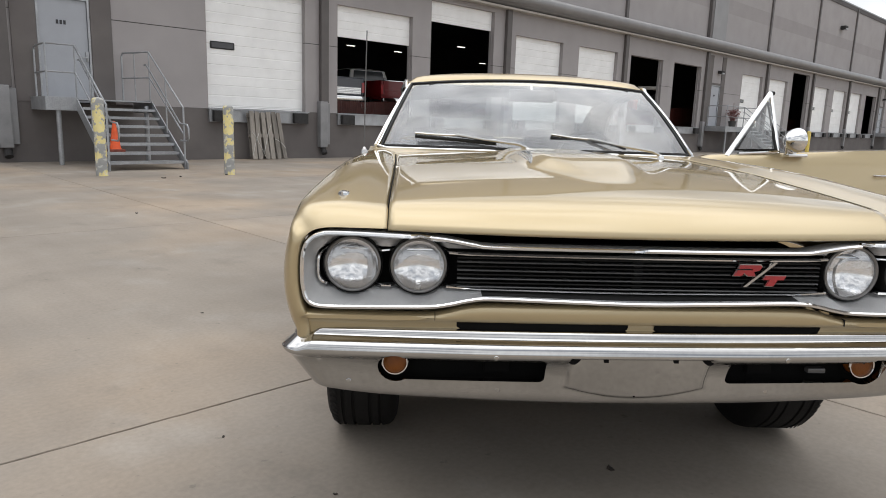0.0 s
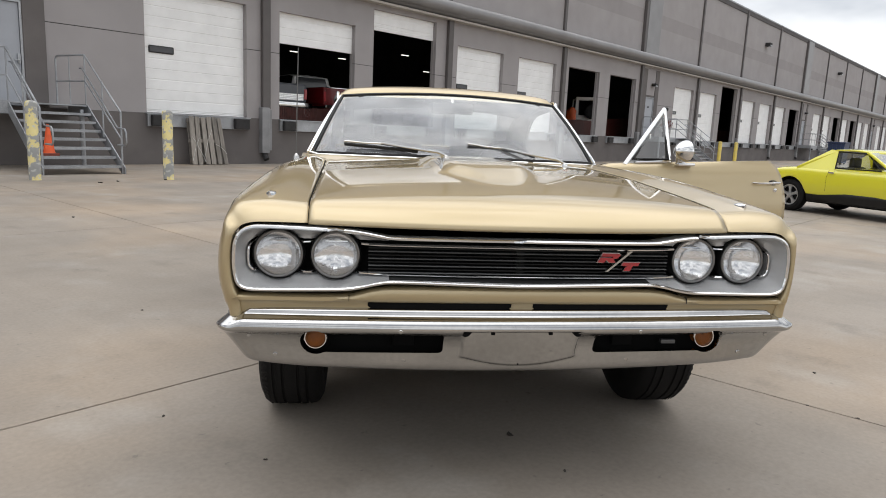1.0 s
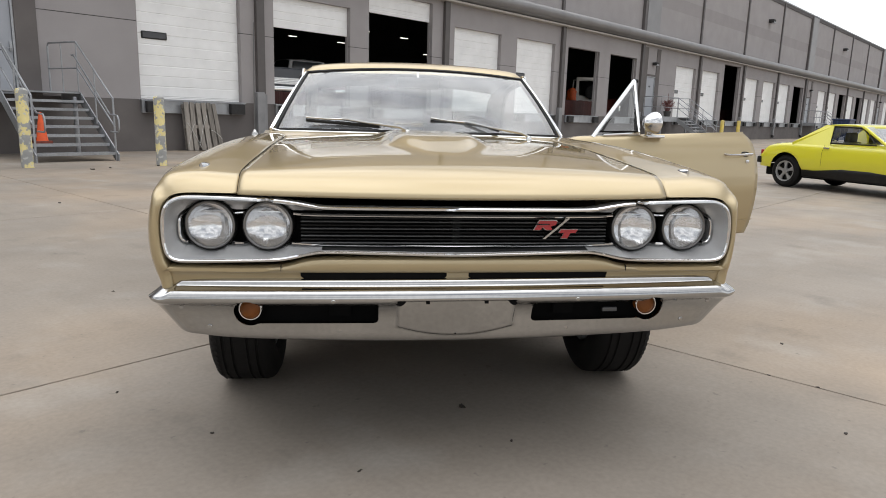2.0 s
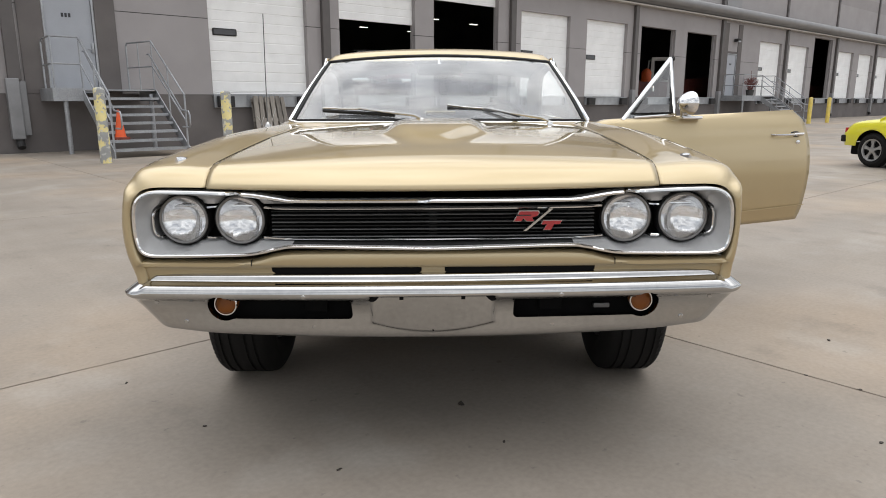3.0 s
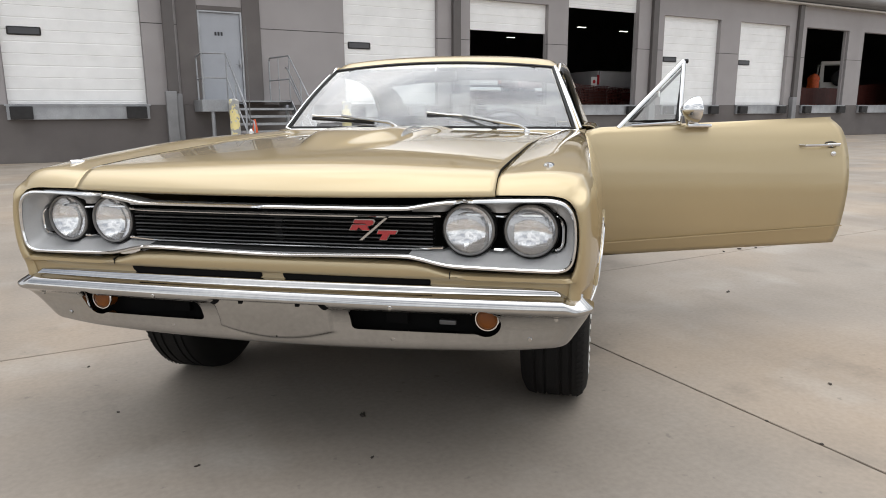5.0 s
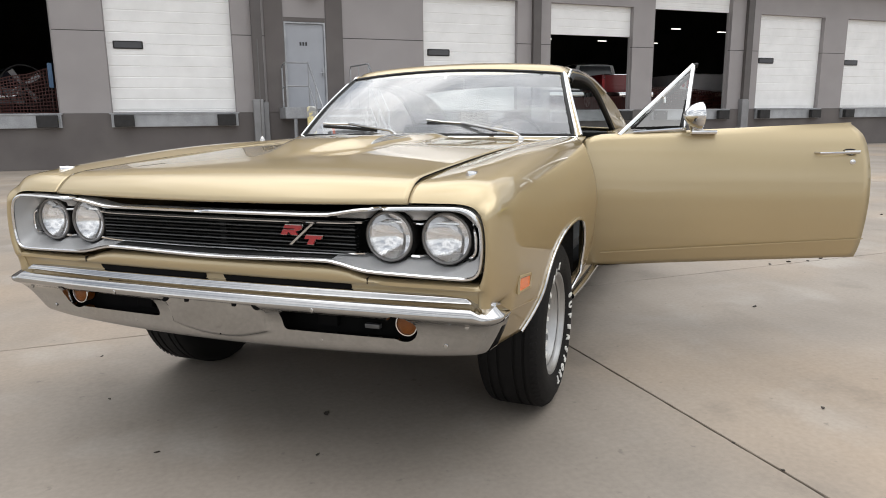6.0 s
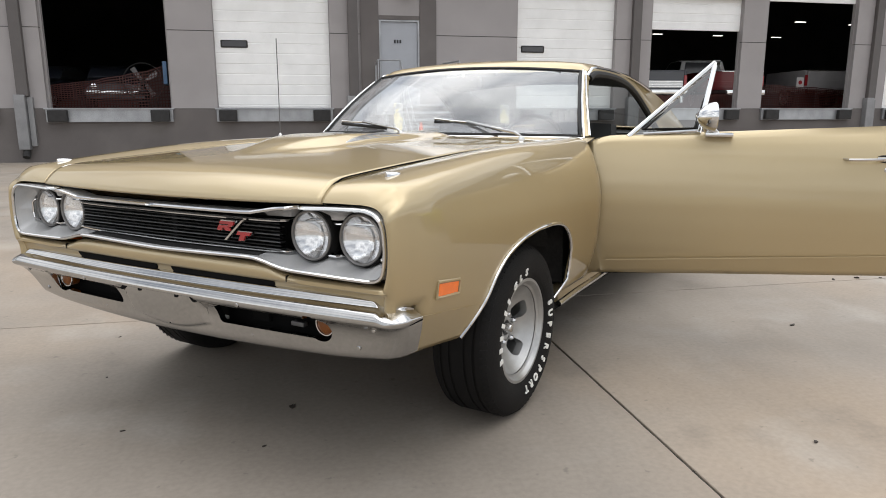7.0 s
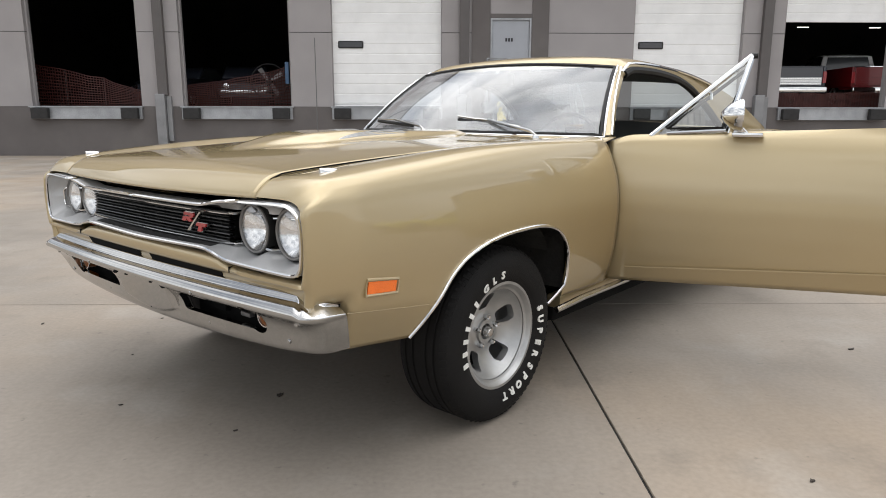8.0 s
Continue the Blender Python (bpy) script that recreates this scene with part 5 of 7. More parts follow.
for i in range(41):
    t = i / 40
    col = []
    for j in range(29):
        s = j / 28
        zb = 0.375 + 0.09 * t
        z = zb + (belt(1.2 * t) - zb) * s
        u = -0.11 + (door_end(z) + 0.11) * t
        col.append(dpt(u, -door_out(z), z))
    col.append(dpt(u, 0.012, z + 0.008))
    col.append(dpt(u, 0.06, z + 0.006))
    rows.append(col)
grid(b, rows)
skin = part("door", b, PAINT, car, "gold driver door standing wide open", smooth=50, thick=0.004)
b = bm_new()
rows = []
for i in range(21):
    t = i / 20
    col = []
    for j in range(13):
        s = j / 12
        zb = 0.38 + 0.09 * t
        z = zb + (belt(1.2 * t) - zb) * s
        u = -0.02 + (door_end(z) + 0.012) * t
        col.append(dpt(u, 0.10, z))
    rows.append(col)
rim0 = [[dpt(door_end(z) - 0.004, -door_out(z), z), dpt(door_end(z) - 0.004, 0.10, z)] for z in (0.47 + 0.62 * j / 20 for j in range(21))]
grid(b, rows)
grid(b, rim0)
grid(b, [[dpt(-0.02 + 1.22 * t, -0.01, 0.378 + 0.09 * t), dpt(-0.02 + 1.22 * t, 0.10, 0.378 + 0.09 * t)] for t in (i / 10 for i in range(11))])
grid(b, [[dpt(-0.02, -door_out(z), z), dpt(-0.02, 0.10, z)] for z in (0.38 + 0.66 * j / 12 for j in range(13))])
part("door_lining", b, TRIM, skin, "black vinyl door lining", smooth=50)
b = bm_new()
tube(b, [dpt(u, -door_out(0.5 + 0.085 * u) - 0.001, 0.455 + 0.085 * u) for u in (0.0, 0.3, 0.6, 0.9, 1.225)], 0.003, 4)
part("door_crease", b, PAINT, skin, smooth=True)
VA, VB, VC = dpt(0.075, 0.0, 1.052), dpt(0.444, 0.189, 1.40), dpt(0.387, 0.0, 1.072)
b = bm_new()
tube(b, [VA, VA.lerp(VB, 0.5), VB], 0.013, 8)
vent = part("vent_window", b, CHROME, skin, "chrome framed vent window", smooth=True)
b = bm_new()
tube(b, [VC, VC.lerp(VB, 0.5), VB], 0.012, 8)
part("vent_post", b, CHROME, vent, smooth=True)
b = bm_new()
tube(b, [VA.lerp(VC, 0.22) + Vector((0, 0, 0.012)), VC + Vector((0, 0, 0.012))], 0.009, 8)
part("vent_sill", b, CHROME, vent, smooth=True)
b = bm_new()
tube(b, [VA.lerp(VB, 0.1) + DU * 0.03, VB - DU * 0.012 - Vector((0, 0, 0.05)), VC - DU * 0.014 + Vector((0, 0, 0.02))], 0.010, 6, closed=True)
part("vent_rubber", b, BLACK, vent, smooth=True)
b = bm_new()
b.faces.new([b.verts.new(p) for p in (VA, VC, VB)])
vg = part("vent_pane", b, SIDE_GLASS, vent)
vg.visible_shadow = False
b = bm_new()
tube(b, [VA.lerp(VB, 0.55) + DU * 0.02, VA.lerp(VB, 0.55) + DU * 0.022 - Vector((0, 0, 0.03))], 0.008, 8)
part("vent_latch", b, CHROME, vent, smooth=True)
b = bm_new()
tube(b, [VB - DU * 0.004, VB + DU * 0.022], 0.0115, 8)
part("vent_tip", b, BLACK, vent, "black rubber tip", smooth=True)
# mirror: flat foot, swept stalk and a cone-backed round head that faces along the door
b = bm_new()
foot = dpt(0.462, -0.022, 1.07)
box(b, (-0.045, -0.026, -0.012), (0.075, 0.022, 0.006), 0.006)
bmesh.ops.transform(b, matrix=Matrix.Translation(foot) @ Matrix.Rotation(radians(10.5), 4, "Z"), verts=b.verts)
mirror = part("door_mirror", b, CHROME, skin, "round chrome door mirror", smooth=True)
hd = Vector((1.392, 1.845, 1.147))
turn = Matrix.Translation(hd) @ Matrix.Rotation(radians(-70), 4, "Z")
b = bm_new()
rows = []
for k in range(10):
    s = k / 9
    p = (foot + DU * -0.012).lerp(hd - DU * 0.035 + Vector((0, 0, -0.012)), s)
    w = 0.034 - 0.014 * s
    rows.append([p + DU * (w * math.cos(a)) + DN * (0.016 * math.sin(a)) for a in (2 * math.pi * j / 12 for j in range(12))])
grid(b, rows, close_v=True)
part("mirror_stalk", b, CHROME, mirror, smooth=True)
b = bm_new()
lathe(b, [(-0.07, 0.0001), (-0.068, 0.012), (-0.055, 0.03), (-0.034, 0.048), (-0.012, 0.06), (0.004, 0.065), (0.014, 0.066), (0.018, 0.063), (0.016, 0.059)], (0, 0, 0), "y", 40, cap=False)
bmesh.ops.transform(b, matrix=turn, verts=b.verts)
part("mirror_head", b, CHROME, mirror, smooth=True)
b = bm_new()
lathe(b, [(0.0155, 0.06), (0.014, 0.0001)], (0, 0, 0), "y", 32)
bmesh.ops.transform(b, matrix=turn, verts=b.verts)
part("mirror_glass", b, CHROME, mirror)
# handle and lock
b = bm_new()
o = -door_out(0.97) - 0.006
tube(b, [dpt(0.985, o + 0.008, 0.966), dpt(1.0, o - 0.022, 0.966), dpt(1.06, o - 0.03, 0.968), dpt(1.12, o - 0.028, 0.970)], 0.008, 8, flat=0.7)
handle = part("door_handle", b, CHROME, skin, "chrome door handle", smooth=True)
b = bm_new()
lathe(b, [(0.0, 0.001), (0.0, 0.03), (0.006, 0.034)][1:], (0, 0, 0), "y", 20)
bmesh.ops.transform(b, matrix=Matrix.Translation(dpt(1.135, o, 0.97)) @ Matrix.Diagonal((1.0, 1.0, 0.5, 1.0)), verts=b.verts)
part("handle_cup", b, BLACK, handle)
b = bm_new()
tube(b, [dpt(1.10, o - 0.026, 0.970), dpt(1.17, o - 0.016, 0.971)], 0.012, 8, flat=0.6)
part("handle_button", b, CHROME, handle, smooth=True)
b = bm_new()
lathe(b, [(0.006, 0.013), (-0.004, 0.012), (-0.006, 0.0001)], dpt(1.148, -door_out(0.925) - 0.002, 0.925), "y", 16)
part("door_lock", b, CHROME, skin, "chrome key lock", smooth=True)

# ---- cabin ----
b = bm_new()
box(b, (-0.78, 1.75, 0.42), (0.78, 3.9, 0.47))
box(b, (-0.8, 1.68, 0.42), (0.8, 1.76, 1.0))
box(b, (-0.76, 3.85, 0.42), (0.76, 3.95, 1.02))
box(b, (-0.74, 3.45, 1.0), (0.74, 3.84, 1.03))
for q in (-1, 1):
    box(b, (min(q * 0.74, q * 0.78), 2.95, 0.45), (max(q * 0.74, q * 0.78), 4.05, 1.0))
box(b, (-0.8, 1.7, 0.45), (-0.76, 3.0, 1.0))
cabin = part("cabin_tub", b, TRIM, car, "black cabin floor and bulkheads")
b = bm_new()
rows = []
for j in range(25):
    x = -0.77 + 1.54 * j / 24
    q = (x / 0.77) ** 2
    rows.append([(x, 1.63 + 0.15 * q, 1.035), (x, 1.85 + 0.05 * q, 1.045), (x, 1.98, 1.03), (x, 2.02, 0.99), (x, 2.0, 0.9), (x, 1.93, 0.75)])
grid(b, rows)
part("dashboard", b, TRIM, car, "black padded dashboard", smooth=True, thick=0.02)
b = bm_new()
c, tilt = Vector((0.37, 2.16, 0.98)), radians(62)
ringp = [c + Vector((0.19 * math.cos(a), 0.19 * math.sin(a) * math.cos(tilt), 0.19 * math.sin(a) * math.sin(tilt))) for a in (2 * math.pi * j / 36 for j in range(36))]
tube(b, ringp, 0.011, 8, closed=True)
steer = part("steering_wheel", b, BLACK, car, "black steering wheel", smooth=True)
b = bm_new()
tube(b, [ringp[0], c, ringp[18]], 0.009, 6)
tube(b, [c, c + Vector((0, -0.2, -0.1))], 0.025, 8)
part("steering_column", b, BLACK, steer, smooth=True)


def seat(name, x0, x1, y, back_h, label):
    b = bm_new()
    box(b, (x0, y, 0.47), (x1, y + 0.52, 0.72), 0.05)
    s = part(name, b, TRIM, car, label, smooth=60)
    b = bm_new()
    rows = []
    for i in range(10):
        t = i / 9
        h = 0.66 + (back_h - 0.66) * t
        yy = y + 0.46 + 0.16 * t
        inset = 0.03 * max(0, t - 0.6) / 0.4
        rows.append([(x0 + inset, yy, h), ((x0 + x1) / 2, yy - 0.02, h + 0.012 * t), (x1 - inset, yy, h), (x1 - inset, yy + 0.12, h - 0.01), ((x0 + x1) / 2, yy + 0.13, h), (x0 + inset, yy + 0.12, h - 0.01)])
    vs = grid(b, rows, close_v=True)
    b.faces.new(vs[-1])
    part("backrest", b, TRIM, s, smooth=60)
    return s


seat("front_seat", -0.66, -0.08, 2.25, 1.1, "black vinyl bucket seat")
seat("front_seat", 0.08, 0.66, 2.25, 1.1, "black vinyl bucket seat")
seat("rear_seat", -0.66, 0.66, 3.15, 1.04, "black vinyl rear bench")
b = bm_new()
box(b, (-0.125, 2.02, 1.305), (0.125, 2.05, 1.37), 0.014)
rv = part("rear_view_mirror", b, BLACK, car, "black rear view mirror", smooth=True)
b = bm_new()
tube(b, [(0, 2.03, 1.35), (0.0, 2.07, 1.395)], 0.008, 6)
part("mirror_arm", b, CHROME, rv, smooth=True)
b = bm_new()
for x in (-0.36, 0.36):
    box(b, (x - 0.2, 2.13, 1.372), (x + 0.2, 2.3, 1.39), 0.006)
part("sun_visors", b, TRIM, car, "dark sun visors")


# wipers: arm and blade
def wiper(tip, pivot, inner):
    t, p, q = Vector(tip), Vector(pivot), Vector(inner)
    b = bm_new()
    mid = t.lerp(q, 0.5)
    up = Vector((0, -0.016, 0.02))
    tube(b, [p, p.lerp(mid, 0.12) + Vector((0, 0, 0.014)), p.lerp(mid, 0.6) + Vector((0, 0, 0.014)), mid + up], 0.0085, 8, flat=0.75)
    w = part("wiper", b, DULL_CHROME, car, "bright wiper arm with black blade", smooth=True)
    b = bm_new()
    tube(b, [t + Vector((0, -0.014, 0.012)), t.lerp(q, 0.25) + up * 0.6, mid + up * 0.85, t.lerp(q, 0.75) + up * 0.5, q + Vector((0, -0.014, 0.009))], 0.0055, 6)
    part("blade_bridge", b, DULL_CHROME, w, "bright blade bridge", smooth=True)
    b = bm_new()
    tube(b, [t + Vector((0, -0.01, -0.004)), t.lerp(q, 0.5) + Vector((0, -0.01, -0.004)), q + Vector((0, -0.01, -0.006))], 0.0095, 6)
    part("blade", b, BLACK, w, "black rubber blade", smooth=True)
    b = bm_new()
    lathe(b, [(-0.03, 0.016), (-0.004, 0.015), (0.004, 0.009), (0.005, 0.0001)], p, "z", 14)
    part("pivot", b, CHROME, w, smooth=True)


wiper((-0.627, 1.738, 1.112), (-0.085, 1.53, 1.07), (-0.23, 1.615, 1.092))
wiper((0.046, 1.668, 1.126), (0.58, 1.574, 1.053), (0.43, 1.68, 1.08))
# antenna on the far wing
b = bm_new()
lathe(b, [(0.0, 0.018), (0.012, 0.016), (0.026, 0.007), (0.03, 0.004)], (-0.861, 1.455, 1.028), "z", 14)
ant = part("antenna_base", b, DULL_CHROME, car, "chrome antenna base", smooth=True)
b = bm_new()
tube(b, [(-0.861, 1.455, 1.05), (-0.859, 1.455, 1.3), (-0.854, 1.45, 1.575)], 0.0026, 6)
part("antenna", b, BAR_EDGE, ant, "thin whip antenna", smooth=True)

# ---- personnel door bays, stairs and yard things ----
BAR_MARK = material("dark_mark", (0.03, 0.03, 0.035), 0.6)
YELLOW_WORN = material("worn_yellow_paint", (0.30, 0.30, 0.29), 0.65, vary=0.12, scale=6, more=[((0.68, 0.58, 0.26), 5.5, 1.0, 0.5, 0.53), ((0.5, 0.5, 0.47), 11.0, 0.8, 0.58, 0.6)], bump=0.15, bump_scale=60)
YELLOW_PALE = material("pale_yellow_paint", (0.66, 0.5, 0.1), 0.55, vary=0.1, scale=5, stain=(0.45, 0.38, 0.2), stain_scale=3.0, stain_amount=0.6)
CONE_BASE = material("grimy_cone_base", (0.16, 0.035, 0.02), 0.7, vary=0.3, scale=12)
CONE = material("orange_cone_plastic", (0.75, 0.10, 0.02), 0.5, vary=0.1, scale=10, stain=(0.4, 0.08, 0.03), stain_scale=6, stain_amount=0.5)
STRAP = material("pale_strap", (0.6, 0.59, 0.56), 0.5, vary=0.1, scale=8)
WOOD = material("weathered_wood", (0.21, 0.19, 0.168), 0.85, island=0.35, vary=0.35, scale=5, fine=0.2, fine_scale=50, stretch=(1, 1, 0.12), bump=0.4, bump_scale=60)


def man_door(k):
    a, c, s, h = bay(k)
    d = thing("steel_door", "grey steel personnel door with frame, closed, above stairs", "door", "personnel doors", pose(a, WY, 0))
    w = c - a
    b = bm_new()
    box(b, (0.05, 0.03, DOCK + 0.01), (w - 0.05, 0.075, h - 0.05), 0.004)
    leaf = part("door_leaf", b, STEEL_DOOR, d)
    for x0, x1, z0, z1 in ((0.0, 0.045, DOCK, h), (w - 0.045, w, DOCK, h), (0.045, w - 0.045, h - 0.045, h)):
        b = bm_new()
        box(b, (x0, -0.015, z0), (x1, 0.1, z1), 0.004)
        part("frame", b, STEEL, d)
    for i in range(3):
        b = bm_new()
        box(b, (0.40 + 0.075 * i, 0.025, 3.06), (0.45 + 0.075 * i, 0.03, 3.15))
        part("number_mark", b, BAR_MARK, leaf)
    b = bm_new()
    box(b, (w - 0.12, -0.02, 2.28), (w - 0.06, 0.03, 2.5), 0.006)
    part("lock_plate", b, STEEL, leaf, "steel lock plate", smooth=True)
    b = bm_new()
    tube(b, [(w - 0.09, 0.03, 2.36), (w - 0.09, -0.05, 2.36), (w - 0.2, -0.055, 2.36)], 0.012, 8)
    part("lever", b, STEEL, leaf, smooth=True)
    for x, pw in ((-0.5, 0.485), (w + 0.015, 0.455)):
        wall_piece("pilaster", a + x, a + x + pw, DOCK, EAVE - 0.1, WALL_DARK, wall_front, WY - 0.03, WY - 0.001)
    wall_piece("door_head", a + 0.0, c, h + 0.005, h + 0.11, WALL_DARK, wall_front, WY - 0.028, WY - 0.001)
    return d


def wall_lamp(x, y, z, size, label):
    d = thing("wall_lamp", label, "lamp", "wall lamps", pose(x, y, z))
    b = bm_new()
    box(b, (-0.5 * size, -0.7 * size, -0.05 * size), (0.5 * size, 0.0, 0.42 * size), 0.06 * size)
    part("housing", b, RUBBER, d, smooth=True)
    b = bm_new()
    box(b, (-0.4 * size, -0.75 * size, -0.1 * size), (0.4 * size, -0.4 * size, 0.1 * size), 0.03 * size)
    part("diffuser", b, STEEL, d, "grey lamp diffuser")
    return d


def steps(x0, landing):
    """A galvanised landing with stairs down to the yard at its right end."""
    d = thing("dock_stairs", "galvanised steel stairs and landing with pipe railings", "stairs", "dock stairs", pose(x0, 0, 0))
    YL, YF, ZL = 16.2, 14.45, DOCK + 0.085
    L, S = landing, landing - 1.56
    b = bm_new()
    box(b, (0, YL, ZL - 0.03), (L, WY - 0.035, ZL), 0.004)
    part("landing_plate", b, STEEL, d)
    for lo, hi in (((0, YL - 0.02, ZL - 0.26), (S, YL, ZL + 0.02)), ((-0.012, YL - 0.02, ZL - 0.26), (0.0, WY - 0.035, ZL + 0.02)), ((L, YL - 0.02, ZL - 0.26), (L + 0.012, WY - 0.035, ZL + 0.02))):
        b = bm_new()
        box(b, lo, hi, 0.003)
        part("fascia", b, STEEL, d)
    for px in (0.24, L - 0.1):
        b = bm_new()
        tube(b, [(px, YL + 0.06, 0), (px, YL + 0.06, ZL - 0.1)], 0.05, 12)
        part("post", b, STEEL, d, smooth=True)
    n = 7
    for i in range(n):
        f = (i + 1) / (n + 1)
        z = ZL * (1 - f)
        y = YL - (YL - YF) * (i + 0.5) / n
        b = bm_new()
        box(b, (S + 0.02, y - 0.13, z - 0.04), (L - 0.02, y + 0.13, z), 0.004)
        box(b, (S + 0.02, y - 0.135, z - 0.055), (L - 0.02, y - 0.125, z))
        part("tread", b, STEEL, d)
    for sxx in (S - 0.02, L):
        b = bm_new()
        fn = lambda u, v, w: (sxx + w, u, v)
        prism(b, [(YL + 0.02, ZL + 0.02), (YL + 0.02, ZL - 0.25), (YF + 0.05, 0.0), (YF - 0.12, 0.0), (YF - 0.12, 0.14)], fn, 0.0, 0.022)
        part("stringer", b, STEEL, d)

    def rail_line(pts, name="handrail", r=0.021):
        b = bm_new()
        tube(b, pts, r, 8)
        part(name, b, STEEL, d, smooth=True)

    H, M = 1.105, 0.535
    rail_line([(0.1, WY - 0.1, ZL), (0.1, WY - 0.1, ZL + H - 0.06), (0.1, WY - 0.2, ZL + H), (0.05, YL + 0.06, ZL + H), (0.08, YL + 0.02, ZL + H), (S, YL + 0.02, ZL + H), (S + 0.02, YF, 0.19 + H), (S + 0.02, YF, 0.0)])
    rail_line([(0.1, WY - 0.1, ZL + M), (0.05, YL + 0.02, ZL + M), (S, YL + 0.02, ZL + M), (S + 0.02, YF, 0.19 + M)], "mid_rail", 0.017)
    rail_line([(0.05, YL + 0.02, ZL), (0.05, YL + 0.02, ZL + H)], "baluster", 0.017)
    rail_line([(S, YL + 0.02, ZL), (S, YL + 0.02, ZL + H)], "baluster", 0.017)
    rail_line([(L - 0.24, WY - 0.1, ZL), (L - 0.24, WY - 0.1, ZL + H - 0.06), (L - 0.24, WY - 0.2, ZL + H), (L - 0.02, YL, ZL + H), (L, YF, 0.19 + H), (L, YF, 0.0)])
    rail_line([(L - 0.24, WY - 0.1, ZL + M), (L - 0.02, YL, ZL + M), (L, YF, 0.19 + M), ], "mid_rail", 0.017)
    rail_line([(L - 0.02, YL, ZL), (L - 0.02, YL, ZL + H)], "baluster", 0.017)
    rail_line([(L - 0.13, (YL + WY) / 2, ZL), (L - 0.13, (YL + WY) / 2, ZL + H)], "baluster", 0.014)
    rail_line([(L - 0.01, (YL + YF) / 2, 0.75), (L - 0.01, (YL + YF) / 2, 0.75 + 1.2)], "baluster", 0.017)
    rail_line([(S + 0.01, (YL + YF) / 2, 0.75), (S + 0.01, (YL + YF) / 2, 0.75 + 1.2)], "baluster", 0.017)
    for xx in (S + 0.09, L - 0.08):
        rail_line([(xx, YL + 0.12, ZL + 0.815), (xx, YL, ZL + 0.815), (xx, YF, 0.19 + 0.78), (xx, YF - 0.36, 0.19 + 0.76), (xx, YF - 0.42, 0.19 + 0.68), (xx, YF - 0.42, 0.19 + 0.48), (xx, YF - 0.36, 0.19 + 0.42), (xx, YF, 0.19 + 0.42)], "grab_rail", 0.018)
    return d


for k in sorted(MAN):
    man_door(k)
    wall_lamp(bay(k)[0] + 0.75, WY - 0.03, 4.3, 0.34, "dark wall lamp above a personnel door")
steps(4.17, 2.17)
steps(36.6, 3.8)
steps(69.0, 3.8)
for x in (33.4, 57.9, 82.3):
    wall_lamp(x, WY + 0.3, 8.95, 0.55, "dark floodlight high on the upper wall")


def bollard(x, y, h, mat, label):
    d = thing("bollard", label, "bollard", "yard bollards", pose(x, y, 0))
    b = bm_new()
    lathe(b, [(0.0, 0.105), (0.02, 0.10), (h - 0.04, 0.10), (h - 0.015, 0.09), (h, 0.06), (h + 0.008, 0.0001)], (0, 0, 0), "z", 24)
    part("post", b, mat, d, smooth=50)
    return d


bollard(4.33, 13.4, 1.41, YELLOW_WORN, "steel bollard with flaking yellow paint beside stairs")
bollard(6.57, 12.86, 1.36, YELLOW_WORN, "steel bollard with flaking yellow paint on open concrete")
bollard(38.35, 13.4, 1.33, YELLOW_PALE, "pale yellow steel bollard beside stairs")
bollard(40.9, 13.4, 1.33, YELLOW_PALE, "pale yellow steel bollard beside stairs")

TWIG = material("reddish_twig", (0.16, 0.06, 0.055), 0.8, vary=0.3, scale=20)
CLAY = material("dark_plant_pot", (0.07, 0.065, 0.06), 0.7, vary=0.15, scale=8)
plant = thing("potted_plant", "leggy reddish potted shrub on the steel landing", "plant", m=pose(39.0, 16.9, DOCK + 0.086))
b = bm_new()
lathe(b, [(0.0, 0.0001), (0.0, 0.17), (0.3, 0.22), (0.34, 0.23), (0.34, 0.2), (0.3, 0.0001)], (0, 0, 0), "z", 20)
part("pot", b, CLAY, plant, smooth=40)
b = bm_new()
rr = random.Random(5)
for i in range(70):
    a, r, h = rr.uniform(0, 2 * math.pi), rr.uniform(0.15, 0.62), rr.uniform(0.62, 0.98)
    tip = Vector((1.25 * r * math.cos(a), 0.5 * r * math.sin(a), h))
    tube(b, [(0.1 * math.cos(a), 0.1 * math.sin(a), 0.28), tuple(tip * 0.6 + Vector((0, 0, 0.2))), tuple(tip)], 0.006, 4)
    for q in range(5):
        c = tip + Vector((rr.uniform(-0.09, 0.09), rr.uniform(-0.09, 0.09), rr.uniform(-0.14, 0.04)))
        d1, d2 = Vector((rr.uniform(-1, 1), rr.uniform(-1, 1), rr.uniform(-0.4, 0.6))).normalized() * 0.05, Vector((rr.uniform(-1, 1), rr.uniform(-1, 1), rr.uniform(-1, 1))).normalized() * 0.022
        b.faces.new([b.verts.new(c + v) for v in (-d1, d2, d1, -d2)])
tube(b, [(0.05, 0, 0.28), (0.08, 0.02, 0.9), (0.02, 0.03, 1.36)], 0.01, 5)
part("crown", b, TWIG, plant, "reddish twigs and small leaves", weld=False)

cone = thing("traffic_cone", "small orange traffic cone standing on the stairs", "traffic cone", m=pose(5.09, 14.95, 0.334))
b = bm_new()
box(b, (-0.16, -0.13, 0.0), (0.16, 0.13, 0.075), 0.015)
part("base", b, CONE_BASE, cone, "darkened orange base")
b = bm_new()
lathe(b, [(0.07, 0.12), (0.1, 0.108), (0.6, 0.032), (0.645, 0.024), (0.648, 0.0001)], (0, 0, 0), "z", 24)
part("body", b, CONE, cone, smooth=50)

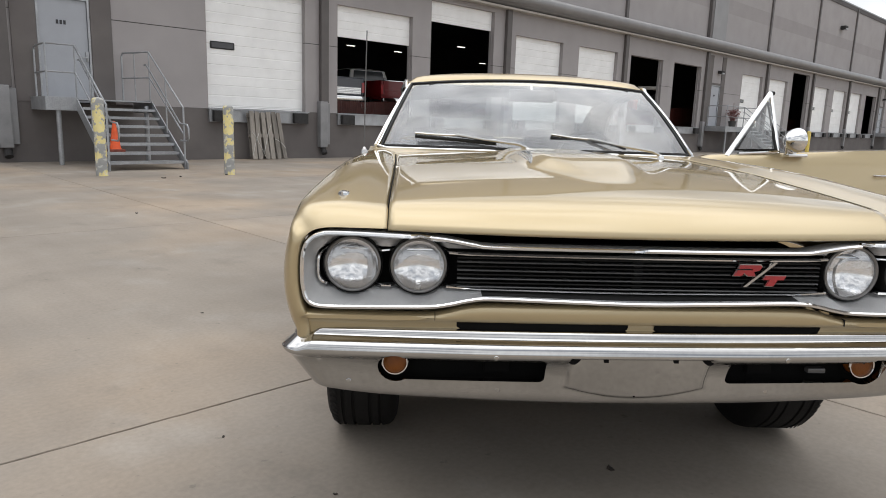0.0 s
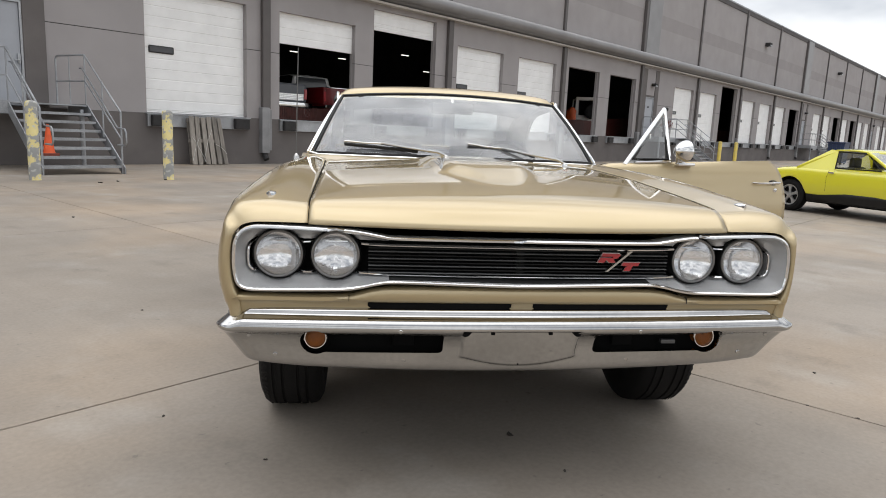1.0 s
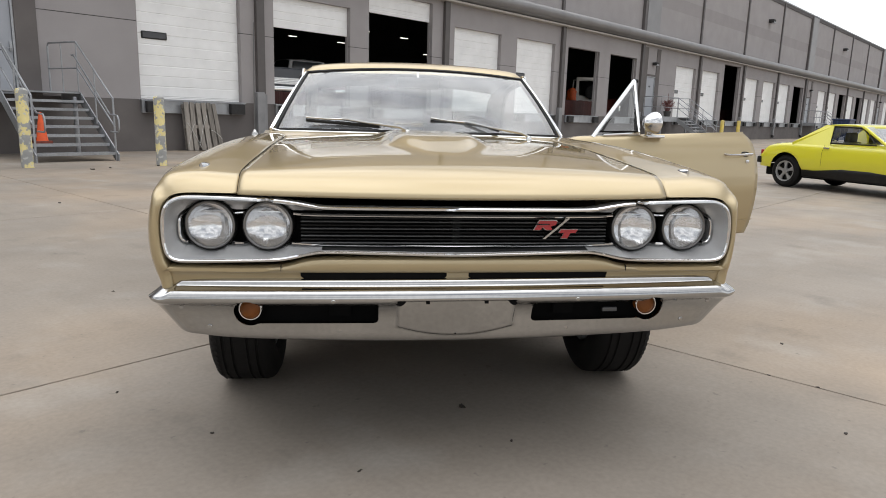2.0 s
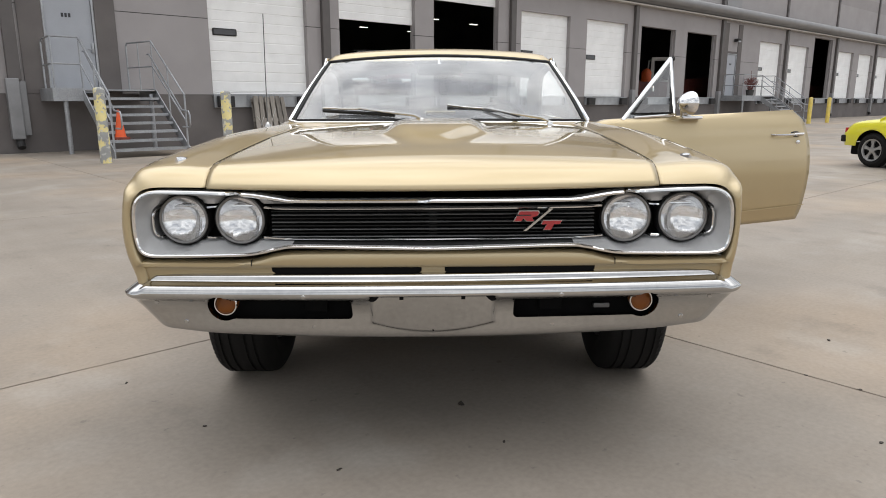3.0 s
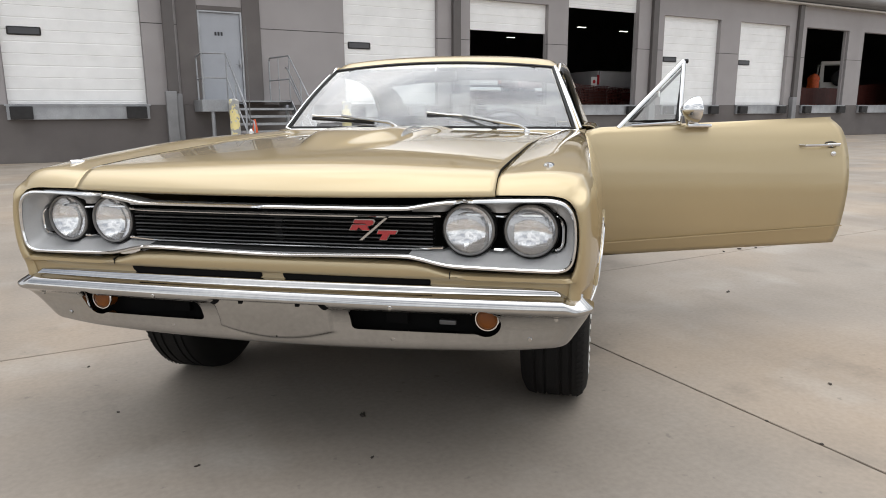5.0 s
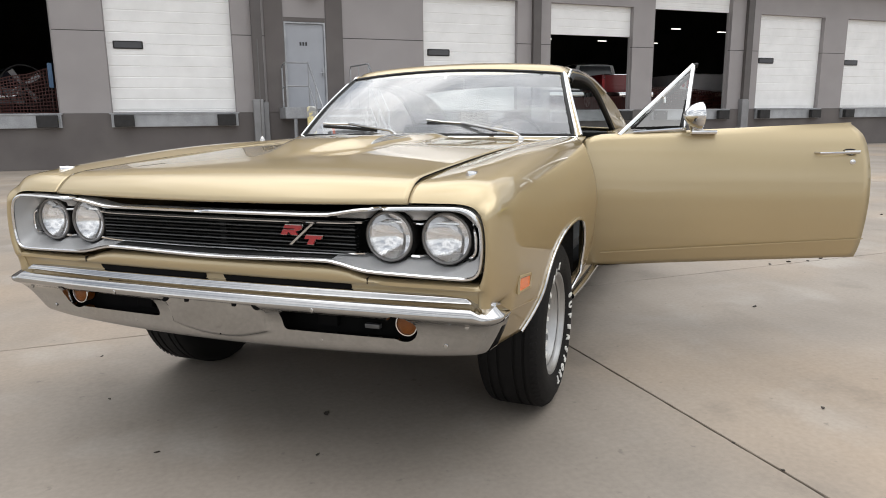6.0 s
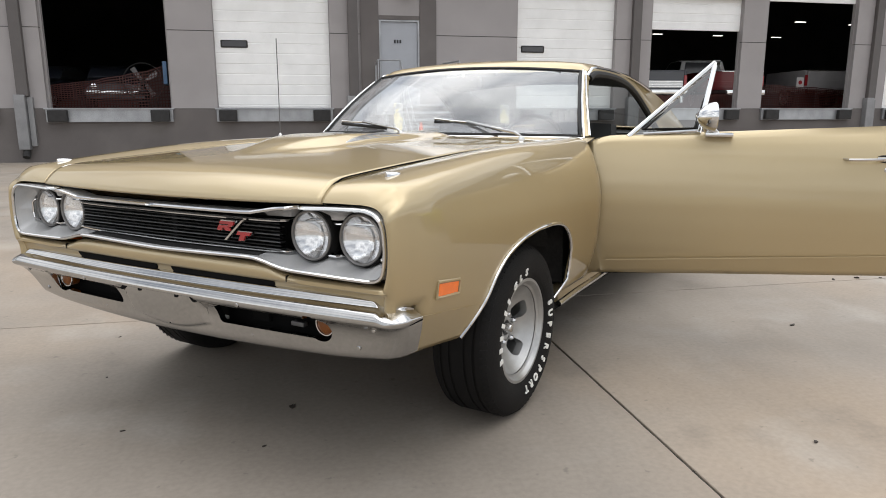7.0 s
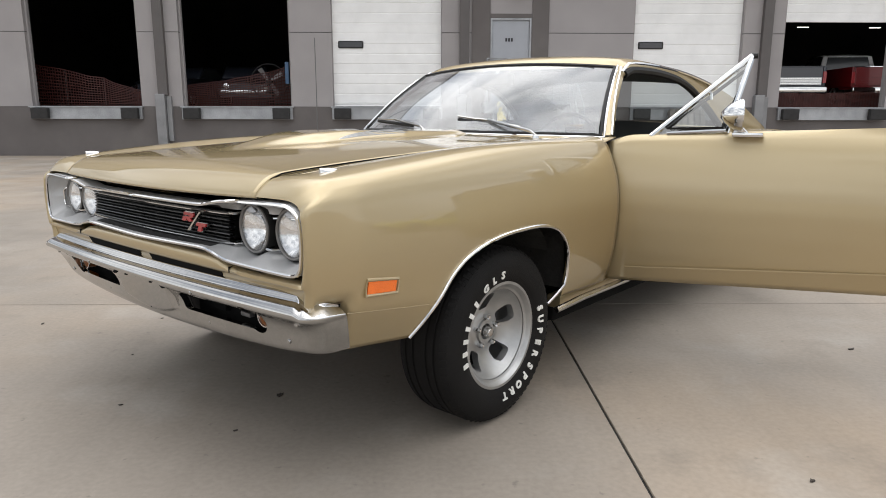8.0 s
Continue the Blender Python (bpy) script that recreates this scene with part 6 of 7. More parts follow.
pallet = thing("wooden_pallet", "weathered grey wooden pallet leaning on the dock wall", "pallet", m=pose(9.28, 17.08, 0, -5, 0, 0))
rr = random.Random(3)
for i, (x, w, lean, top) in enumerate(((0.0, 0.14, -0.045, 1.29), (0.185, 0.125, -0.05, 1.28), (0.40, 0.125, -0.10, 1.27), (0.575, 0.13, -0.11, 1.3), (0.76, 0.125, -0.135, 1.29), (0.96, 0.115, -0.18, 1.27))):
    b = bm_new()
    y = rr.uniform(-0.012, 0.012)
    mid = rr.uniform(-0.012, 0.012)
    prism(b, [(x, rr.uniform(0, 0.015)), (x + w, 0.0), (x + w + lean * 0.5 + mid, 0.65), (x + w + lean, top), (x + 0.01 + lean, top + rr.uniform(-0.02, 0.02)), (x + lean * 0.5 + mid, 0.62)], lambda u, v, w_: (u, w_ + y, v), -0.115, -0.088)
    part("board", b, WOOD, pallet)
    b = bm_new()
    prism(b, [(x, 0.02), (x + 0.1, 0.02), (x + 0.1 + lean, 1.26), (x + lean, 1.26)], lambda u, v, w_: (u, w_, v), 0.0, 0.02)
    part("board", b, WOOD, pallet)
for z in (0.08, 0.6, 1.12):
    b = bm_new()
    box(b, (0.0 - 0.06 * z, -0.085, z), (1.08 - 0.15 * z, 0.0, z + 0.09), 0.004)
    part("stringer", b, WOOD, pallet)
for z0, z1, x0, x1 in ((0.75, 0.08, 0.02, 0.38), (0.1, 0.72, 0.0, 0.22), (0.2, 0.95, 0.35, 0.6), (0.55, 0.3, 0.7, 1.02)):
    b = bm_new()
    tube(b, [(x0 + (x1 - x0) * t, -0.125 - 0.01 * math.sin(9 * t), z0 + (z1 - z0) * t + 0.05 * math.sin(math.pi * t)) for t in (q / 6 for q in range(7))], 0.006, 5)
    part("strap", b, STRAP, pallet, "loose pale plastic strap", smooth=True)

# far blue container
BLUE = material("dark_blue_steel_paint", (0.02, 0.035, 0.09), 0.5, vary=0.15, scale=3, fine=0.08)
bin_ = thing("dumpster", "dark blue steel dumpster with black lid by the docks", "dumpster", m=pose(62.5, 12.6, 0))
b = bm_new()
prism(b, [(-0.5, 0.12), (0.5, 0.12), (0.6, 1.65), (-0.6, 1.65)], lambda u, v, w: (w, u, v), -0.9, 0.9)
part("body", b, BLUE, bin_)
for q in (-0.3, 0.0, 0.3):
    b = bm_new()
    box(b, (-0.96, q - 0.05, 0.15), (-0.902, q + 0.05, 1.6))
    part("rib", b, BLUE, bin_)
b = bm_new()
box(b, (-0.98, -0.66, 1.654), (0.98, 0.66, 1.78), 0.05)
part("lid", b, BLUE, bin_, "blue ridged lid")
for sx in (-0.7, 0.7):
    for sy in (-0.4, 0.4):
        b = bm_new()
        lathe(b, [(-0.05, 0.07), (0.05, 0.07)], (sx, sy, 0.07), "x", 12)
        part("caster", b, BLACK, bin_)

# ---- things inside the warehouse ----
TRUCK_RED = material("dark_red_paint", (0.17, 0.006, 0.008), 0.4, coat=0.3, vary=0.06, scale=2)
TRUCK_DARK = material("dark_blue_paint", (0.03, 0.035, 0.05), 0.35, coat=0.6, vary=0.06, scale=2)
TRUCK_GREY = material("silver_grey_paint", (0.4, 0.385, 0.385), 0.4, coat=0.3, vary=0.1, scale=2)
TAIL_WHITE = material("silver_tailgate", (0.78, 0.78, 0.78), 0.35, vary=0.1, scale=4)
JEEP_WHITE = material("off_white_paint", (0.6, 0.58, 0.54), 0.4, vary=0.08, scale=3)
AUTO_GLASS = material("dim_auto_glass", (0.06, 0.065, 0.07), 0.1)


def plain_wheel(parent, x, y, r, w=0.2, rim=MAG, spokes=5):
    wh = part("wheel", lathe(bm_new(), [(-w / 2, r * 0.62), (-w / 2 - 0.01, r * 0.8), (-w / 2 + 0.02, r * 0.97), (-w / 2 + 0.05, r), (w / 2 - 0.05, r), (w / 2 - 0.02, r * 0.97), (w / 2 + 0.01, r * 0.8), (w / 2, r * 0.62)], (0, 0, 0), "x", 40, cap=False), TYRE, parent, "black tyre", smooth=40)
    wh.matrix_basis = pose(x, y, r)
    sx = 1 if x > 0 else -1
    b = bm_new()
    lathe(b, [(w / 2 - 0.03, r * 0.64), (w / 2 + 0.005, r * 0.64), (w / 2, r * 0.58), (w / 2 - 0.03, r * 0.55)], (0, 0, 0), "x", 40, sx, cap=False)
    rm = part("rim", b, rim, wh, smooth=40)
    b = bm_new()
    lathe(b, [(w / 2 - 0.06, r * 0.57), (w / 2 - 0.06, 0.0001)], (0, 0, 0), "x", 24, sx)
    part("brake", b, BLACK, wh)
    for i in range(spokes):
        a = 2 * math.pi * i / spokes + 0.3
        b = bm_new()
        c, s = math.cos(a), math.sin(a)
        pts = [(r * 0.08, -0.026), (r * 0.34, -0.02), (r * 0.58, -0.045), (r * 0.58, 0.045), (r * 0.34, 0.02), (r * 0.08, 0.026)]
        prism(b, pts, lambda u, v, q: (sx * q, u * c - v * s, u * s + v * c), w / 2 - 0.045, w / 2 - 0.012)
        part("spoke", b, rim, rm)
    b = bm_new()
    lathe(b, [(w / 2 - 0.05, 0.06), (w / 2 - 0.005, 0.055), (w / 2, 0.03), (w / 2, 0.0001)], (0, 0, 0), "x", 20, sx)
    part("hub", b, rim, rm, smooth=40)
    return wh


def pickup(m, paint, label, gate_paint=None, cab_paint=None, name="pickup_truck", cabin=True):
    """A pickup truck; its own axes: y runs forward from the tailgate."""
    d = thing(name, label, "truck" if cabin else "trailer", "trucks in the warehouse", m)
    b = bm_new()
    for lo, hi in (((-0.95, 0.02, 0.62), (-0.86, 2.3, 1.2)), ((0.86, 0.02, 0.62), (0.95, 2.3, 1.2)), ((-0.9, 0.04, 0.55), (0.9, 2.3, 0.68)), ((-0.9, 2.2, 0.6), (0.9, 2.3, 1.2))):
        box(b, lo, hi, 0.03)
    part("bed", b, paint, d, smooth=50)
    b = bm_new()
    box(b, (-0.85, 0.0, 0.68), (0.85, 0.06, 1.18), 0.02)
    gate = part("tailgate", b, gate_paint or TRUCK_DARK, d)
    b = bm_new()
    box(b, (-0.82, -0.012, 0.66), (0.82, 0.01, 0.88), 0.01)
    part("tailgate_panel", b, paint if gate_paint else TAIL_WHITE, gate, "" if gate_paint else "bright ribbed tailgate panel")
    for q in (0.69, 0.74, 0.79, 0.84):
        b = bm_new()
        box(b, (-0.8, -0.02, q), (0.8, -0.0115, q + 0.02), 0.003)
        part("tailgate_rib", b, CHROME if not gate_paint else paint, gate)
    b = bm_new()
    box(b, (-0.95, -0.14, 0.43), (0.95, -0.02, 0.6), 0.03)
    part("rear_bumper", b, CHROME, d, "chrome rear bumper", smooth=50)
    b = bm_new()
    box(b, (-0.93, -0.008, 1.182), (0.93, 0.07, 1.205), 0.005)
    part("tailgate_trim", b, CHROME if gate_paint else paint, gate)
    for sx in (-1, 1):
        b = bm_new()
        box(b, (sx * 0.905 - 0.05, -0.005, 0.72), (sx * 0.905 + 0.05, 0.03, 1.05), 0.01)
        part("tail_lamp", b, RED, d, "red tail lamp")
        for y in ((1.15, 4.2) if cabin else (1.15,)):
            plain_wheel(d, sx * 0.82, y, 0.38)
    if not cabin:
        return d
    b = bm_new()
    sec = [(2.35, 1.2), (2.45, 1.68), (2.75, 1.73), (3.45, 1.71), (3.95, 1.22)]
    rows = [[(u * (0.88 - 0.18 * max(0.0, (z - 1.25) / 0.6)), y, z + (0.03 * (1 - u * u) if z > 1.7 else 0)) for u in (-1, -0.93, -0.5, 0, 0.5, 0.93, 1)] for y, z in sec]
    grid(b, rows)
    cab = part("cab", b, cab_paint or paint, d, smooth=50, thick=0.03)
    for sx in (-1, 1):
        b = bm_new()
        prism(b, [(2.42, 1.2), (2.5, 1.66), (2.75, 1.7), (3.42, 1.68), (3.9, 1.22)], lambda u, v, w: (sx * (0.87 - 0.17 * (v - 1.25) / 0.6 + w), u, v), -0.01, 0.01)
        part("side_glass", b, AUTO_GLASS, cab)
    b = bm_new()
    prism(b, [(-0.7, 1.25), (0.7, 1.25), (0.62, 1.65), (-0.62, 1.65)], lambda u, v, w: (u, 2.345 + (v - 1.2) * 0.2 + w, v), -0.02, 0.0)
    part("rear_glass", b, AUTO_GLASS, cab)
    b = bm_new()
    box(b, (-0.95, 2.33, 0.5), (0.95, 4.95, 1.2), 0.08)
    box(b, (-0.93, 3.9, 1.1), (0.93, 4.9, 1.24), 0.06)
    part("front_body", b, paint, d, smooth=50)
    return d


pickup(pose(13.42, 18.82, DOCK, 0, 0, -4), TRUCK_DARK, "dark blue flat trailer with bright ribbed tailgate behind netting", name="flat_trailer", cabin=False)
pickup(pose(16.15, 18.8, DOCK, 0, 0, -6), TRUCK_RED, "red pickup truck with pale cab inside the warehouse", gate_paint=TRUCK_RED, cab_paint=TAIL_WHITE)
pickup(pose(20.33, 19.55, DOCK, 0, 0, -4) @ Matrix.Diagonal((1, 1, 1.1, 1)), TRUCK_GREY, "silver-grey flat trailer behind netting and a sign", gate_paint=TRUCK_GREY, name="flat_trailer", cabin=False)


def coupe(m, paint, label):
    """An old closed car, seen dimly; its axes: y runs rearward from the nose."""
    d = thing("parked_car", label, "car", "cars in the warehouse", m)
    b = bm_new()
    rows = []
    for i in range(25):
        y = 4.8 * i / 24
        top = float(smooth_keys([(0.0, 0.72), (0.3, 0.86), (1.5, 0.98), (3.6, 1.0), (4.6, 0.92), (4.8, 0.75)], y)[0])
        w = float(smooth_keys([(0.0, 0.8), (0.6, 0.9), (2.4, 0.93), (4.2, 0.9), (4.8, 0.78)], y)[0])
        rows.append([(-w * 0.93, y, 0.32), (-w, y, 0.6), (-w * 0.97, y, top - 0.1), (-w * 0.8, y, top), (0, y, top + 0.03), (w * 0.8, y, top), (w * 0.97, y, top - 0.1), (w, y, 0.6), (w * 0.93, y, 0.32)])
    vs = grid(b, rows)
    b.faces.new(vs[0])
    b.faces.new(vs[-1])
    part("body", b, paint, d, smooth=50)
    b = bm_new()
    sec = [(1.6, 0.98), (2.2, 1.38), (2.6, 1.42), (3.2, 1.38), (3.9, 1.0)]
    grid(b, [[(u * (0.8 - 0.15 * max(0, (z - 0.98) / 0.44)), y, z) for u in (-1, -0.9, 0, 0.9, 1)] for y, z in sec])
    part("roof", b, paint, d, smooth=50, thick=0.02)
    for sx in (-1, 1):
        b = bm_new()
        prism(b, [(1.7, 1.0), (2.25, 1.35), (3.15, 1.35), (3.75, 1.0)], lambda u, v, w: (sx * (0.8 - 0.14 * (v - 1.0) / 0.4 + w), u, v), -0.02, 0.0)
        part("side_glass", b, AUTO_GLASS, d)
        for y in (0.85, 3.7):
            plain_wheel(d, sx * 0.78, y, 0.32)
        b = bm_new()
        lathe(b, [(0.04, 0.09), (-0.02, 0.085), (-0.03, 0.0001)], (sx * 0.6, 0.0, 0.66), "y", 18)
        part("headlight", b, REFLECTOR, d, "round headlight", smooth=True)
    b = bm_new()
    box(b, (-0.88, -0.1, 0.42), (0.88, 0.02, 0.54), 0.03)
    part("front_bumper", b, CHROME, d, "chrome bumper", smooth=50)
    return d


coupe(pose(-3.1, 20.6, DOCK, 0, 0, 14), TRUCK_DARK, "dark old coupe nose towards the dock opening")
coupe(pose(-6.2, 21.0, DOCK, 0, 0, -8), TRUCK_DARK, "dark old coupe behind orange netting")
coupe(pose(31.0, 24.0, DOCK, 0, 0, 30), TRUCK_RED, "dark red old coupe in the warehouse")

fan = thing("drum_fan", "large floor fan with four pale blades inside the warehouse", "fan", m=pose(-2.1, 19.5, DOCK, 0, 0, 12))
b = bm_new()
tube(b, [(0.52 * math.cos(a), 0.0, 0.75 + 0.52 * math.sin(a)) for a in (2 * math.pi * j / 36 for j in range(36))], 0.02, 6, closed=True)
part("ring", b, RUBBER, fan, smooth=True)
for i in range(4):
    a = math.pi / 2 * i + 0.65
    c, s = math.cos(a), math.sin(a)
    b = bm_new()
    prism(b, [(0.08, -0.04), (0.45, -0.09), (0.47, 0.05), (0.08, 0.04)], lambda u, v, w: (u * c - v * s, w + 0.3 * v, 0.75 + u * s + v * c), -0.004, 0.004)
    part("blade", b, GUTTER, fan, "pale fan blade")
b = bm_new()
lathe(b, [(-0.06, 0.0001), (-0.05, 0.07), (0.08, 0.09), (0.1, 0.0001)], (0, 0, 0.75), "y", 18)
part("motor", b, RUBBER, fan, smooth=50)
for q in (-1, 1):
    b = bm_new()
    tube(b, [(q * 0.35, 0.25, 0.02), (q * 0.35, 0, 0.02), (q * 0.3, 0, 0.32)], 0.02, 6)
    part("stand_leg", b, RUBBER, fan)
    b = bm_new()
    tube(b, [(q * 0.35, 0, 0.02), (q * 0.35, -0.25, 0.02)], 0.02, 6)
    part("stand_foot", b, RUBBER, fan)


jeep = thing("jeep", "off-white open off-road car with spare wheel on its back", "car", m=pose(34.41, 19.5, DOCK, 0, 0, -50))
b = bm_new()
box(b, (-0.72, 0.0, 0.6), (0.72, 3.2, 1.12), 0.05)
box(b, (-0.8, 1.0, 0.55), (0.8, 1.9, 1.05), 0.05)
part("tub", b, JEEP_WHITE, jeep, smooth=50)
for x in (-0.66, 0.66):
    b = bm_new()
    prism(b, [(x - 0.1, 1.1), (x + 0.1, 1.1), (x + 0.07, 2.08), (x - 0.07, 2.08)], lambda u, v, w: (u, w, v), 0.02, 0.14)
    part("rear_post", b, JEEP_WHITE, jeep)
    b = bm_new()
    tube(b, [(x, 0.12, 2.03), (x, 1.55, 2.04), (x, 1.9, 1.1)], 0.04, 8)
    part("side_bar", b, JEEP_WHITE, jeep, smooth=True)
b = bm_new()
box(b, (-0.74, 0.01, 1.96), (0.74, 0.15, 2.12), 0.03)
part("rear_header", b, JEEP_WHITE, jeep, smooth=50)
b = bm_new()
tube(b, [(-0.66, 1.55, 2.04), (0.66, 1.55, 2.04)], 0.04, 8)
part("windshield_header", b, JEEP_WHITE, jeep, smooth=True)
b = bm_new()
lathe(b, [(-0.24, 0.2), (-0.26, 0.31), (-0.22, 0.38), (-0.07, 0.38), (-0.02, 0.31), (-0.02, 0.0001)], (0.12, 0, 1.3), "y", 28)
spare = part("spare_wheel", b, TYRE, jeep, "black spare wheel", smooth=50)
b = bm_new()
lathe(b, [(-0.2, 0.0001), (-0.21, 0.08), (-0.2, 0.19), (-0.22, 0.2), (-0.22, 0.21)], (0.12, 0, 1.3), "y", 20)
part("rim", b, JEEP_WHITE, spare, smooth=50)
for x in (-0.7, 0.7):
    for y in (0.6, 2.6):
        plain_wheel(jeep, x, y, 0.42, 0.24)

NET_BRIGHT = material("bright_orange_plastic", (0.6, 0.1, 0.02), 0.6, vary=0.35, scale=14, bump=0.5, bump_scale=40)
b = bm_new()
rr = random.Random(21)
rows = []
for q, r in ((0.0, 0.27), (0.3, 0.25), (0.7, 0.27), (1.1, 0.25), (1.32, 0.27), (1.42, 0.2), (1.45, 0.05)):
    rows.append([((r * (1 + 0.16 * math.sin(3 * a + 2 * q)) + rr.uniform(-0.012, 0.012)) * math.cos(a), r * math.sin(a), q + (0.05 * math.sin(2 * a) if q > 1.2 else 0)) for a in (2 * math.pi * j / 28 for j in range(28))])
grid(b, rows, close_v=True)
roll = part("netting_roll", b, NET_BRIGHT, None, smooth=True)
roll.matrix_basis = pose(32.75, 19.6, DOCK)
tagged(roll, "upright rumpled roll of bright orange plastic netting", "netting roll")

BLUE_BOX = material("blue_plastic_box", (0.05, 0.11, 0.2), 0.45, vary=0.1, scale=6)
ctl = thing("control_box", "small blue plastic control box on the door jamb", "control box", m=pose(-1.17, 17.75, 1.95))
b = bm_new()
box(b, (-0.05, -0.1, 0.0), (0.05, 0.1, 0.58), 0.012)
part("housing", b, BLUE_BOX, ctl, smooth=50)
b = bm_new()
tube(b, [(0.0, 0.0, -0.04), (0.0, 0.0, 0.0)], 0.02, 8)
part("cable_gland", b, RUBBER, ctl)

SIGN = material("white_sign", (0.6, 0.58, 0.56), 0.5, vary=0.05)
sign = thing("warning_sign", "small white sign with a red spot on the netting", "sign", m=pose(18.9, 19.25, DOCK))
b = bm_new()
box(b, (-0.14, -0.006, 0.7), (0.14, 0.006, 1.05), 0.003)
part("panel", b, SIGN, sign)
b = bm_new()
lathe(b, [(-0.008, 0.0001), (-0.008, 0.07), (0.0, 0.07)], (0, 0, 0.88), "y", 20)
part("red_spot", b, RED, sign)
b = bm_new()
tube(b, [(0, 0.02, 0), (0, 0.02, 1.0)], 0.015, 6)
part("stake", b, PIPE, sign)


def netting(y, tops, weave, seed):
    """A strip of open plastic netting hung between stakes; tops gives x and height of its upper edge."""
    x0, x1 = tops[0][0], tops[-1][0]
    d = thing("safety_netting", "sagging orange plastic safety netting on stakes", "netting", "safety netting", pose(x0, y, DOCK))
    rr = random.Random(seed)
    ph = rr.uniform(0, 6)

    def top(x):
        for (a, za), (c, zc) in zip(tops, tops[1:]):
            if x + x0 <= c + 1e-6:
                f = (x + x0 - a) / (c - a)
                return za * (1 - f) + zc * f - DOCK - 0.03 * math.sin(math.pi * f) + 0.012 * math.sin(9 * x + ph)
        return tops[-1][1] - DOCK

    def fold(x):
        return 0.04 * math.sin(x * 2.1 + ph) + 0.015 * math.sin(x * 7.3)

    b = bm_new()
    xs = [0.075 * i for i in range(int((x1 - x0) / 0.075))]
    for x in xs:
        v = [b.verts.new(p) for p in ((x, fold(x), 0.03), (x + weave, fold(x), 0.03), (x + weave, fold(x), top(x + weave)), (x, fold(x), top(x)))]
        b.faces.new(v)
    for j in range(13):
        f = j / 12
        pts = xs[::3] + [xs[-1]]
        lo = [b.verts.new((x, fold(x) - 0.003, 0.03 + (top(x) - 0.06) * f)) for x in pts]
        hi = [b.verts.new((x, fold(x) - 0.003, 0.035 + weave + (top(x) - 0.06) * f)) for x in pts]
        for i in range(len(pts) - 1):
            b.faces.new([lo[i], lo[i + 1], hi[i + 1], hi[i]])
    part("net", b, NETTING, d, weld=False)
    for x, _ in tops:
        b = bm_new()
        tube(b, [(x - x0, 0.07, 0), (x - x0, 0.07, top(x - x0) - 0.02)], 0.014, 6)
        part("stake", b, PIPE, d)
    return d


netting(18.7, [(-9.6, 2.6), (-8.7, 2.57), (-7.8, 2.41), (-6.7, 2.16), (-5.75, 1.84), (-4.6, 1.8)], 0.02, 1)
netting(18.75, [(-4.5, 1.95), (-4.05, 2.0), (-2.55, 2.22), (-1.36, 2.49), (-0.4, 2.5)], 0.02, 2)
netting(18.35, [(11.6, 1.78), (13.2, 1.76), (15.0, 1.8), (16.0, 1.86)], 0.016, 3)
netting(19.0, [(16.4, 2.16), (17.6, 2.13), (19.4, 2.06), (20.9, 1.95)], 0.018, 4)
netting(18.8, [(28.4, 2.1), (30.4, 2.12), (32.4, 2.11), (34.6, 2.16)], 0.055, 5)
netting(18.85, [(34.8, 2.3), (36.2, 2.33), (37.4, 2.42), (39.0, 2.5)], 0.055, 6)
netting(18.9, [(47.5, 2.2), (52.0, 2.24), (57.0, 2.15), (61.0, 2.25), (66.0, 2.2)], 0.055, 7)

for x, y, z in ((23.9, 38.4, 6.0), (28.1, 38.5, 6.0), (32.4, 38.7, 6.0), (42.1, 39.5, 6.0), (28.7, 31.9, 6.0), (32.5, 32.4, 6.0)):
    d = thing("strip_light", "lit white strip light hanging in the dark warehouse", "lamp", "warehouse strip lights", pose(x, y, z))
    b = bm_new()
    box(b, (-0.32, -0.09, 0.03), (0.32, 0.09, 0.08), 0.012)
    part("housing", b, PIPE, d)
    b = bm_new()
    box(b, (-0.3, -0.07, 0.0), (0.3, 0.07, 0.028), 0.006)
    part("tube", b, GLOW, d, "glowing tube")
    b = bm_new()
    tube(b, [(0, 0, 0.09), (0, 0, ROOF - 0.3 - z)], 0.008, 5)
    part("drop_rod", b, PIPE, d)

# ---- yellow targa sports car; its axes: x to its left, y rearward from the nose ----
YPAINT = material("yellow_paint", (0.68, 0.63, 0.02), 0.35, coat=1.0, vary=0.03, scale=2, fine=0.02, fine_scale=400)
yc = thing("yellow_sports_car", "bright yellow two-seat targa sports car with alloy wheels", "car", m=pose(13.6, -0.02, 0, 0, 0, -23.5))
ARF, ARR, GH = 0.80, 3.35, 0.24


def y_arch(y):
    for c, r in ((ARF, 0.35), (ARR, 0.35)):
        dd = abs(y - c)
        if dd < r:
            return 0.30 + math.sqrt(r * r - dd * dd) * 1.02
    return 0.36


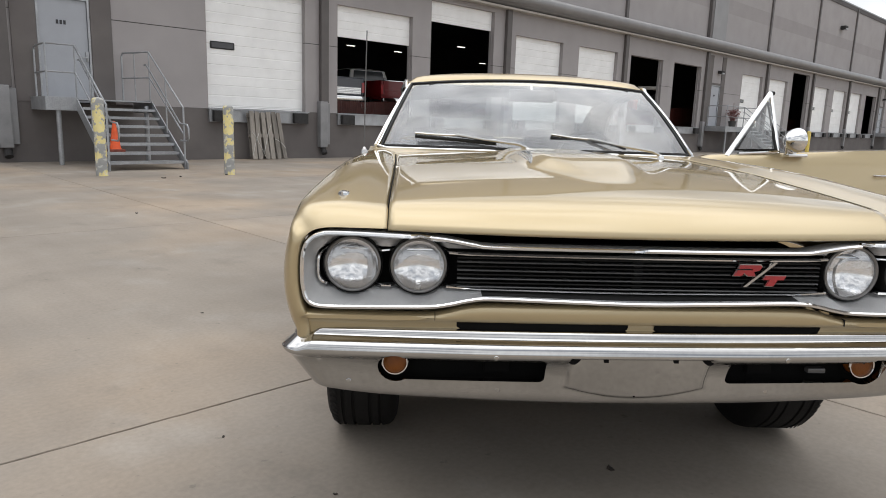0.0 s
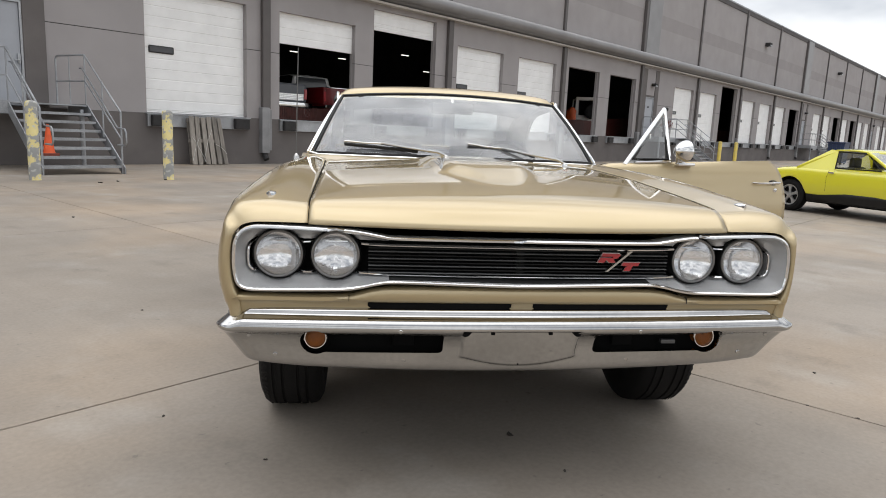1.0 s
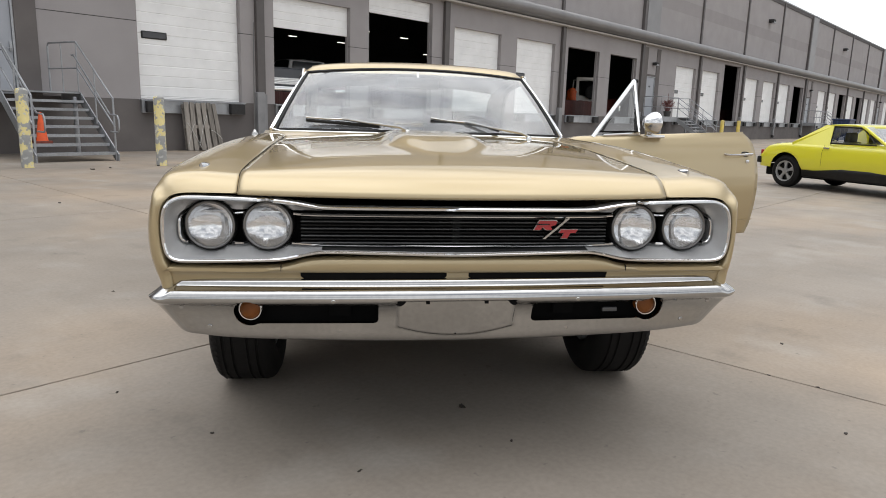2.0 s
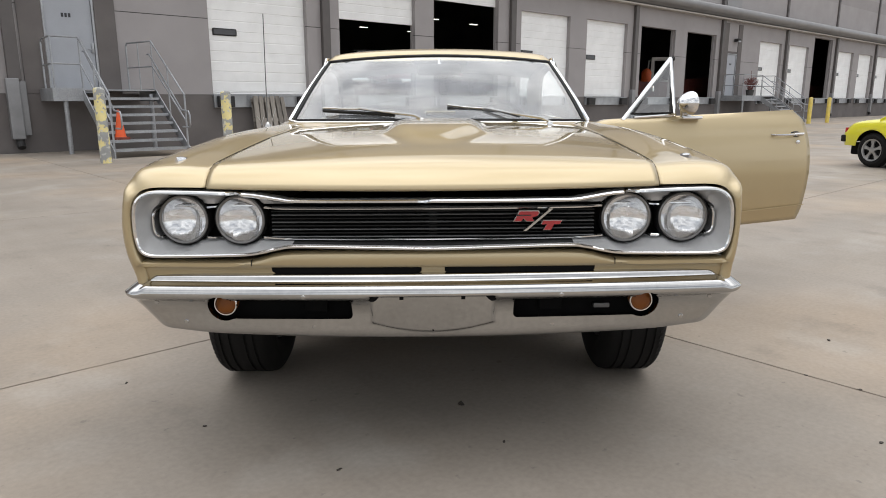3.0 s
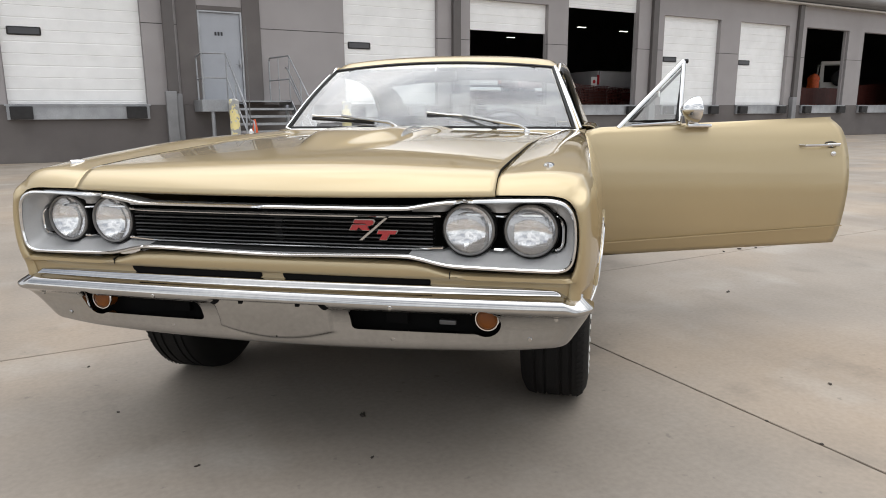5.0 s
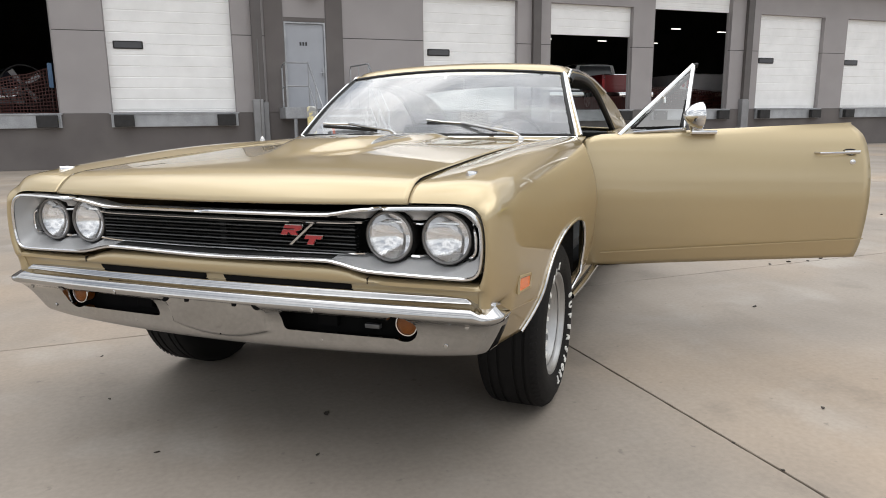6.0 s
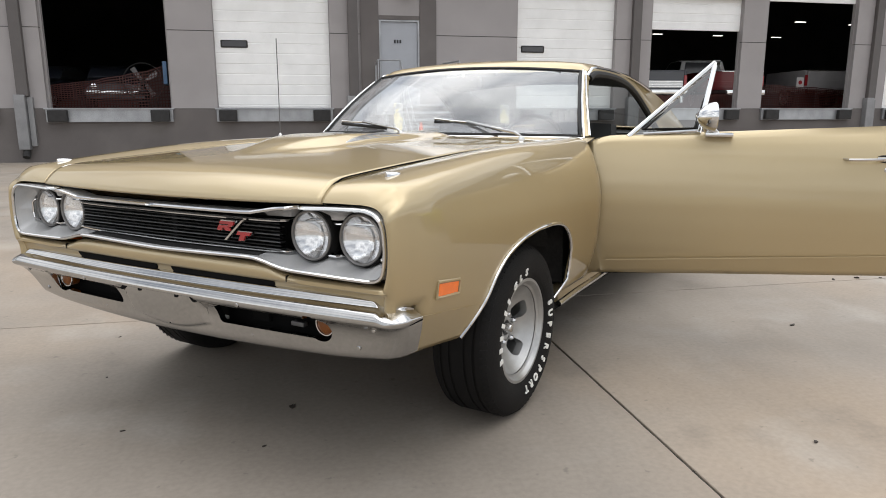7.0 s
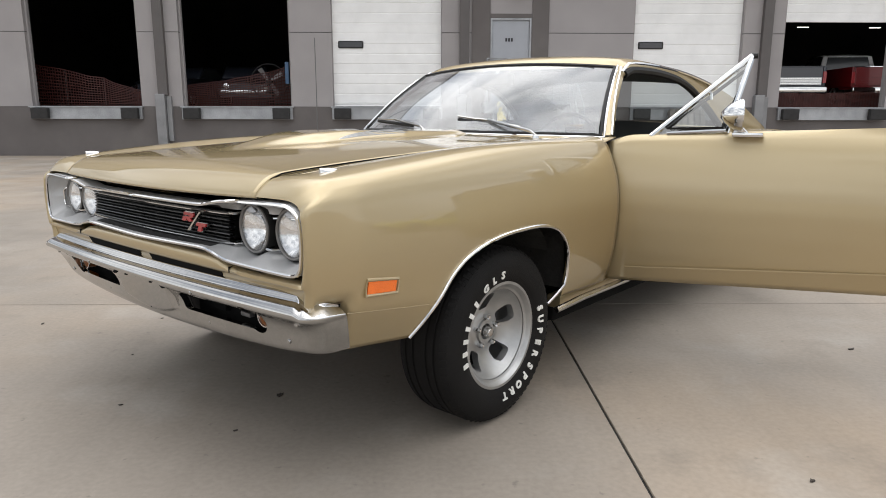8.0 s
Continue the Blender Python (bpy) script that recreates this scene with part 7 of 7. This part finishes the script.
def y_sec(y):
    top = float(smooth_keys([(0.0, 0.52), (0.12, 0.62), (0.5, 0.71), (1.2, 0.82), (1.45, 0.86), (2.5, 0.88), (2.9, 0.87), (3.6, 0.84), (3.9, 0.79), (3.98, 0.7)], y)[0])
    fen = float(smooth_keys([(0.0, 0.56), (0.12, 0.70), (0.5, 0.795), (1.2, 0.83), (2.0, 0.845), (2.8, 0.85), (3.3, 0.845), (3.8, 0.78), (3.98, 0.68)], y)[0])
    w = float(smooth_keys([(0.0, 0.70), (0.25, 0.79), (0.8, 0.825), (2.0, 0.82), (3.2, 0.83), (3.8, 0.79), (3.98, 0.74)], y)[0])
    return spline([(0.0, top), (0.35, top), (w - 0.25, max(top - 0.01, fen - 0.03)), (w - 0.13, fen), (w - 0.06, fen - 0.025), (w - 0.02, fen - 0.1), (w, 0.58), (w - 0.01, 0.45), (w - 0.03, 0.36), (w - 0.05, 0.28)], 40)


for sx in (1, -1):
    b = bm_new()
    cols = []
    for i in range(101):
        y = 3.98 * i / 100
        lim = max(y_arch(y), 0.36 + (0.12 if y < 0.15 else 0))
        cols.append([(sx * p[0], y, p[1]) for p in cut_below(y_sec(y), lim, 40)])
    grid(b, cols)
    part("body_side", b, YPAINT, yc, smooth=60, thick=0.006)
    b = bm_new()
    rows = []
    for y in (ARF + 0.36, 1.6, 2.2, ARR - 0.36):
        rows.append([(sx * 0.806, y, 0.42), (sx * 0.80, y, 0.36), (sx * 0.77, y, 0.24), (sx * 0.7, y, 0.22)])
    grid(b, rows)
    part("rocker", b, BLACK, yc, "black rocker panel", smooth=50, thick=0.01)
    for y in (ARF, ARR):
        plain_wheel(yc, sx * 0.70, y, 0.305, 0.175, MAG, 5)
    # sail panel behind the door glass
    b = bm_new()
    prism(b, [(2.26, 0.80), (2.36, 1.17), (2.5, 1.19), (3.02, 0.85), (3.02, 0.80)], lambda u, v, w: (sx * (0.775 - 0.2 * max(0.0, v - 0.86) / 0.33 + w), u + GH, v), -0.03, 0.01)
    part("sail_panel", b, YPAINT, yc, smooth=40)
    b = bm_new()
    fr = [(1.42, 0.865), (1.80, 1.145), (2.34, 1.155), (2.25, 0.865)]
    tube(b, [(sx * (0.775 - 0.2 * (v - 0.86) / 0.33), u + GH, v) for u, v in fr], 0.016, 6, closed=True)
    part("window_frame", b, BLACK, yc, "black window frame", smooth=True)
    b = bm_new()
    tube(b, [(sx * 0.775, 1.22 + GH, 0.85), (sx * 0.66, 1.66 + GH, 1.10), (sx * 0.61, 1.80 + GH, 1.165)], 0.026, 8)
    part("windshield_post", b, YPAINT, yc, smooth=True)
    b = bm_new()
    box(b, (min(sx * 0.81, sx * 0.835), 2.47, 0.765), (max(sx * 0.81, sx * 0.835), 2.57, 0.79), 0.006)
    part("door_handle", b, DULL_CHROME, yc, "bright door handle")
    b = bm_new()
    tube(b, [(sx * 0.826, 1.25, 0.44), (sx * 0.83, 1.22, 0.7), (sx * 0.80, 1.2, 0.82)], 0.002, 4)
    tube(b, [(sx * 0.826, 2.6, 0.44), (sx * 0.83, 2.6, 0.7), (sx * 0.80, 2.58, 0.83)], 0.002, 4)
    part("door_gap", b, BLACK, yc)
    b = bm_new()
    box(b, (min(sx * 0.46, sx * 0.72), 3.93, 0.56), (max(sx * 0.46, sx * 0.72), 3.995, 0.68), 0.015)
    part("tail_lamp", b, RED, yc, "red tail lamp")
    b = bm_new()
    box(b, (sx * 0.33 - 0.2, 1.95, 0.25), (sx * 0.33 + 0.2, 2.38, 0.5), 0.05)
    s_ = part("seat", b, TRIM, yc, "black bucket seat", smooth=60)
    b = bm_new()
    box(b, (sx * 0.33 - 0.19, 2.32, 0.45), (sx * 0.33 + 0.19, 2.47, 0.9), 0.05)
    box(b, (sx * 0.33 - 0.12, 2.38, 0.88), (sx * 0.33 + 0.12, 2.48, 1.06), 0.04)
    part("backrest", b, TRIM, s_, smooth=60)
b = bm_new()
rows = []
for y, z in ((1.74, 1.155), (1.8, 1.19), (1.95, 1.215), (2.2, 1.22), (2.4, 1.21), (2.5, 1.185)):
    rows.append([(u * 0.6, y + GH, z - 0.02 * u * u) for u in (-1, -0.8, -0.4, 0, 0.4, 0.8, 1)])
grid(b, rows)
part("targa_roof", b, YPAINT, yc, smooth=50, thick=0.03)
b = bm_new()
grid(b, [[(u * (0.73 - 0.13 * v), 1.2 + GH + 0.58 * v + 0.1 * u * u * (1 - v), 0.85 + 0.32 * v) for v in (0, 0.25, 0.5, 0.75, 1)] for u in (-1 + 2 * j / 12 for j in range(13))])
g = part("windshield", b, WINDSHIELD, yc, "clear windshield", smooth=True)
g.visible_shadow = False
b = bm_new()
grid(b, [[(u * 0.56, 2.42 + GH + 0.04 * v, 0.87 + 0.29 * v) for v in (0, 1)] for u in (-1, 0, 1)])
g = part("rear_window", b, SIDE_GLASS, yc, "clear rear window")
g.visible_shadow = False
for y0, y1, z0, z1 in ((3.93, 4.04, 0.42, 0.55), (-0.06, 0.06, 0.38, 0.5)):
    b = bm_new()
    box(b, (-0.76, y0, z0), (0.76, y1, z1), 0.03)
    part("car_bumper", b, BLACK, yc, "black rubber bumper", smooth=50)
b = bm_new()
box(b, (-0.7, 0.2, 0.2), (0.7, 3.85, 0.42), 0.03)
for y in (ARF, ARR):
    box(b, (-0.62, y - 0.38, 0.4), (0.62, y + 0.38, 0.68))
box(b, (-0.7, 1.3, 0.42), (0.7, 2.8, 0.5))
part("underbody", b, BLACK_MATT, yc)
b = bm_new()
tube(b, [(0.33 + 0.16 * math.cos(a), 1.66, 0.8 + 0.16 * math.sin(a)) for a in (2 * math.pi * j / 24 for j in range(24))], 0.012, 6, closed=True)
part("steering_wheel", b, BLACK, yc, smooth=True)

# ---- dry leaves and clods on the concrete ----
LEAF = material("dry_dark_leaf", (0.045, 0.035, 0.028), 0.8, vary=0.3, scale=40)
rr = random.Random(11)


def leaf(x, y, s):
    b = bm_new()
    n = 9
    c = b.verts.new((0, 0, 0.35 * s))
    ring = []
    for i in range(n):
        a = 2 * math.pi * i / n
        r = s * rr.uniform(0.55, 1.0) * (1.35 if i in (0, 1) else 0.85)
        ring.append(b.verts.new((r * math.cos(a), 0.7 * r * math.sin(a), rr.uniform(0.0, 0.45) * s)))
    low = [b.verts.new((v.co.x * 0.7, v.co.y * 0.7, 0.0)) for v in ring]
    for i in range(n):
        j = (i + 1) % n
        b.faces.new([c, ring[i], ring[j]])
        b.faces.new([ring[i], low[i], low[j], ring[j]])
    ob = part("dry_leaf", b, LEAF, None, smooth=False)
    ob.matrix_basis = pose(x, y, 0.0, 0, 0, rr.uniform(0, 360))
    return tagged(ob, "small dark dry leaf lying on the concrete", "leaf", "leaves on the concrete")


for x, y, s in ((2.225, 1.196, 0.022), (1.602, 1.104, 0.013), (4.943, 1.725, 0.022), (1.31, 2.277, 0.012), (1.40, 1.68, 0.012), (2.98, 1.763, 0.012), (2.132, 0.876, 0.012), (4.077, 0.507, 0.016), (3.11, 8.24, 0.03), (1.945, 3.86, 0.012), (0.686, 2.172, 0.014), (5.1, 12.5, 0.05), (5.5, 12.7, 0.05), (6.45, 12.75, 0.06), (9.2, 4.1, 0.03), (3.1, 0.0, 0.012), (5.965, 2.59, 0.02), (6.17, 2.6, 0.026), (6.34, 2.575, 0.018), (6.51, 2.6, 0.03), (6.74, 2.58, 0.022), (3.53, 0.41, 0.009), (3.54, 0.2, 0.011)):
    leaf(x, y, s)

# ---- yard slabs ----
slabs = [(x0, x1, y0, y1) for x0, x1 in zip(JX, JX[1:]) for y0, y1 in zip(JY, JY[1:])]
for s in slabs:
    slab(*s)
b = bm_new()
for x in JX:
    box(b, (x - 0.0052, JY[0], -0.02), (x + 0.0052, JY[-1], -0.008))
for y in JY[:-1]:
    box(b, (JX[0], y - 0.0052, -0.02), (JX[-1], y + 0.0052, -0.0081))
part("joint_sealant", b, SEALANT, ground, "dark joint sealant", weld=False)
